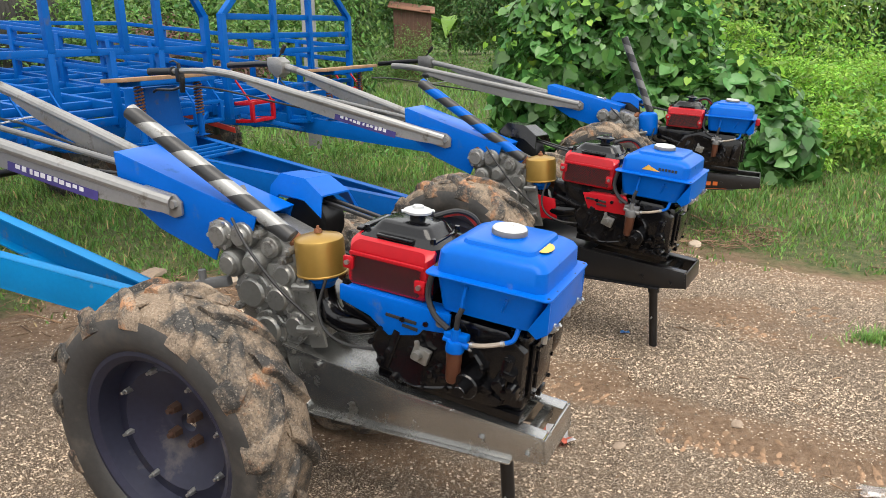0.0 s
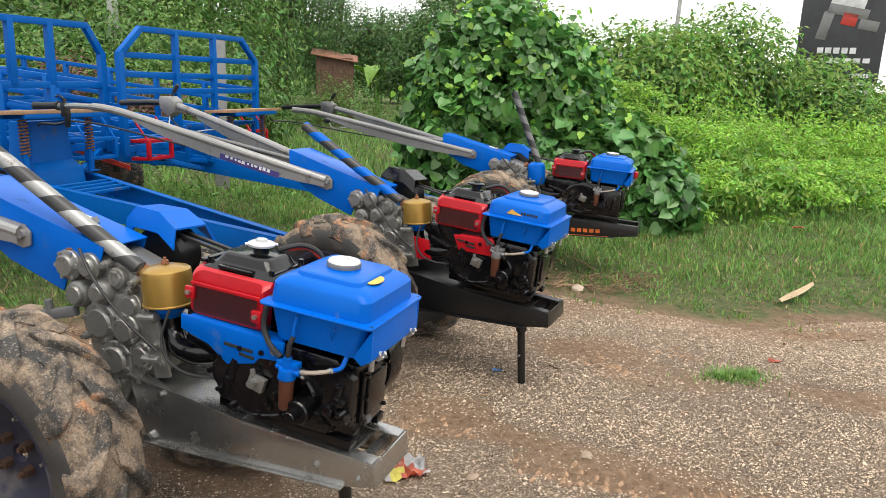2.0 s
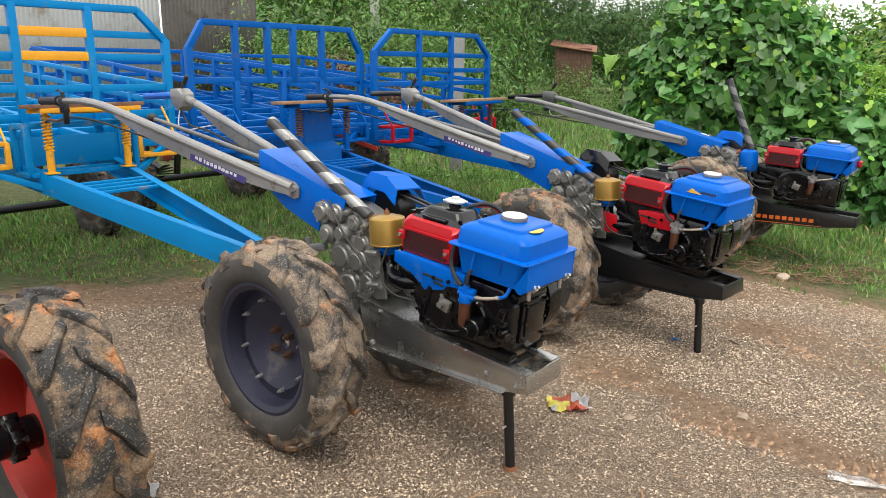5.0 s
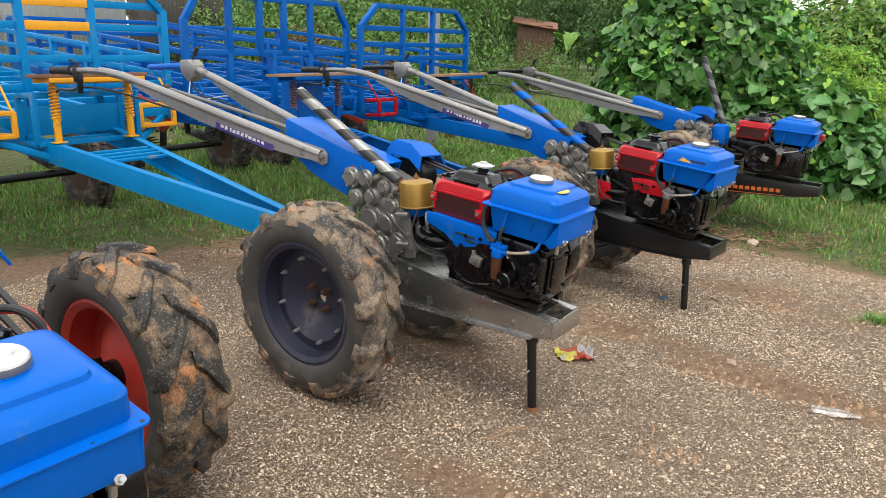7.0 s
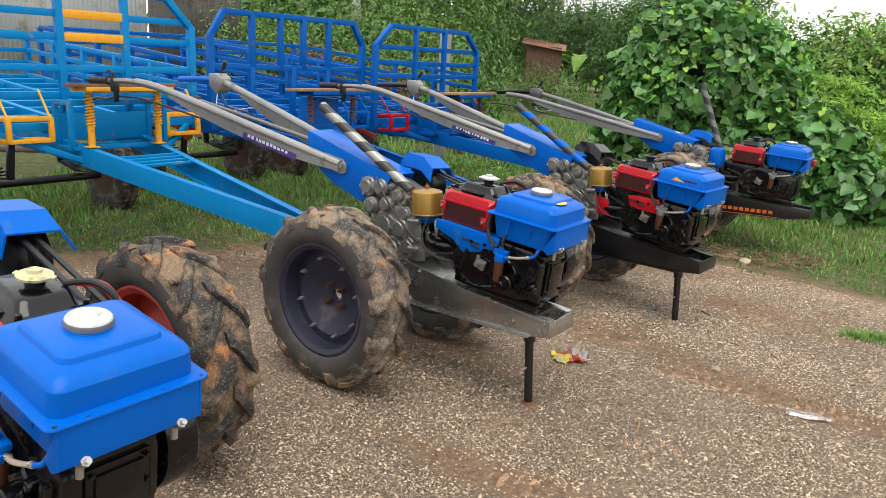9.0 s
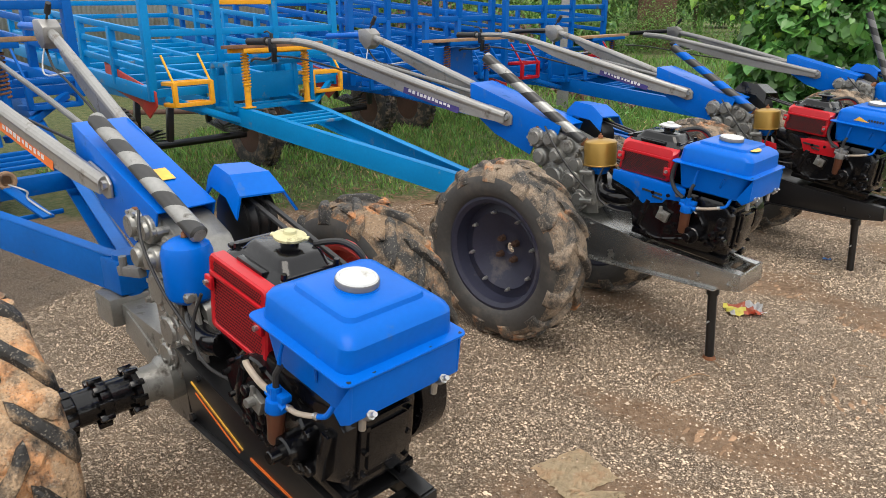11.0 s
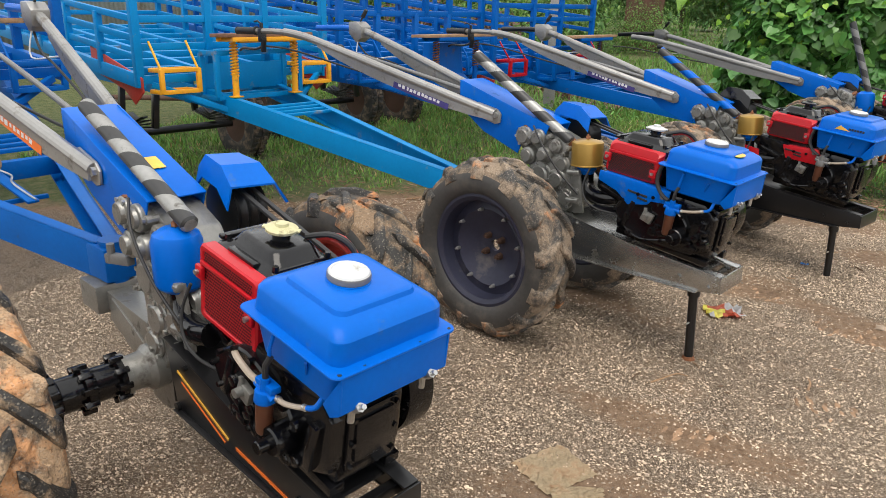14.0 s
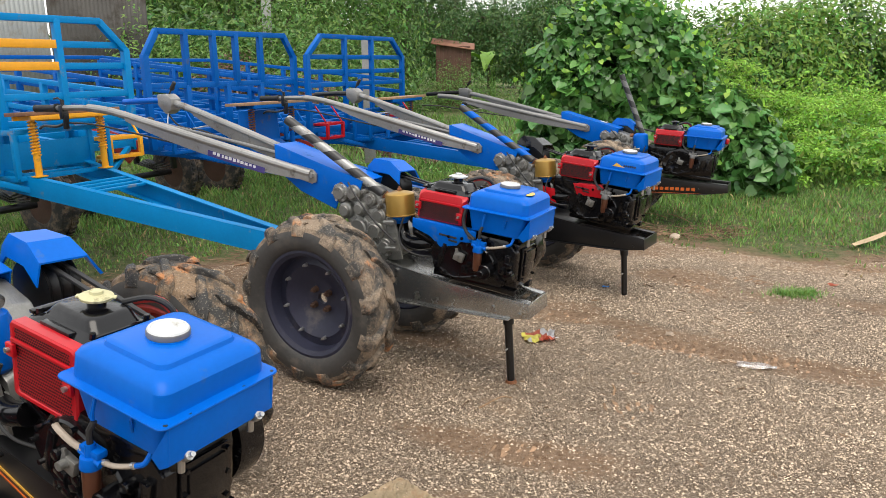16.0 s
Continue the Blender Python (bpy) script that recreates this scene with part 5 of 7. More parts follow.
PATCHES = [(0.153, 1.301, 0.6, 0.13, -12, 0.0), (1.392, 2.53, 0.7, 0.07, -16, 0.025), (1.834, 2.366, 0.6, 0.16, -12, 0.0), (1.281, 2.629, 0.6, 0.14, -22, 0.0), (0.553, 3.079, 0.3, 0.22, 20, 0.008), (1.298, 4.105, 0.35, 0.2, -20, 0.01),
           (3.071, 4.517, 0.7, 0.16, 5, 0.012), (-2.66, 3.206, 1.4, 0.34, 28, 0.0), (-1.372, 4.107, 1.2, 0.25, 22, 0.0), (0.549, 4.819, 1.2, 0.3, 5, 0.0), (-0.448, 2.571, 0.6, 0.2, -20, 0.0), (2.743, 3.489, 0.5, 0.2, -20, 0.0), (-0.034, 0.713, 0.45, 0.2, 10, 0.0), (0.907, 2.895, 0.4, 0.15, -30, 0.0)]


def bare_patch(x, y):
    """How bare the soil lies, and how deep it is worn."""
    f, w = 0.0, 0.0
    for cx, cy, rx, ry, an, dep in PATCHES:
        c, s = math.cos(radians(an)), math.sin(radians(an))
        u, v = ((x - cx) * c + (y - cy) * s) / rx, (-(x - cx) * s + (y - cy) * c) / ry
        q = math.exp(-(u * u + v * v) * 1.2)
        f = max(f, q)
        w += dep * q
    return f, w


def lift(x, y):
    """Gentle relief of the ground."""
    d = float(grass_depth(x, y))
    k = min(1, max(0, d / 2.0))
    near = abs(x) < 5 and -1 < y < 6
    g = 0.006 * fbm(x, y, 1.6, 3.1) - (bare_patch(x, y)[1] if near else 0) + 0.05 * k * k * (3 - 2 * k)
    if d > 3:
        g += 0.05 * fbm(x, y, 0.25, 9.0) * min(1, (d - 3) / 6)
    return g


def axis_steps(lo, hi, fine_lo, fine_hi, fine):
    v = list(np.arange(fine_lo, fine_hi + 1e-6, fine))
    d, q = fine, fine_hi
    while q < hi:
        d *= 1.22
        q += d
        v.append(min(q, hi))
    d, q = fine, fine_lo
    while q > lo:
        d *= 1.22
        q -= d
        v.insert(0, max(q, lo))
    return v


gxs = axis_steps(-600, 600, -6.0, 6.0, 0.05)
gys = axis_steps(-600, 900, -1.5, 8.5, 0.05)
gverts, gmask, gbare = [], [], []
for yy in gys:
    for xx in gxs:
        gverts.append((xx, yy, lift(xx, yy) if abs(xx) < 60 and abs(yy) < 60 else 0.05))
        gmask.append(float(grass_depth(xx, yy)))
        gbare.append(bare_patch(xx, yy)[0] if abs(xx) < 6 and -1 < yy < 6 else 0.0)
nxg = len(gxs)
gfaces = [(j * nxg + i, j * nxg + i + 1, (j + 1) * nxg + i + 1, (j + 1) * nxg + i) for j in range(len(gys) - 1) for i in range(nxg - 1)]
gme = bpy.data.meshes.new("ground")
gme.from_pydata(gverts, [], gfaces)
att = gme.attributes.new("grass_depth", "FLOAT", "POINT")
att.data.foreach_set("value", gmask)
att2 = gme.attributes.new("bare_soil", "FLOAT", "POINT")
att2.data.foreach_set("value", gbare)
for pgn in gme.polygons:
    pgn.use_smooth = True


def ground_material():
    m = bpy.data.materials.new("gravel_and_turf")
    m.use_nodes = True
    n, l = m.node_tree.nodes, m.node_tree.links
    b = n["Principled BSDF"]
    b.inputs["Roughness"].default_value = 0.92
    co = n.new("ShaderNodeTexCoord")

    def noise_node(scale, detail=5, rough=0.55):
        q = n.new("ShaderNodeTexNoise")
        q.inputs["Scale"].default_value, q.inputs["Detail"].default_value, q.inputs["Roughness"].default_value = scale, detail, rough
        l.new(co.outputs["Object"], q.inputs["Vector"])
        return q.outputs["Fac"]

    def ramp(src, stops):
        q = n.new("ShaderNodeValToRGB")
        e = q.color_ramp.elements
        e[0].position, e[0].color = stops[0][0], (*stops[0][1], 1)
        e[1].position, e[1].color = stops[-1][0], (*stops[-1][1], 1)
        for pos, c in stops[1:-1]:
            k = e.new(pos)
            k.color = (*c, 1)
        l.new(src, q.inputs["Fac"])
        return q.outputs["Color"]

    def mix(f, a, bb, blend="MIX"):
        q = n.new("ShaderNodeMix")
        q.data_type, q.blend_type = "RGBA", blend
        for s, v in (("Factor", f), ("A", a), ("B", bb)):
            if isinstance(v, (int, float)):
                q.inputs[s].default_value = v
            else:
                l.new(v, q.inputs[s])
        return q.outputs["Result"]

    def rng(src, a, bb, lo=0.0, hi=1.0):
        q = n.new("ShaderNodeMapRange")
        q.inputs["From Min"].default_value, q.inputs["From Max"].default_value = a, bb
        q.inputs["To Min"].default_value, q.inputs["To Max"].default_value = lo, hi
        l.new(src, q.inputs["Value"])
        return q.outputs["Result"]

    vor = n.new("ShaderNodeTexVoronoi")
    vor.inputs["Scale"].default_value = 210
    l.new(co.outputs["Object"], vor.inputs["Vector"])
    sep = n.new("ShaderNodeSeparateColor")
    l.new(vor.outputs["Color"], sep.inputs["Color"])
    stones = ramp(sep.outputs["Red"], [(0.0, (0.14, 0.102, 0.07)), (0.35, (0.33, 0.25, 0.178)), (0.7, (0.54, 0.428, 0.318)), (1.0, (0.72, 0.61, 0.49))])
    joint = rng(vor.outputs["Distance"], 0.3, 0.6)
    stones = mix(joint, stones, ramp(noise_node(9), [(0.3, (0.1, 0.068, 0.043)), (0.7, (0.2, 0.138, 0.088))]))
    soil = ramp(noise_node(26, 6, 0.7), [(0.3, (0.17, 0.1, 0.055)), (0.5, (0.29, 0.185, 0.112)), (0.75, (0.4, 0.28, 0.185))])
    ab = n.new("ShaderNodeAttribute")
    ab.attribute_name = "bare_soil"
    bsum = n.new("ShaderNodeMath")
    bsum.operation = "MULTIPLY_ADD"
    bsum.inputs[1].default_value = 0.3
    l.new(ab.outputs["Fac"], bsum.inputs[0])
    l.new(noise_node(0.85, 6, 0.6), bsum.inputs[2])
    bare = rng(bsum.outputs["Value"], 0.56, 0.7)
    spots = rng(noise_node(30, 4, 0.7), 0.44, 0.6)
    mul = n.new("ShaderNodeMath")
    mul.operation = "MULTIPLY"
    l.new(bare, mul.inputs[0])
    l.new(spots, mul.inputs[1])
    bare2 = n.new("ShaderNodeMath")
    bare2.operation = "MULTIPLY_ADD"
    bare2.inputs[1].default_value = 0.8
    l.new(bare, bare2.inputs[0])
    l.new(mul.outputs["Value"], bare2.inputs[2])
    bare2.use_clamp = True
    yard = mix(bare2.outputs["Value"], stones, soil)
    at = n.new("ShaderNodeAttribute")
    at.attribute_name = "grass_depth"
    wob = n.new("ShaderNodeMath")
    wob.operation = "MULTIPLY_ADD"
    wob.inputs[1].default_value = 1.1
    l.new(noise_node(2.2, 7, 0.65), wob.inputs[0])
    l.new(at.outputs["Fac"], wob.inputs[2])
    turf_f = rng(wob.outputs["Value"], 0.5, 0.75)
    rim_f = rng(wob.outputs["Value"], 0.15, 0.55)
    turf = ramp(noise_node(14, 8, 0.7), [(0.3, (0.045, 0.065, 0.018)), (0.5, (0.11, 0.14, 0.042)), (0.62, (0.18, 0.17, 0.07)), (0.8, (0.26, 0.19, 0.1))])
    col = mix(rim_f, yard, soil)
    col = mix(turf_f, col, turf)
    tone = rng(noise_node(0.5, 3), 0.3, 0.7, 0.82, 1.15)
    hs = n.new("ShaderNodeHueSaturation")
    l.new(col, hs.inputs["Color"])
    l.new(tone, hs.inputs["Value"])
    l.new(hs.outputs["Color"], b.inputs["Base Color"])
    hgt = n.new("ShaderNodeMath")
    hgt.operation = "MULTIPLY_ADD"
    hgt.inputs[1].default_value = -0.7
    l.new(vor.outputs["Distance"], hgt.inputs[0])
    l.new(noise_node(45, 5), hgt.inputs[2])
    bp = n.new("ShaderNodeBump")
    bp.inputs["Strength"].default_value, bp.inputs["Distance"].default_value = 1.0, 0.018
    l.new(hgt.outputs["Value"], bp.inputs["Height"])
    l.new(bp.outputs["Normal"], b.inputs["Normal"])
    return m


gme.materials.append(ground_material())
ground = tagged(new("ground", gme), "gravel yard with bare reddish soil, grass beyond", "ground", kind="structure")


def stuff(name, verts, faces, mats, label, category, parent=None, idx=None, smooth=False):
    me = bpy.data.meshes.new(name)
    verts = np.asarray(verts, dtype=np.float32)
    faces = np.asarray(faces, dtype=np.int32)
    me.vertices.add(len(verts))
    me.vertices.foreach_set("co", verts.ravel())
    k = faces.shape[1]
    me.loops.add(faces.size)
    me.loops.foreach_set("vertex_index", faces.ravel())
    me.polygons.add(len(faces))
    me.polygons.foreach_set("loop_start", np.arange(0, faces.size, k, dtype=np.int32))
    if idx is not None:
        me.polygons.foreach_set("material_index", np.asarray(idx, dtype=np.int32))
    for mm in (mats if isinstance(mats, (list, tuple)) else [mats]):
        me.materials.append(mm)
    me.update(calc_edges=True)
    if smooth:
        for q in me.polygons:
            q.use_smooth = True
    ob = new(name, me)
    if parent is not None:
        ob.parent = parent
        if label:
            ob["label"] = label
        return ob
    return tagged(ob, label, category, kind="stuff")


rs = np.random.RandomState(11)
HEART = np.array([(0, 0, 0), (0.28, -0.12, 0.03), (0.5, 0.12, 0.06), (0.46, 0.45, 0.05), (0.25, 0.78, 0.02), (0, 1.05, -0.08), (-0.25, 0.78, 0.02), (-0.46, 0.45, 0.05), (-0.5, 0.12, 0.06), (-0.28, -0.12, 0.03), (0, 0.42, -0.05)])
HEART_F = np.array([(0, 1, 10), (1, 2, 10), (2, 3, 10), (3, 4, 10), (4, 5, 10), (5, 6, 10), (6, 7, 10), (7, 8, 10), (8, 9, 10), (9, 0, 10)])
LANCE = np.array([(0, 0, 0), (0.2, 0.35, 0.05), (0, 1, -0.06), (-0.2, 0.35, 0.05), (0, 0.4, -0.02)])
LANCE_F = np.array([(0, 1, 4), (1, 2, 4), (2, 3, 4), (3, 0, 4)])
SPRAY = np.array([(0, 0, 0), (0.03, 0.0, 0)] + [q for k in range(5) for q in ((0.0, 0.12 + 0.18 * k, 0), (0.34 - 0.03 * k, 0.2 + 0.18 * k, 0.05), (0.02, 0.2 + 0.18 * k, 0), (0.0, 0.12 + 0.18 * k, 0), (-0.34 + 0.03 * k, 0.2 + 0.18 * k, 0.05), (-0.02, 0.2 + 0.18 * k, 0))])
SPRAY_F = np.array([(2 + 3 * k, 3 + 3 * k, 4 + 3 * k) for k in range(10)])


def place_leaves(P, N, size, shape, droop=0.5, jitter=0.6):
    """Leaf meshes at points P that face along N and hang down a little."""
    tmpl, tf = {"heart": (HEART, HEART_F), "lance": (LANCE, LANCE_F), "spray": (SPRAY, SPRAY_F)}[shape]
    n = len(P)
    N = N + rs.normal(0, jitter, (n, 3))
    N /= np.linalg.norm(N, axis=1)[:, None] + 1e-9
    D = np.tile((0, 0, -droop), (n, 1)) + rs.normal(0, 0.6, (n, 3))
    D -= (D * N).sum(1)[:, None] * N
    D /= np.linalg.norm(D, axis=1)[:, None] + 1e-9
    X = np.cross(D, N)
    s = (size[0] + (size[1] - size[0]) * rs.rand(n))[:, None, None]
    V = (X[:, None, :] * tmpl[None, :, 0:1] + D[:, None, :] * tmpl[None, :, 1:2] + N[:, None, :] * tmpl[None, :, 2:3]) * s + P[:, None, :]
    F = tf[None] + (np.arange(n) * len(tmpl))[:, None, None]
    return V.reshape(-1, 3), F.reshape(-1, 3)


def blob_points(blobs, n, shell=0.25, rough=0.2, low=-0.3):
    """Points in the outer shell of overlapping lumps, clumped so that gaps stay."""
    vol = np.array([b[3] * b[4] + b[4] * b[5] + b[3] * b[5] for b in blobs])
    pick = rs.choice(len(blobs), n, p=vol / vol.sum())
    B = np.array(blobs)[pick]
    d = rs.normal(0, 1, (n, 3))
    d /= np.linalg.norm(d, axis=1)[:, None]
    d[:, 2] = np.where(d[:, 2] < low, -d[:, 2], d[:, 2])
    q = d * 3.1 + B[:, :3]
    bump = np.sin(q[:, 0] * 3.3 + 1) * np.sin(q[:, 1] * 2.9) * np.sin(q[:, 2] * 3.7 + 2) + 0.5 * np.sin(q[:, 0] * 8 + 2) * np.sin(q[:, 1] * 7.4 + 1) * np.sin(q[:, 2] * 9)
    r = 1 + rough * bump - shell * rs.rand(n) ** 1.6
    P = B[:, :3] + d * B[:, 3:6] * r[:, None]
    N = d / B[:, 3:6]
    N /= np.linalg.norm(N, axis=1)[:, None]
    N[:, 2] += 0.35
    return P, N


def plant(name, blobs, n, size, shape, mat, label, category, shell=0.25, rough=0.2, droop=0.5, jitter=0.6, parent=None, floor=0.03):
    P, N = blob_points(blobs, n, shell, rough)
    keep = P[:, 2] > floor
    V, F = place_leaves(P[keep], N[keep], size, shape, droop, jitter)
    return stuff(name, V, F, mat, label, category, parent)


def tree(name, x, y, height, trunk_r, blobs, n, size, mat, label, shape="lance", bark=BARK):
    t = thing(name, Matrix.Translation((x, y, 0)), label, "tree")
    bm = bm_new()
    rnd = random.Random(int(x * 31 + y * 7))
    tube(bm, [(0, 0, -0.1), (rnd.uniform(-0.1, 0.1), 0, height * 0.3), (rnd.uniform(-0.3, 0.3), rnd.uniform(-0.2, 0.2), height * 0.75)], lambda u: trunk_r * (1.1 - 0.75 * u), 10, smooth_steps=4)
    for b in blobs:
        c = Vector(b[:3]) - Vector((x, y, 0))
        tube(bm, [(0, 0, height * 0.22), (c * 0.5).to_tuple()[:2] + (height * 0.4 + c.z * 0.25,), c.to_tuple()], lambda u: trunk_r * 0.5 * (1.05 - 0.9 * u), 7, smooth_steps=3)
    part("trunk", bm, bark, t)
    lb = [(b[0] - x, b[1] - y, *b[2:]) for b in blobs]
    plant("crown", lb, n, size, shape, mat, "", "", shell=0.5, rough=0.3, parent=t, floor=0.4)
    return t


# ---- the row of tractors and trailers ----
LOOK_B = dict(filter=BLUE, frame=GREY_FRAME, cleaner=GOLD, cleaner_label="gold painted air cleaner canister", cover=BLUE, leg=True, prop=True, lamp=False, tip=0.0, frame_half=0.115, eng_up=0.0, eng_wide=1.0, grille_low=0.295, cleaner_at=(0.3, -0.045), wheel_r=0.45, exhaust_top=(-0.375, -0.1, 1.4), grey_hitch=True, sticker=PALE, bar=SILVER, far_bar=BLUE, decal=PURPLE, stripe=STRIPE, guard=BLUE,
              rad_cap=WHITE, tank_cap=WHITE, round_grille=True, tank_sticker="oval", dome=False, frame_decal="", rim=NAVY, soil=((MUD_GREY, LUG_GREY), (MUD_GREY, LUG_GREY)), mud_share=0.45, wheels=((-1, -0.45), (1, 0.41)), tank_k=1.06)
LOOK_C = dict(LOOK_B, filter=GREY_DARK, frame=BLACK_FRAME, cover=RED, grey_hitch=False, far_bar=BLACK_FRAME, stripe=BLUE, guard=BLACK, tip=0.02, frame_half=0.13, eng_up=0.015, eng_wide=1.1, wheel_r=0.45, rad_cap=BLACK, tank_sticker="side", rim=NAVY, bar=SILVER)
LOOK_D = dict(LOOK_B, decal=None, filter=GREY_DARK, frame=BLACK_FRAME, cleaner=BLUE, cleaner_label="blue domed air cleaner canister", cover=None, grey_hitch=False, far_bar=BLACK_FRAME, stripe=GREY_DARK, rad_cap=BLACK, tank_sticker="", rim=NAVY, dome=True, prop=False, lamp=True, tip=0.08, frame_half=0.13, eng_up=0.015, eng_wide=1.14, exhaust_base=(0.32, -0.05, 1.0), exhaust_top=(0.124, -0.05, 1.591), frame_decal="lettering", bar=GREY_DARK)
LOOK_A = dict(LOOK_B, frame=BLACK_FRAME, cleaner=BLUE, cleaner_label="blue domed air cleaner canister", cover=None, leg=False, prop=False, grille_low=0.225, cleaner_at=(0.225, -0.075), exhaust_base=(0.29, -0.06, 1.028), exhaust_top=(-0.36, -0.06, 1.285), sticker=STICKER, far_bar=BLUE, decal=ORANGE, round_grille=False, rad_cap=CREAM, tank_sticker="", dome=True,
              frame_decal="stripes", rim=RED_DULL, soil=((MUD, LUG_SANDY), (MUD_CLAY, LUG_CLAY)), mud_share=0.8, wheels=((-1, -0.62), (1, 0.72)), tank_k=1.09)

make_tractor(pose(-0.612, 2.285, -0.063, 0, -3.35, -20.5), LOOK_B, "blue and red walking tractor, gold air cleaner, grey frame on prop", 3)
make_tractor(pose(0.126, 3.93, -0.089, 0, -3.2, -25.15), LOOK_C, "blue and red walking tractor with black frame and red cover", 5)
make_tractor(pose(1.038, 6.076, -0.102, 0, -4.74, -18.36), LOOK_D, "blue and red walking tractor beside the leafy vine bush", 8)
make_tractor(pose(-1.354, 0.331, -0.059, 0, -0.3, -20.9), LOOK_A, "blue and red walking tractor with sandy mud on wide-set tyres", 13)

TR_B = dict(paint=CYAN, accent=YELLOW, seat=YELLOW, half=0.81, spread=0.31, rise=0.285, chamfer=0.215, slats=(-1.62, -1.7, -1.78, -1.86), cross=False, plank=0.72, plank_mat=WOOD_DARK, rack=True, apron=True, yellow=True, top=2.18, shoulder=1.975, mid=1.62, posts=(-0.26, 0.235), short_posts=False, rails=(2.0, 1.84, 1.43), pitch=0.065, length=3.0, axle=0.38, sides=(1.62, 1.49, 1.36))
TR_C = dict(TR_B, paint=BLUE_TRAILER, chamfer=0.14, gate_x=-2.6, accent=BLUE_TRAILER, seat=BLUE_TRAILER, half=0.917, plank=0.86, seat_x=-2.05, plank_mat=WOOD, rack=False, apron=False, yellow=False, top=2.165, shoulder=1.965, mid=1.7, posts=(-0.485, -0.161, 0.112, 0.437), short_posts=True, low_posts=(-0.495, -0.02, 0.42), rails=(), pitch=0.08, length=3.3, axle=0.52, sides=(1.7, 1.56, 1.42))
TR_D = dict(TR_C, accent=RED, half=0.975, chamfer=0.25, top=2.21, shoulder=2.01, mid=1.69, posts=(-0.29, 0.26), short_posts=False, low_posts=(), rails=(1.99, 1.83), rack=True, apron="strip")
TR_A = dict(TR_C, spread=0.66, half=0.85, seat_x=-1.64, gate_x=-2.15, slats=(-1.22, -1.3, -1.38, -1.46), cross=True, posts=(-0.4, 0.4), rack=False)
make_trailer(pose(-1.09, 2.487, -0.1, 0, 0, -20.8), TR_B, "sky blue steel farm trailer with yellow seat posts and footrests", 1)
make_trailer(pose(-0.354, 4.218, -0.131, 0, 0, -22.35), TR_C, "royal blue steel farm trailer with a wooden driver's plank", 2)
make_trailer(pose(0.515, 6.139, -0.165, 0, 0, -18.9), TR_D, "royal blue steel farm trailer with red footrests before the bushes", 3)
make_trailer(pose(-1.86, 0.53, -0.005, 0, 0, -16.9), TR_A, "royal blue steel farm trailer with a rope pulley on its drawbar", 4)

# ---- plants ----
plant("vine_bush", [(1.1, 8.75, 0.86, 1.2, 0.9, 1.62), (0.59, 8.5, 0.65, 0.65, 0.65, 1.15), (1.77, 8.8, 0.88, 0.75, 0.7, 1.3), (2.39, 8, 0.41, 0.75, 0.6, 0.85), (2.79, 7.7, 0.25, 0.45, 0.45, 0.6), (1.43, 8.3, 0.31, 1.2, 0.6, 0.8)], 14000, (0.05, 0.165), "heart", LEAF_VINE, "dense climbing vine mound with large heart-shaped leaves", "bush", shell=0.3, rough=0.13, droop=0.6, jitter=0.72)
# inner leaves use a darker green to paint the mound's inner shade
plant("vine_bush", [(1.3, 8.9, 0.67, 1.1, 0.75, 1.35), (2.3, 8.2, 0.25, 0.75, 0.55, 0.7)], 3000, (0.1, 0.2), "heart", LEAF_DARK, "inner leaves of the vine mound, shade put into their darker green", "bush", shell=0.5, rough=0.1)


def clumped(blobs, n, lo, hi, seed):
    """Small lumps strewn over the upper skin of larger ones."""
    r = np.random.RandomState(seed)
    out = []
    w = np.array([b[3] * b[4] for b in blobs])
    for k in r.choice(len(blobs), n, p=w / w.sum()):
        b = blobs[k]
        d = r.normal(0, 1, 3)
        d /= np.linalg.norm(d)
        d[2] = abs(d[2])
        q = r.uniform(0.75, 1.08)
        e = r.uniform(lo, hi)
        out.append((b[0] + d[0] * b[3] * q, b[1] + d[1] * b[4] * q, b[2] + d[2] * b[5] * q, e * 1.3, e * 1.3, e * 0.55))
    return out


SHRUBS = [(3.82, 8.5, 0.11, 0.8, 0.6, 0.6), (4.47, 9, 0.17, 0.9, 0.7, 0.6), (5.41, 9.5, 0.14, 1, 0.8, 0.5), (3.87, 9.9, 0.34, 1, 0.8, 0.75), (4.99, 10.8, 0.35, 1.2, 0.9, 0.75), (6.52, 10.6, 0.14, 1.2, 0.9, 0.5), (8.19, 11.4, 0.17, 1.4, 1, 0.5), (2.99, 10.5, 0.57, 0.9, 0.8, 1.1)]
plant("feathery_shrub", clumped(SHRUBS, 300, 0.1, 0.22, 5), 40000, (0.035, 0.08), "lance", LEAF_LIGHT, "bright green feathery shrubs with fine leaflets", "shrub", shell=0.35, rough=0.2, droop=0.1, jitter=0.5)
# inner sprays take the duller LEAF_MID, so shade is coloured in under the bright leaflets
plant("feathery_shrub", SHRUBS, 9000, (0.06, 0.13), "lance", LEAF_MID, "inner sprays of the feathery shrubs, duller green standing in for shade", "shrub", shell=0.6, rough=0.3, droop=-0.3, jitter=0.8)
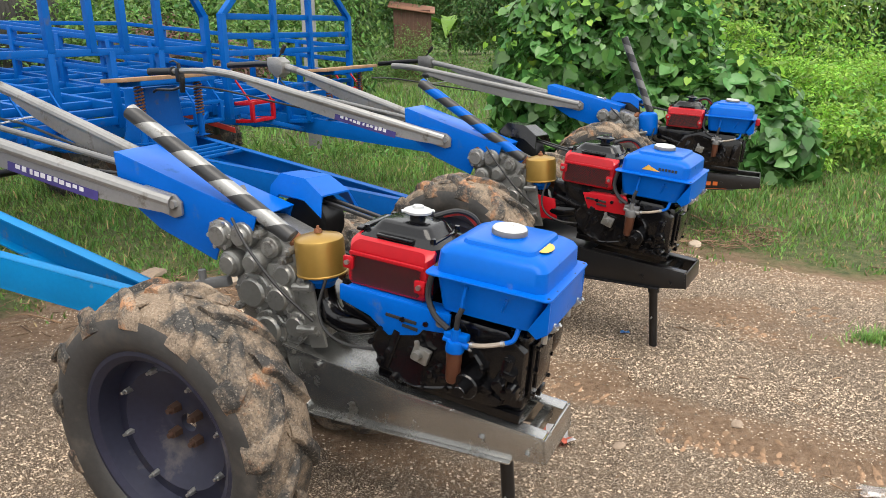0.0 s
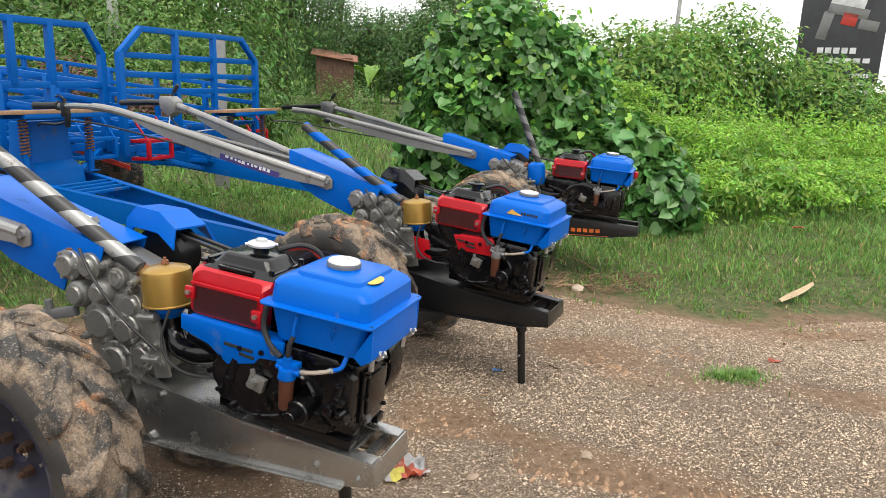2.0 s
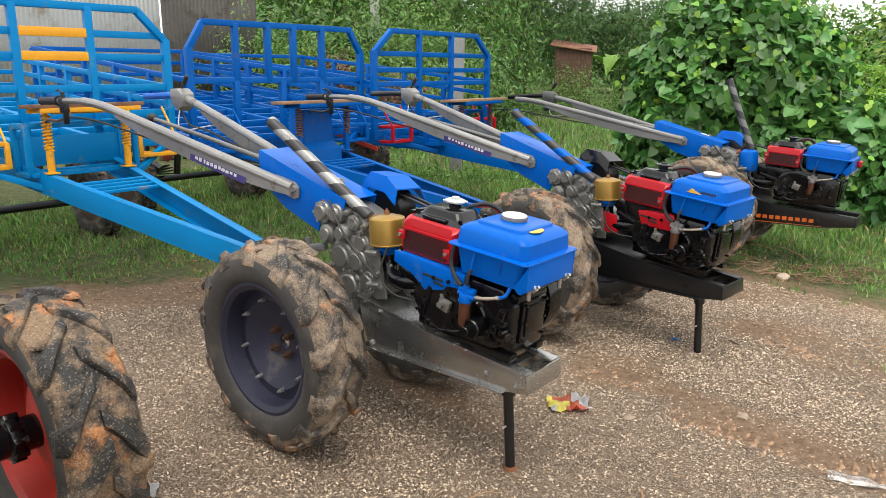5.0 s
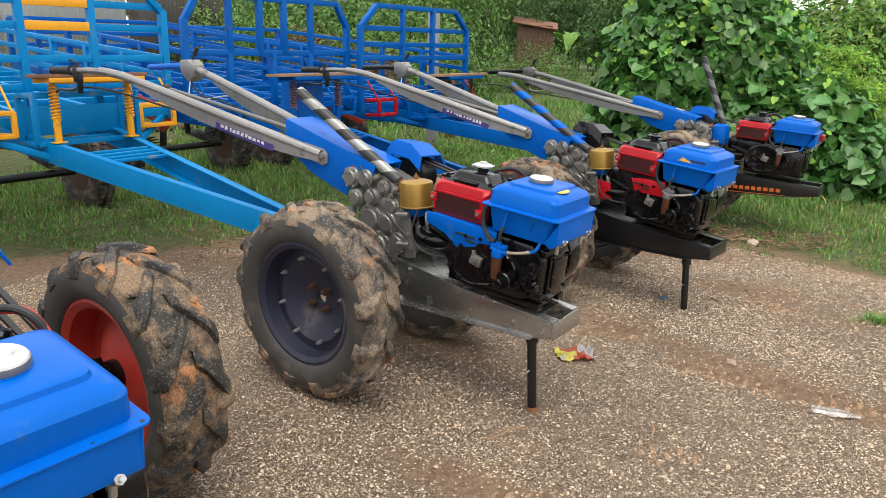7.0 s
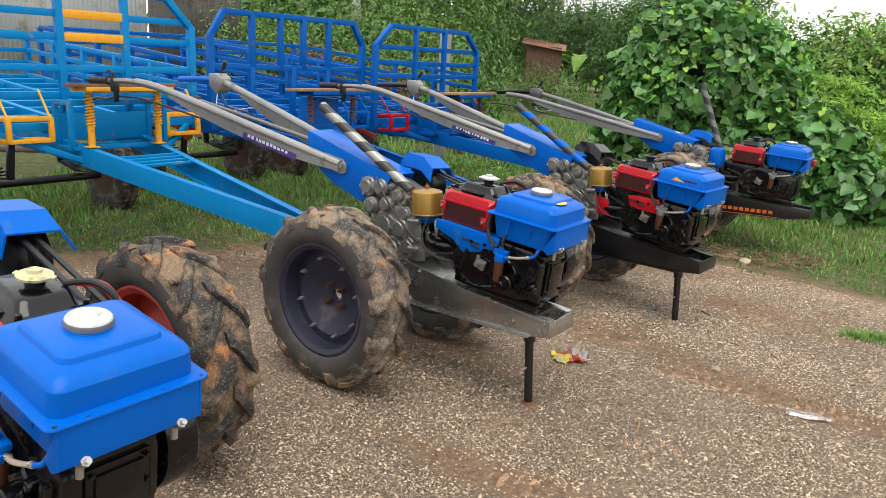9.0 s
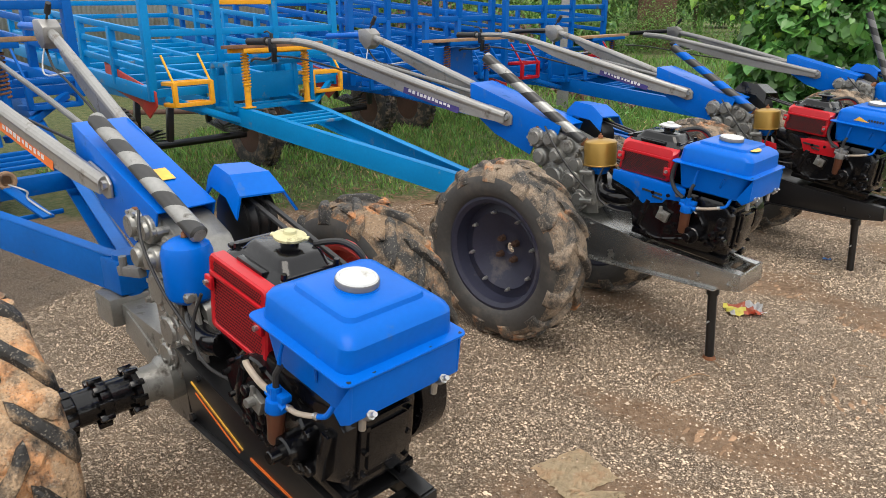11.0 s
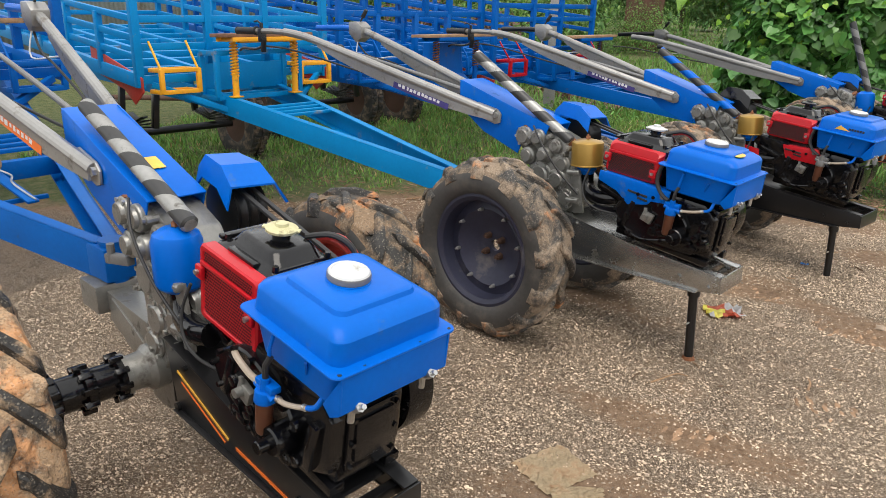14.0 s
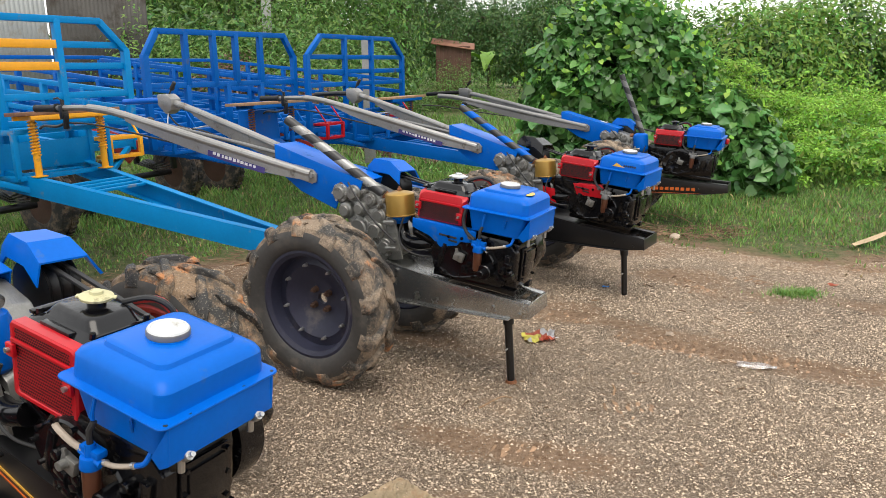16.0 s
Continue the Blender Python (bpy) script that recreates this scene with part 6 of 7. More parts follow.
plant("shrub_bank", [(3.86, 13.5, 0.86, 1.8, 1.3, 1.9), (6, 14.8, 1.09, 1.7, 1.4, 2.1), (8.08, 15.4, 0.76, 1.6, 1.4, 1.6), (4.89, 14.2, 0.88, 1.5, 1.3, 1.9), (10.61, 16.5, 0.44, 2, 1.5, 1.2), (14.31, 18.5, 0.5, 2.6, 1.8, 1.2), (18.45, 21, 0.56, 3, 2, 1.2), (2.22, 14, 0.87, 1.4, 1.2, 2)], 46000, (0.08, 0.17), "lance", LEAF_MID, "bank of mixed green shrubs", "shrub", shell=0.4, rough=0.16)
# second filling of the bank; its dark green is painted depth shade
plant("shrub_bank", [(3.87, 13.7, 0.67, 1.7, 1.2, 1.8), (6.01, 15, 0.89, 1.6, 1.3, 1.9), (8.09, 15.6, 0.66, 1.5, 1.3, 1.4), (2.23, 14.2, 0.67, 1.3, 1.1, 1.9), (10.62, 16.7, 0.33, 1.9, 1.4, 1.1), (14.31, 18.7, 0.4, 2.5, 1.7, 1.1)], 9000, (0.16, 0.3), "lance", LEAF_DARK, "inner leaves of the shrub bank, coloured dark to act as shade", "shrub", shell=0.6, rough=0.15)
plant("shrub_bank", [(4.97, 12, 0.3, 1.2, 0.9, 1.1), (7.03, 12.8, 0.35, 1.4, 1, 0.9), (9.27, 13.6, 0.31, 1.6, 1, 0.8)], 12000, (0.06, 0.12), "lance", LEAF_LIGHT, "feathery green scrub before the shrub bank", "shrub", shell=0.6, rough=0.35, droop=-0.2, jitter=0.8)
plant("shrub_bank", [(-1, 21.5, -0.44, 1.5, 1.2, 1.3), (-2.78, 22.4, -0.07, 1.5, 1.2, 1.62), (-4.29, 22.2, -0.21, 1.2, 1, 1.55), (0.37, 20.5, -0.15, 1.4, 1.2, 1.6), (-5.05, 21, -0.53, 1.5, 1.2, 1.2), (-6.54, 18.5, -0.4, 1.6, 1.2, 1.5), (2.13, 19, 0.18, 1.3, 1.2, 1.6)], 42000, (0.045, 0.1), "lance", LEAF_HEDGE, "low rounded shrubs round the grassy clearing", "shrub", shell=0.5, rough=0.35)
plant("hedge_bush", [(-4.61, 12.2, 0.25, 1.2, 1, 1.5), (-6.39, 12.4, 0.45, 1.4, 1.1, 1.9), (-3.6, 13.6, 0.45, 0.8, 0.9, 1.5), (-8.38, 12.6, 0.53, 1.5, 1.2, 2), (-3.11, 12, -0.16, 0.7, 0.7, 0.8), (-5.28, 14, 1.02, 1.6, 1.2, 2)], 30000, (0.055, 0.13), "lance", LEAF_HEDGE, "overgrown light green hedge behind the trailers", "bush", shell=0.5, rough=0.35)
plant("dry_bush", [(-4.21, 11.4, 0.79, 0.7, 0.5, 0.6), (-5.59, 11.4, 1.01, 0.8, 0.5, 0.7), (-2.59, 10.8, 0.01, 0.6, 0.5, 0.4), (-1.38, 9.6, 0.03, 0.5, 0.4, 0.3)], 5200, (0.05, 0.11), "lance", LEAF_DRY, "withered reddish brown leaves in the hedge", "bush", shell=0.7, rough=0.3)
plant("weed_patch", [(-1.35, 9.4, -0.35, 1, 1, 0.5), (-0.51, 8.4, -0.27, 0.7, 0.7, 0.4), (-1.7, 7.8, -0.32, 0.9, 0.9, 0.3), (-2.72, 9, -0.41, 0.9, 0.9, 0.4), (-0.74, 10.8, -0.38, 1.2, 1, 0.45), (-1.47, 6.6, -0.31, 0.9, 0.6, 0.22), (-2.42, 8.6, -0.3, 0.8, 0.6, 0.55), (-1.44, 8.9, -0.3, 0.8, 0.7, 0.5), (-3.72, 9.4, -0.38, 1, 0.8, 0.7), (-0.03, 9.2, -0.18, 0.7, 0.6, 0.5)], 13000, (0.04, 0.1), "lance", LEAF_HEDGE, "low weeds and creepers between the trailers", "weeds", shell=0.8, rough=0.3)
tree("tree", -5.19, 25, 9, 0.22, [(-5.36, 25, 4.67, 2.3, 2, 3.4), (-7.3, 25.5, 3.56, 2.2, 2, 3.2), (-4.31, 25, 2.98, 1.4, 1.4, 2.4), (-5.81, 24.2, 1.35, 2, 1.6, 1.9)], 48000, (0.07, 0.15), LEAF_DARK, "tall dark green tree with a dense crown")
# added dark layer in the hedge: closes sky gaps, shade given by leaf colour
plant("hedge_bush", [(-4.84, 13.4, 0.19, 1.6, 0.8, 1.6), (-6.82, 13.6, 0.37, 1.8, 0.8, 2.2), (-8.81, 14, 0.46, 1.8, 0.9, 2.4), (-3.6, 14.6, 0.35, 0.8, 0.8, 1.5)], 9000, (0.16, 0.3), "lance", LEAF_DARK, "added inner foliage of the overgrown hedge, its shade painted as dark green", "bush", shell=0.8, rough=0.2)
tree("tree", -10.83, 20, 8, 0.2, [(-10.94, 20, 3.62, 2.6, 2.2, 3.2), (-12.98, 20, 2.55, 2.2, 2, 2.6), (-9.23, 20, 2.14, 1.8, 1.6, 2.2)], 9000, (0.18, 0.36), LEAF_DARK, "dark green tree behind the hedge")
tree("tree", 1.6, 33, 9, 0.2, [(1.25, 33, 3.79, 2.4, 2, 2.8), (3.16, 33.5, 3.65, 1.8, 1.6, 2.6), (-0.43, 33, 2.57, 1.4, 1.3, 1.8), (1.56, 32.5, 1.23, 3, 1.8, 2)], 24000, (0.11, 0.24), LEAF_DARK, "rounded green tree in the distance")
tree("tree", -3.86, 44, 7, 0.25, [(-3.96, 44, 1.98, 2.6, 2.4, 2.6), (-6.91, 46, 1.78, 3.5, 3, 2.8), (-1.79, 44, 0.51, 1.6, 1.6, 1.6)], 9000, (0.28, 0.55), LEAF_DARK, "distant green tree with a domed crown")
plant("far_wood", [(x, 62 + 6 * math.sin(x), -0.5, 5.0, 3.0, 2.4 + 0.8 * math.sin(x * 1.3)) for x in range(-50, 70, 6)], 14000, (0.5, 1.0), "lance", LEAF_DARK, "distant line of dark trees", "woods", shell=0.5, rough=0.3)

plant("vine_bush", [(1.1, 8.75, 0.91, 1.25, 0.95, 1.7), (1.77, 8.8, 0.93, 0.8, 0.75, 1.35), (2.39, 8, 0.46, 0.78, 0.62, 0.9), (0.59, 8.5, 0.7, 0.7, 0.7, 1.2)], 800, (0.04, 0.09), "heart", LEAF_LIGHT, "young lime green shoots of the vine mound", "bush", shell=0.1, rough=0.18, droop=0.3, jitter=0.8)
tree("tree", -7.3, 17, 7, 0.16, [(-7.37, 17, 2.16, 2.4, 1.6, 3), (-9.92, 17, 1.84, 2.2, 1.6, 2.8), (-5.05, 18.2, 2.03, 1.9, 1.4, 2.8), (-6.47, 17.4, 4.32, 2.4, 1.6, 2.2)], 24000, (0.1, 0.2), LEAF_HEDGE, "leafy green tree rising behind the hedge")
tree("tree", 0.43, 25.5, 6, 0.16, [(0.35, 25.5, 2.15, 1.9, 1.5, 2), (2.08, 25.8, 2.01, 1.8, 1.5, 1.9), (-0.98, 26, 1.3, 1.2, 1.2, 1.4)], 20000, (0.09, 0.19), LEAF_DARK, "broad dark green tree past the clearing")
tree("tree", -14.07, 34, 8, 0.25, [(-14.18, 34, 2.39, 3.2, 2.4, 3), (-17.21, 34, 1.95, 2.6, 2.2, 2.8), (-11.44, 34.5, 2.02, 2.4, 2.2, 2.4), (-8.9, 35, 1.73, 2.2, 2, 2.2)], 30000, (0.11, 0.22), LEAF_DARK, "wide dark green tree behind the clearing")
tree("tree", -5.06, 37, 8, 0.25, [(-5.17, 37, 2.61, 2.6, 2.2, 2.6), (-8.42, 37, 2.64, 2.4, 2.2, 2.6), (-2.27, 37, 2.53, 2.4, 2.2, 2.4)], 24000, (0.11, 0.22), LEAF_DARK, "row-end dark green tree beyond the hut")
# banana plant by the hut
ban = thing("banana_plant", Matrix.Translation((-2.16, 26.5, -1.1)), "banana plant with broad ragged leaves near the hut", "plant")
for k in range(7):
    bm = bm_new()
    a = k * 0.93
    secs = []
    for i in range(9):
        u = i / 8
        w = 0.28 * math.sin(math.pi * (0.08 + 0.9 * u)) + 0.01
        r, z = 0.3 + 1.5 * u, 2.6 + 1.6 * u - 1.7 * u * u * (0.6 + 0.1 * k)
        c, s = math.cos(a), math.sin(a)
        secs.append([(c * r - s * w, s * r + c * w, z + 0.06), (c * r, s * r, z), (c * r + s * w, s * r - c * w, z + 0.06), (c * r, s * r, z - 0.012)])
    loft(bm, secs)
    part("leaf", bm, LEAF_LIGHT, ban)
bm = bm_new()
tube(bm, [(0, 0, 0), (0.05, 0, 1.4), (0, 0, 2.8)], lambda u: 0.16 - 0.08 * u, 10)
part("stem", bm, LEAF_MID, ban)

# ---- grass ----


def grass_field(name, n, x0, x1, y0, y1, h, label, need=0.25, seed=3, mat=GRASS, wide=0.006):
    r = np.random.RandomState(seed)
    x, y = r.uniform(x0, x1, n), r.uniform(y0, y1, n)
    d = grass_depth(x, y)
    cl = np.sin(x * 5.1 + np.sin(y * 3.7) * 1.3) * np.sin(y * 4.3 + np.sin(x * 2.9) * 1.7) + 0.6 * np.sin(x * 13 + y * 3) * np.sin(y * 11 - x * 4)
    keep = (d + 0.28 * cl + r.normal(0, 0.1, n)) > need
    x, y, d, cl = x[keep], y[keep], d[keep], cl[keep]
    m = len(x)
    z = np.array([lift(a, b) for a, b in zip(x, y)])
    hh = (h[0] + (h[1] - h[0]) * r.rand(m)) * (0.7 + 0.35 * np.clip(cl, -1, 1)) * np.clip(0.45 + 0.5 * d, 0.45, 1.2)
    a = r.uniform(0, 6.283, m)
    lean = r.uniform(0.15, 0.9, m) * hh
    la = r.uniform(0, 6.283, m)
    w = wide * r.uniform(0.6, 1.4, m) * (1 + hh * 2)
    base = np.stack([x, y, z - 0.005], 1)
    side = np.stack([np.cos(a) * w, np.sin(a) * w, 0 * a], 1)
    mid = base + np.stack([np.cos(la) * lean * 0.35, np.sin(la) * lean * 0.35, hh * 0.6], 1)
    tip = base + np.stack([np.cos(la) * lean, np.sin(la) * lean, hh], 1)
    V = np.stack([base - side, base + side, mid + side * 0.7, mid - side * 0.7, tip], 1).reshape(-1, 3)
    k = np.arange(m)[:, None] * 5
    F = np.concatenate([k + [0, 1, 2], k + [0, 2, 3], k + [3, 2, 4]], 1).reshape(-1, 3)
    return stuff(name, V, F, mat, label, "grass")


grass_field("grass", 90000, -6, 7.5, 3.2, 9.5, (0.035, 0.11), "short green grass at the yard's edge")
grass_field("grass", 26000, -9, 12, 8.5, 20, (0.08, 0.22), "longer grass of the clearing", seed=5, wide=0.011)
grass_field("dry_grass", 9000, -6, 7.5, 3.2, 9.5, (0.03, 0.1), "yellowed dry grass blades", seed=8, mat=material("straw", (0.36, 0.27, 0.13), 0.8, vary=0.3, island=True), need=0.05)


def tuft(x, y, r0, n, seed):
    r = np.random.RandomState(seed)
    a, q = r.uniform(0, 6.283, n), r0 * np.abs(r.normal(0, 0.62, n))
    px, py = x + q * np.cos(a) * 1.3, y + q * np.sin(a) * 0.8
    hh = 0.015 + 0.045 * r.rand(n)
    la = r.uniform(0, 6.283, n)
    base = np.stack([px, py, np.full(n, -0.004)], 1)
    sd = np.stack([np.cos(la + 1.57) * 0.004, np.sin(la + 1.57) * 0.004, 0 * la], 1)
    tip = base + np.stack([np.cos(la) * hh * 0.8, np.sin(la) * hh * 0.8, hh], 1)
    V = np.stack([base - sd, base + sd, tip], 1).reshape(-1, 3)
    F = np.arange(n * 3).reshape(-1, 3)
    return stuff("grass_tuft", V, F, GRASS, "small tuft of green grass in the gravel", "grass")


tuft(2.156, 3.736, 0.13, 520, 1)
tuft(2.064, 3.72, 0.09, 160, 2)
tuft(2.258, 3.775, 0.08, 130, 3)

# ---- loose gravel ----


def pebbles(n, seed):
    r = np.random.RandomState(seed)
    x = r.uniform(-3.2, 4.6, n)
    y = r.uniform(-0.4, 5.2, n)
    cl = np.sin(x * 2.1 + 0.6 + np.sin(y * 1.7)) * np.sin(y * 1.9 + np.sin(x * 1.3))
    bp_ = np.array([bare_patch(a, b)[0] for a, b in zip(x, y)])
    keep = (grass_depth(x, y) < -0.05) & (r.rand(n) > 0.95 * bp_) & (r.rand(n) < np.clip(0.85 + 0.4 * cl, 0.35, 1))
    x, y = x[keep], y[keep]
    m = len(x)
    s = 0.0025 + 0.003 * r.rand(m) ** 2 + 0.004 * (r.rand(m) > 0.995)
    z = np.array([lift(a, b) for a, b in zip(x, y)])
    T8 = np.array([(1, 0, 0), (0, 1, 0), (-1, 0, 0), (0, -1, 0), (0, 0, 0.95), (0, 0, -0.7)])
    F8 = np.array([(0, 1, 4), (1, 2, 4), (2, 3, 4), (3, 0, 4)])
    a = r.uniform(0, 6.283, m)
    ca, sa = np.cos(a), np.sin(a)
    jit = 1 + r.uniform(-0.35, 0.35, (m, 6, 3))
    Q = T8[None] * jit
    X = (Q[:, :, 0] * ca[:, None] - Q[:, :, 1] * sa[:, None]) * s[:, None] * 1.25 + x[:, None]
    Y = (Q[:, :, 0] * sa[:, None] + Q[:, :, 1] * ca[:, None]) * s[:, None] + y[:, None]
    Z = Q[:, :, 2] * s[:, None] + (z + s * 0.25)[:, None]
    V = np.stack([X, Y, Z], 2).reshape(-1, 3)
    F = (F8[None] + (np.arange(m) * 6)[:, None, None]).reshape(-1, 3)
    return stuff("gravel", V, F, PEBBLE, "loose tan and grey pebbles on the yard", "gravel")


PEBBLE = material("pebble", (0.45, 0.35, 0.255), 0.85, vary=0.2, scale=4, grain=40, island=(0.38, 1.6))
pebbles(320000, 21)


def clods(spots):
    """Crumbs and ridges of soil thrown up by tyres."""
    r = np.random.RandomState(44)
    V, F = [], []
    for x, y, ang, n, L in spots:
        c, s = math.cos(radians(ang)), math.sin(radians(ang))
        for k in range(n):
            u, w = r.uniform(-1, 1) * L, r.normal(0, 0.05)
            row = round(u / 0.055) * 0.055 + r.normal(0, 0.007)
            cx, cy = x + c * row - s * w, y + s * row + c * w
            q = r.uniform(0.006, 0.02)
            a0 = radians(ang) + 1.57 + r.normal(0, 0.3)
            b0 = len(V)
            z = lift(cx, cy)
            for i in range(7):
                t_ = i * 6.283 / 7
                px, py = q * 1.7 * math.cos(t_) * r.uniform(0.8, 1.2), q * 0.7 * math.sin(t_) * r.uniform(0.8, 1.2)
                V.append((cx + px * math.cos(a0) - py * math.sin(a0), cy + px * math.sin(a0) + py * math.cos(a0), z - 0.003))
            V.append((cx + r.normal(0, q * 0.2), cy, z + q * r.uniform(0.4, 0.8)))
            F += [(b0 + i, b0 + (i + 1) % 7, b0 + 7) for i in range(7)]
    return stuff("soil_clods", V, F, material("crumbled_soil", (0.24, 0.15, 0.09), 0.95, vary=0.35, scale=12, grain=150, bump=0.4, island=True), "crumbled brown soil clods pressed up by tyre treads", "soil")


clods([(1.441, 3.863, -70, 60, 0.22), (1.958, 4.035, -60, 34, 0.12), (1.393, 2.521, -16, 130, 0.42), (1.719, 2.449, -16, 60, 0.25), (0.296, 1.275, -15, 40, 0.1), (0.802, 1.744, 10, 26, 0.15), (3.066, 4.552, 5, 50, 0.3), (0.968, 2.651, -25, 40, 0.2), (0.506, 3.026, -40, 30, 0.2), (-0.165, 3.367, 30, 40, 0.3)])

# ---- background ----
# corrugated sheet walls behind the trailers


def corrugated(name, x0, y0, x1, y1, high, mat, label):
    bm = bm_new()
    run = math.hypot(x1 - x0, y1 - y0)
    n = int(run / 0.019)
    rows = []
    for i in range(n + 1):
        u, o = i / n, 0.012 * math.sin(i * math.pi / 2)
        x, y = x0 + (x1 - x0) * u - (y1 - y0) / run * o, y0 + (y1 - y0) * u + (x1 - x0) / run * o
        rows.append((bm.verts.new((x, y, -0.05)), bm.verts.new((x, y, high))))
    for (a, b), (c, d) in zip(rows, rows[1:]):
        bm.faces.new((a, c, d, b))
    wall = part(name, bm, mat)
    wall.modifiers.new("thick", "SOLIDIFY").thickness = 0.004
    return tagged(wall, label, "wall", kind="structure")


corrugated("wall_shed", -13.21, 5.6, -9.05, 11.1, 3.6, ZINC, "weathered pale grey corrugated zinc sheet wall")
corrugated("wall_shed_end", -9.03, 11.13, -7.9, 12.6, 3.6, ZINC_DARK, "dark stained corrugated zinc sheet wall")
# pipes lying in the grass
for (xa, ya), (xb, yb), rr in (((-7.02, 8.47), (-6.51, 9.75), 0.055), ((-8.26, 6.08), (-6.99, 6.84), 0.045)):
    bm = bm_new()
    cyl(bm, (xa, ya, 0.03 + rr), (xb, yb, 0.03 + rr), rr, seg=16, bev=0.004)
    pp = part("pipe", bm, RIM_DARK)
    tagged(pp, "rusty brown steel pipe lying in the grass", "pipe", "pipes in the grass")
# concrete post and a taller utility pole
CONCRETE_OLD = material("old_concrete", (0.24, 0.24, 0.23), 0.9, vary=0.3, bump=0.2)
post = thing("fence_post", Matrix.Translation((-2.44, 9.24, 0)), "square pale concrete fence post behind the trailer", "post")
bm = bm_new()
box(bm, (0.17, 0.15, 2.0), (0, 0, 0.95), (0, 0, 15), 0.012)
part("shaft", bm, CONCRETE_OLD, post)
pole = thing("utility_pole", Matrix.Translation((-6.24, 14.75, 0)), "grey concrete utility pole rising from the hedge", "pole")
bm = bm_new()
cyl(bm, (0, 0, -0.1), (0, 0, 8), 0.12, 0.08, 14)
part("shaft", bm, CONCRETE, pole)
pole2 = thing("utility_pole", Matrix.Translation((14.5, 47.4, -1.5)), "distant grey utility pole with wires", "pole")
bm = bm_new()
cyl(bm, (0, 0, -0.1), (0.25, 0, 10), 0.17, 0.12, 12)
part("shaft", bm, CONCRETE, pole2)
for k in range(3):
    bm = bm_new()
    tube(bm, [(0.2, 0, 9.6 - 0.5 * k), (-14, -2, 8.9 - 0.5 * k), (-30, -4, 9.8 - 0.5 * k)], 0.025, 5, smooth_steps=6)
    part("wire", bm, BLACK_DEEP, pole2)
# rusty tin hut
hut = thing("hut", pose(-3.24, 24.3, 0.0, 0, 0, 8), "small brown plank hut with a rusty tin roof", "hut")
for i in range(9):
    bm = bm_new()
    box(bm, (0.128, 0.04, 2.14), (-0.62 + 0.13 * i, -0.6, 1.06), bev=0.006)
    part("plank", bm, TIN_RUST, hut)
    bm = bm_new()
    box(bm, (0.04, 0.128, 2.04), (0.5, -0.52 + 0.13 * i, 1.01), bev=0.006)
    part("plank", bm, TIN_RUST, hut)
bm = bm_new()
box(bm, (1.5, 1.3, 0.03), (-0.1, -0.1, 2.22), (10, 8, 0), 0.005)
part("roof", bm, material("orange_rust_roof", (0.22, 0.1, 0.06), 0.8, vary=0.4), hut)
# billboard
bb = thing("billboard", pose(20.71, 39.0, -0.93, 0, 0, -31), "dark roadside billboard with pale lettering lines on posts", "billboard")
bm = bm_new()
box(bm, (4.0, 0.15, 5.6), (0, 0, 5.9), bev=0.01)
part("panel", bm, material("dark_print", (0.03, 0.032, 0.036), 0.5, vary=0.4, scale=0.6, grain=3), bb)
for s in (-1, 1):
    bm = bm_new()
    cyl(bm, (s * 1.6, 0.15, 0), (s * 1.6, 0.15, 3.2), 0.1, seg=12)
    part("post", bm, STEEL, bb)
bm = bm_new()
box(bm, (4.1, 0.3, 0.1), (0, 0, 3.02))
part("ledge", bm, CONCRETE, bb)
for z, x0, x1, h, mt in ((4.75, -1.0, 0.9, 0.3, PALE), (4.25, -1.4, 1.6, 0.24, PALE), (3.5, 0.8, 1.7, 0.22, PALE)):
    for i in range(7 if h < 0.3 else 5):
        bm = bm_new()
        nn = 7 if h < 0.3 else 5
        a = x0 + (x1 - x0) * i / nn
        box(bm, ((x1 - x0) / nn * 0.75, 0.02, h), (a + (x1 - x0) / nn * 0.4, -0.085, z))
        part("lettering_bar", bm, mt, bb)
for x, z, w, h, mt in ((0.2, 7.4, 1.6, 0.9, PALE), (0.2, 6.7, 1.9, 0.5, GREY_DARK), (0.3, 6.3, 0.7, 0.6, RED_DULL), (-0.8, 6.0, 0.5, 1.4, GREY_DARK), (1.2, 6.0, 0.9, 0.5, GREY_DARK)):
    bm = bm_new()
    box(bm, (w, 0.02, h), (x, -0.085, z), (0, 12, 0), 0.008)
    part("picture_shape", bm, mt, bb)
# distant grey roof
house = thing("house", pose(9.54, 39, 0, 0, 0, 20), "far house with a low grey roof above the scrub", "house")
bm = bm_new()
prism(bm, [(-3, 2.3), (0, 3.6), (3, 2.3)], -3, 3)
part("roof", bm, GREY_DARK, house)
bm = bm_new()
box(bm, (5, 5, 2.3), (0, 0, 1.15))
part("wall", bm, CONCRETE, house)

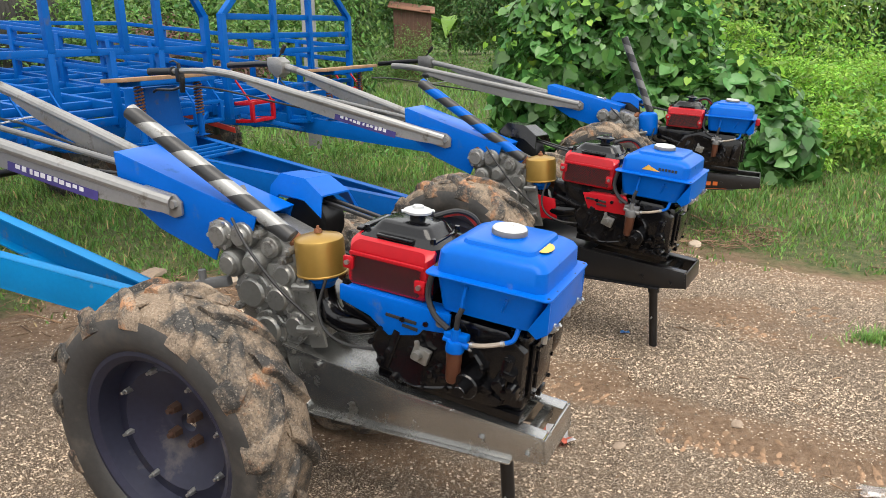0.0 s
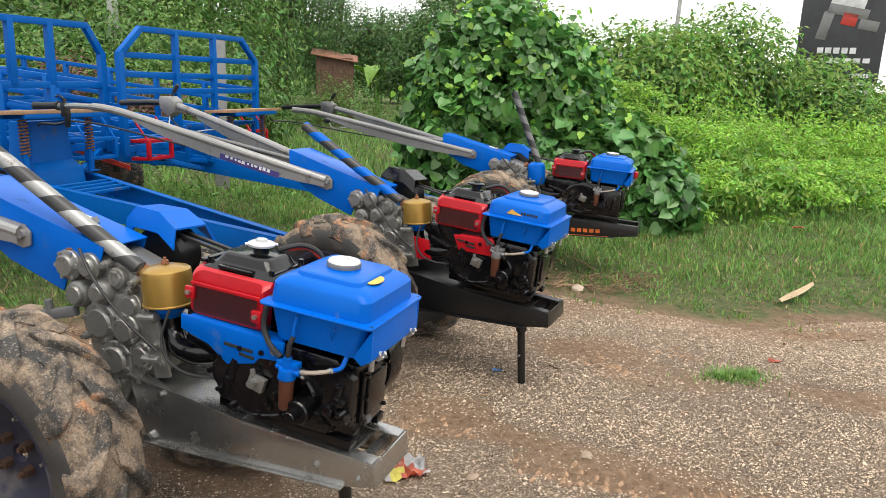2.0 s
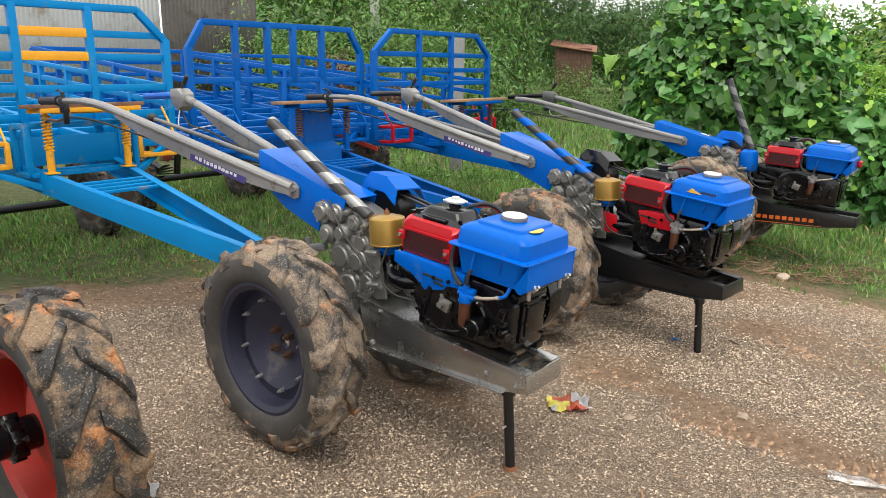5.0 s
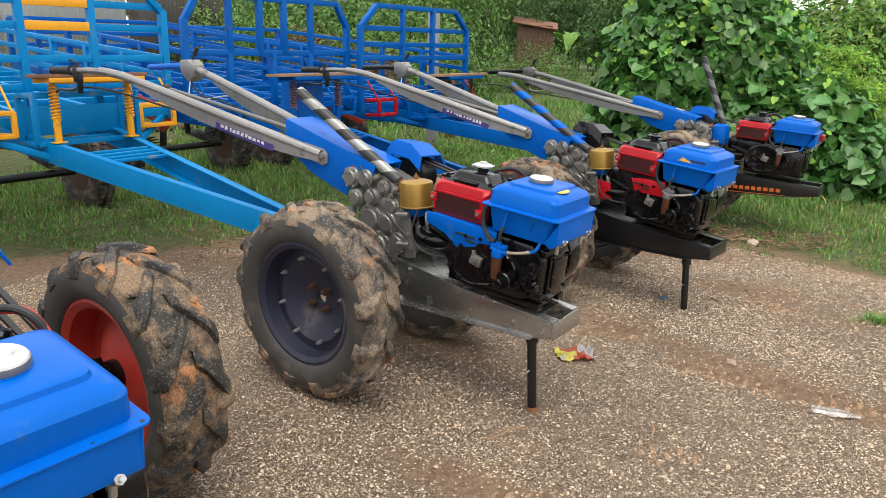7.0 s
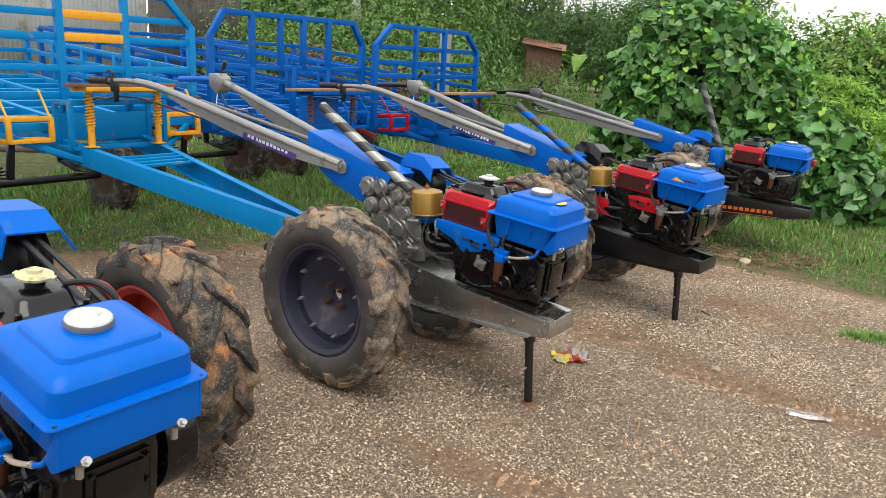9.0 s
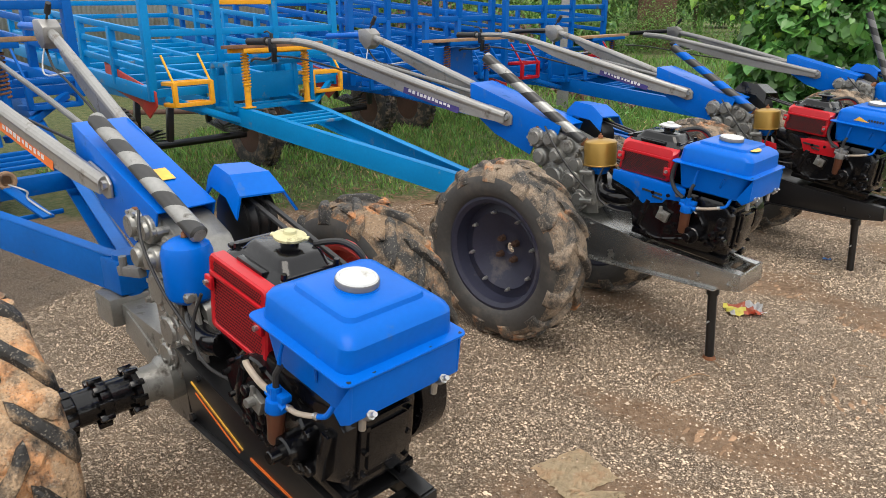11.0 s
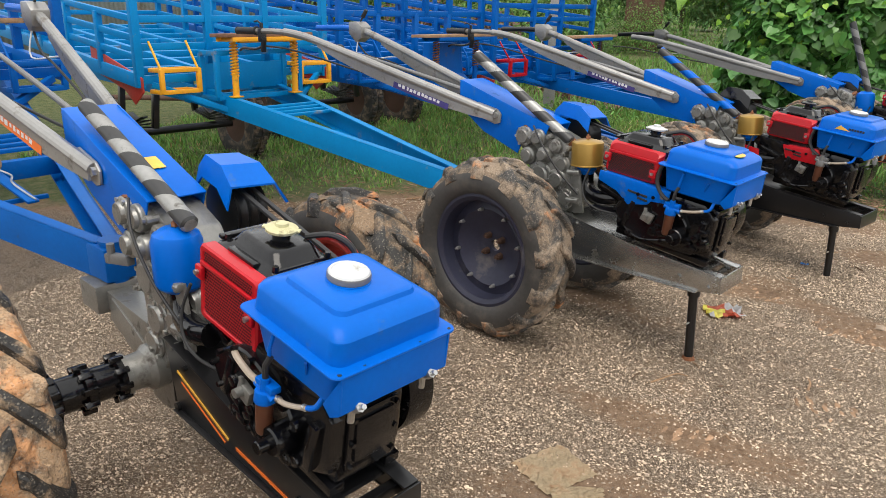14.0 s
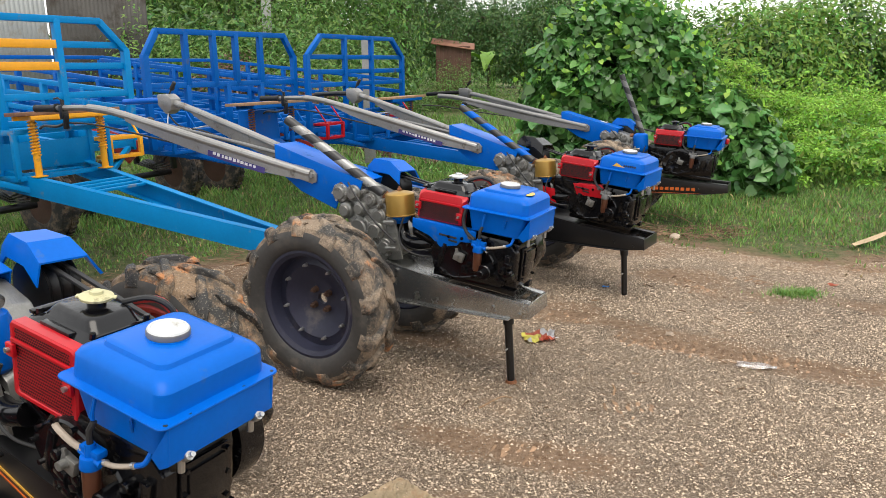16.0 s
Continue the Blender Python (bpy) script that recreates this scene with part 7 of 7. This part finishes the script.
# ---- litter ----


def sheet(name, x, y, w, h, rot, mat, label, category, crumple=0.02, n=9, seed=1, z=0.006):
    r = random.Random(seed)
    bm = bm_new()
    vs = [[bm.verts.new(((i / n - 0.5) * w * (1 + r.uniform(-0.06, 0.06)), (j / n - 0.5) * h * (1 + r.uniform(-0.06, 0.06)), abs(r.gauss(0, crumple)))) for i in range(n + 1)] for j in range(n + 1)]
    for j in range(n):
        for i in range(n):
            f = bm.faces.new((vs[j][i], vs[j][i + 1], vs[j + 1][i + 1], vs[j + 1][i]))
            f.material_index = min(len(mat) - 1, int((i / n * 2.2 + j / n + r.uniform(-0.3, 0.3)) % 3)) if isinstance(mat, (list, tuple)) else 0
    geom = bmesh.ops.solidify(bm, geom=bm.faces[:], thickness=0.0015)
    ob = part(name, bm, mat, None, smooth=False)
    ob.matrix_world = pose(x, y, lift(x, y) + z, 0, 0, rot)
    return tagged(ob, label, category)


LIME = material("lime_print", (0.72, 0.66, 0.14), 0.35, vary=0.3, grain=30)
FOIL_RED = material("red_print", (0.55, 0.14, 0.08), 0.35, vary=0.4, grain=30)
FOIL_BLUE = material("blue_print", (0.05, 0.25, 0.6), 0.35, vary=0.3)
sheet("snack_packet", 0.35, 2.6, 0.19, 0.14, 20, [LIME, FOIL_RED, PALE], "crumpled yellow and red foil snack packet", "litter", 0.018, 8, 4)
sheet("plastic_scrap", 0.803, 3.687, 0.05, 0.025, 10, FOIL_BLUE, "small bright blue plastic scrap on gravel", "litter", 0.004, 3, 5)
sheet("paper_scrap", -1.042, 1.298, 0.13, 0.09, 30, WHITE, "torn white paper scrap on the gravel", "litter", 0.012, 5, 6)
CARD = material("sodden_card", (0.48, 0.38, 0.25), 0.9, vary=0.25, scale=9, grain=120, bump=0.35, bump_scale=50, dirt=(0.45, 0.3, 0.18), dirt_amount=0.45, dirt_scale=9)
sheet("cardboard", -0.146, 0.849, 0.235, 0.21, 54, CARD, "flattened sodden brown cardboard pressed into gravel", "litter", 0.0025, 14, 7, 0.002)
sheet("cardboard", -0.034, 0.733, 0.18, 0.1, 20, CARD, "folded sodden brown cardboard flap", "litter", 0.005, 10, 8, 0.003)
sheet("red_wrapper", 2.479, 3.984, 0.07, 0.04, 10, FOIL_RED, "small red wrapper lying on the gravel", "litter", 0.01, 3, 12, 0.004)
sheet("red_wrapper", 4.389, 7.761, 0.12, 0.06, 0, FOIL_RED, "small red wrapper lying in the grass", "litter", 0.02, 3, 9, 0.06)


def dry_litter(spots):
    """Thin dry stems and leaf bits strewn on the ground."""
    r = np.random.RandomState(77)
    V, F = [], []
    for x, y, rad, n, L in spots:
        for k in range(n):
            a, q = r.uniform(0, 6.283), rad * math.sqrt(r.rand())
            cx, cy = x + q * math.cos(a), y + 0.6 * q * math.sin(a)
            z, h, l, w = lift(cx, cy) + r.uniform(0.004, 0.03), r.uniform(0, 6.283), L * r.uniform(0.3, 1.0), r.uniform(0.0015, 0.0035)
            d, s = np.array((math.cos(h), math.sin(h), r.uniform(-0.15, 0.25))), np.array((-math.sin(h), math.cos(h), 0.0))
            b0 = len(V)
            for u, bend in ((0, 0), (0.5, r.uniform(-0.12, 0.12)), (1, 0)):
                p = np.array((cx, cy, z)) + d * l * (u - 0.5) + s * bend * l
                V += [p - s * w, p + s * w, p + np.array((0, 0, 2 * w))]
            for i in (0, 3):
                for j in range(3):
                    F += [(b0 + i + j, b0 + i + (j + 1) % 3, b0 + i + 3 + j), (b0 + i + (j + 1) % 3, b0 + i + 3 + (j + 1) % 3, b0 + i + 3 + j)]
    return stuff("dry_stems", V, F, material("dry_stem", (0.22, 0.14, 0.085), 0.85, vary=0.3, island=True), "dry brown stems and vine trimmings on the ground", "dry stems")


dry_litter([(1.749, 5.545, 0.5, 150, 0.18), (1.171, 5.618, 0.5, 90, 0.2), (2.03, 5.715, 0.3, 60, 0.16), (-0.011, 5.68, 0.9, 90, 0.5), (-1.015, 5.194, 0.9, 70, 0.5), (-2.239, 3.866, 0.9, 160, 0.14), (-1.367, 4.265, 0.7, 90, 0.14), (-0.766, 6.27, 0.8, 60, 0.6), (3.142, 4.836, 0.7, 60, 0.1), (0.601, 3.131, 1.6, 60, 0.06), (1.279, 1.7, 1.3, 50, 0.06), (-3.335, 3.198, 0.6, 60, 0.12)])
# crushed bottle
bm = bm_new()
lathe(bm, [(0, 0), (0.03, 0.002), (0.032, 0.02), (0.028, 0.05), (0.033, 0.09), (0.03, 0.13), (0.031, 0.16), (0.016, 0.195), (0.013, 0.2), (0.013, 0.215), (0.015, 0.216), (0.015, 0.228), (0, 0.228)], 18, "x")
for v in bm.verts:
    v.co.z *= 0.5
    v.co.x *= 0.9
    v.co.y += 0.006 * math.sin(v.co.x * 60)
CLEAR = material("dusty_clear_plastic", (0.8, 0.74, 0.7), 0.15, vary=0.2)
CLEAR.node_tree.nodes["Principled BSDF"].inputs["Transmission Weight"].default_value = 0.85
bt = part("bottle", bm, CLEAR)
bt.matrix_world = pose(1.429, 2.356, 0.014, 0, 0, -3)
tagged(bt, "crushed clear plastic bottle lying on the gravel", "bottle")
# dry palm sheath and twigs
bm = bm_new()
secs = []
for i in range(7):
    u = i / 6
    w = 0.032 * math.sin(math.pi * (0.15 + 0.8 * u)) + 0.006
    secs.append([(u * 0.6 - 0.3, -w, 0.012 + 0.03 * u), (u * 0.6 - 0.3, 0, 0.03 + 0.04 * u), (u * 0.6 - 0.3, w, 0.01 + 0.03 * u), (u * 0.6 - 0.3, 0, 0.02 + 0.03 * u)])
loft(bm, secs)
ps = part("palm_sheath", bm, material("dry_sheath", (0.42, 0.31, 0.19), 0.8, vary=0.3, scale=9))
ps.matrix_world = pose(3.244, 5.342, 0.03, 0, 0, 42)
tagged(ps, "pale dry palm leaf sheath on the grass", "dry leaf")
rt = random.Random(4)
for x, y, L_, rr in ((0.162, 1.717, 0.2, 0.004), (-0.487, 4.406, 0.5, 0.006), (-0.849, 5.377, 0.9, 0.008), (-0.271, 5.861, 0.7, 0.007), (-2.001, 3.914, 0.4, 0.006), (-2.486, 3.586, 0.35, 0.005), (0.781, 6.072, 0.5, 0.007), (1.706, 6.148, 0.5, 0.006), (1.416, 6.259, 0.35, 0.005), (2.672, 3.092, 0.12, 0.004), (0.742, 1.932, 0.1, 0.005)):
    bm = bm_new()
    a = rt.uniform(0, 3.1)
    tube(bm, [(-L_ / 2, 0, 0.0), (-L_ / 6, L_ * 0.06 * rt.uniform(-1, 1), 0.02), (L_ / 6, L_ * 0.08 * rt.uniform(-1, 1), 0.025), (L_ / 2, 0, 0.0)], lambda u, rr=rr: rr * (1.1 - 0.6 * u), 6, smooth_steps=3)
    tw = part("twig", bm, WOOD)
    tw.matrix_world = pose(x, y, lift(x, y) + 0.004, 0, 0, math.degrees(a))
    tagged(tw, "thin dry brown twig lying on the ground", "twig", "twigs on the ground")
for x, y, s in ((1.546, 5.388, 0.05), (-2.183, 4.331, 0.07), (-1.609, 4.259, 0.05), (1.136, 2.783, 0.022), (0.635, 2.583, 0.02), (2.554, 2.463, 0.025)):
    bm = bm_new()
    r_ = bmesh.ops.create_icosphere(bm, subdivisions=2, radius=1)
    for v in bm.verts:
        v.co *= 1 + 0.25 * noise.noise(v.co * 1.7 + Vector((x * 9, y * 5, 0)))
    xform(bm, Matrix.Diagonal((s * 1.5, s, s * 0.55, 1)))
    st = part("stone", bm, material("stone_tan", (0.42, 0.34, 0.26), 0.85, vary=0.3, bump=0.3) if s == 0.05 else material("stone_brown", (0.3, 0.23, 0.17), 0.9, vary=0.3, bump=0.3))
    st.matrix_world = pose(x, y, lift(x, y) + s * 0.2, 0, 0, x * 50)
    tagged(st, "rounded pale tan stone lying on the ground", "stone", "stones on the ground")
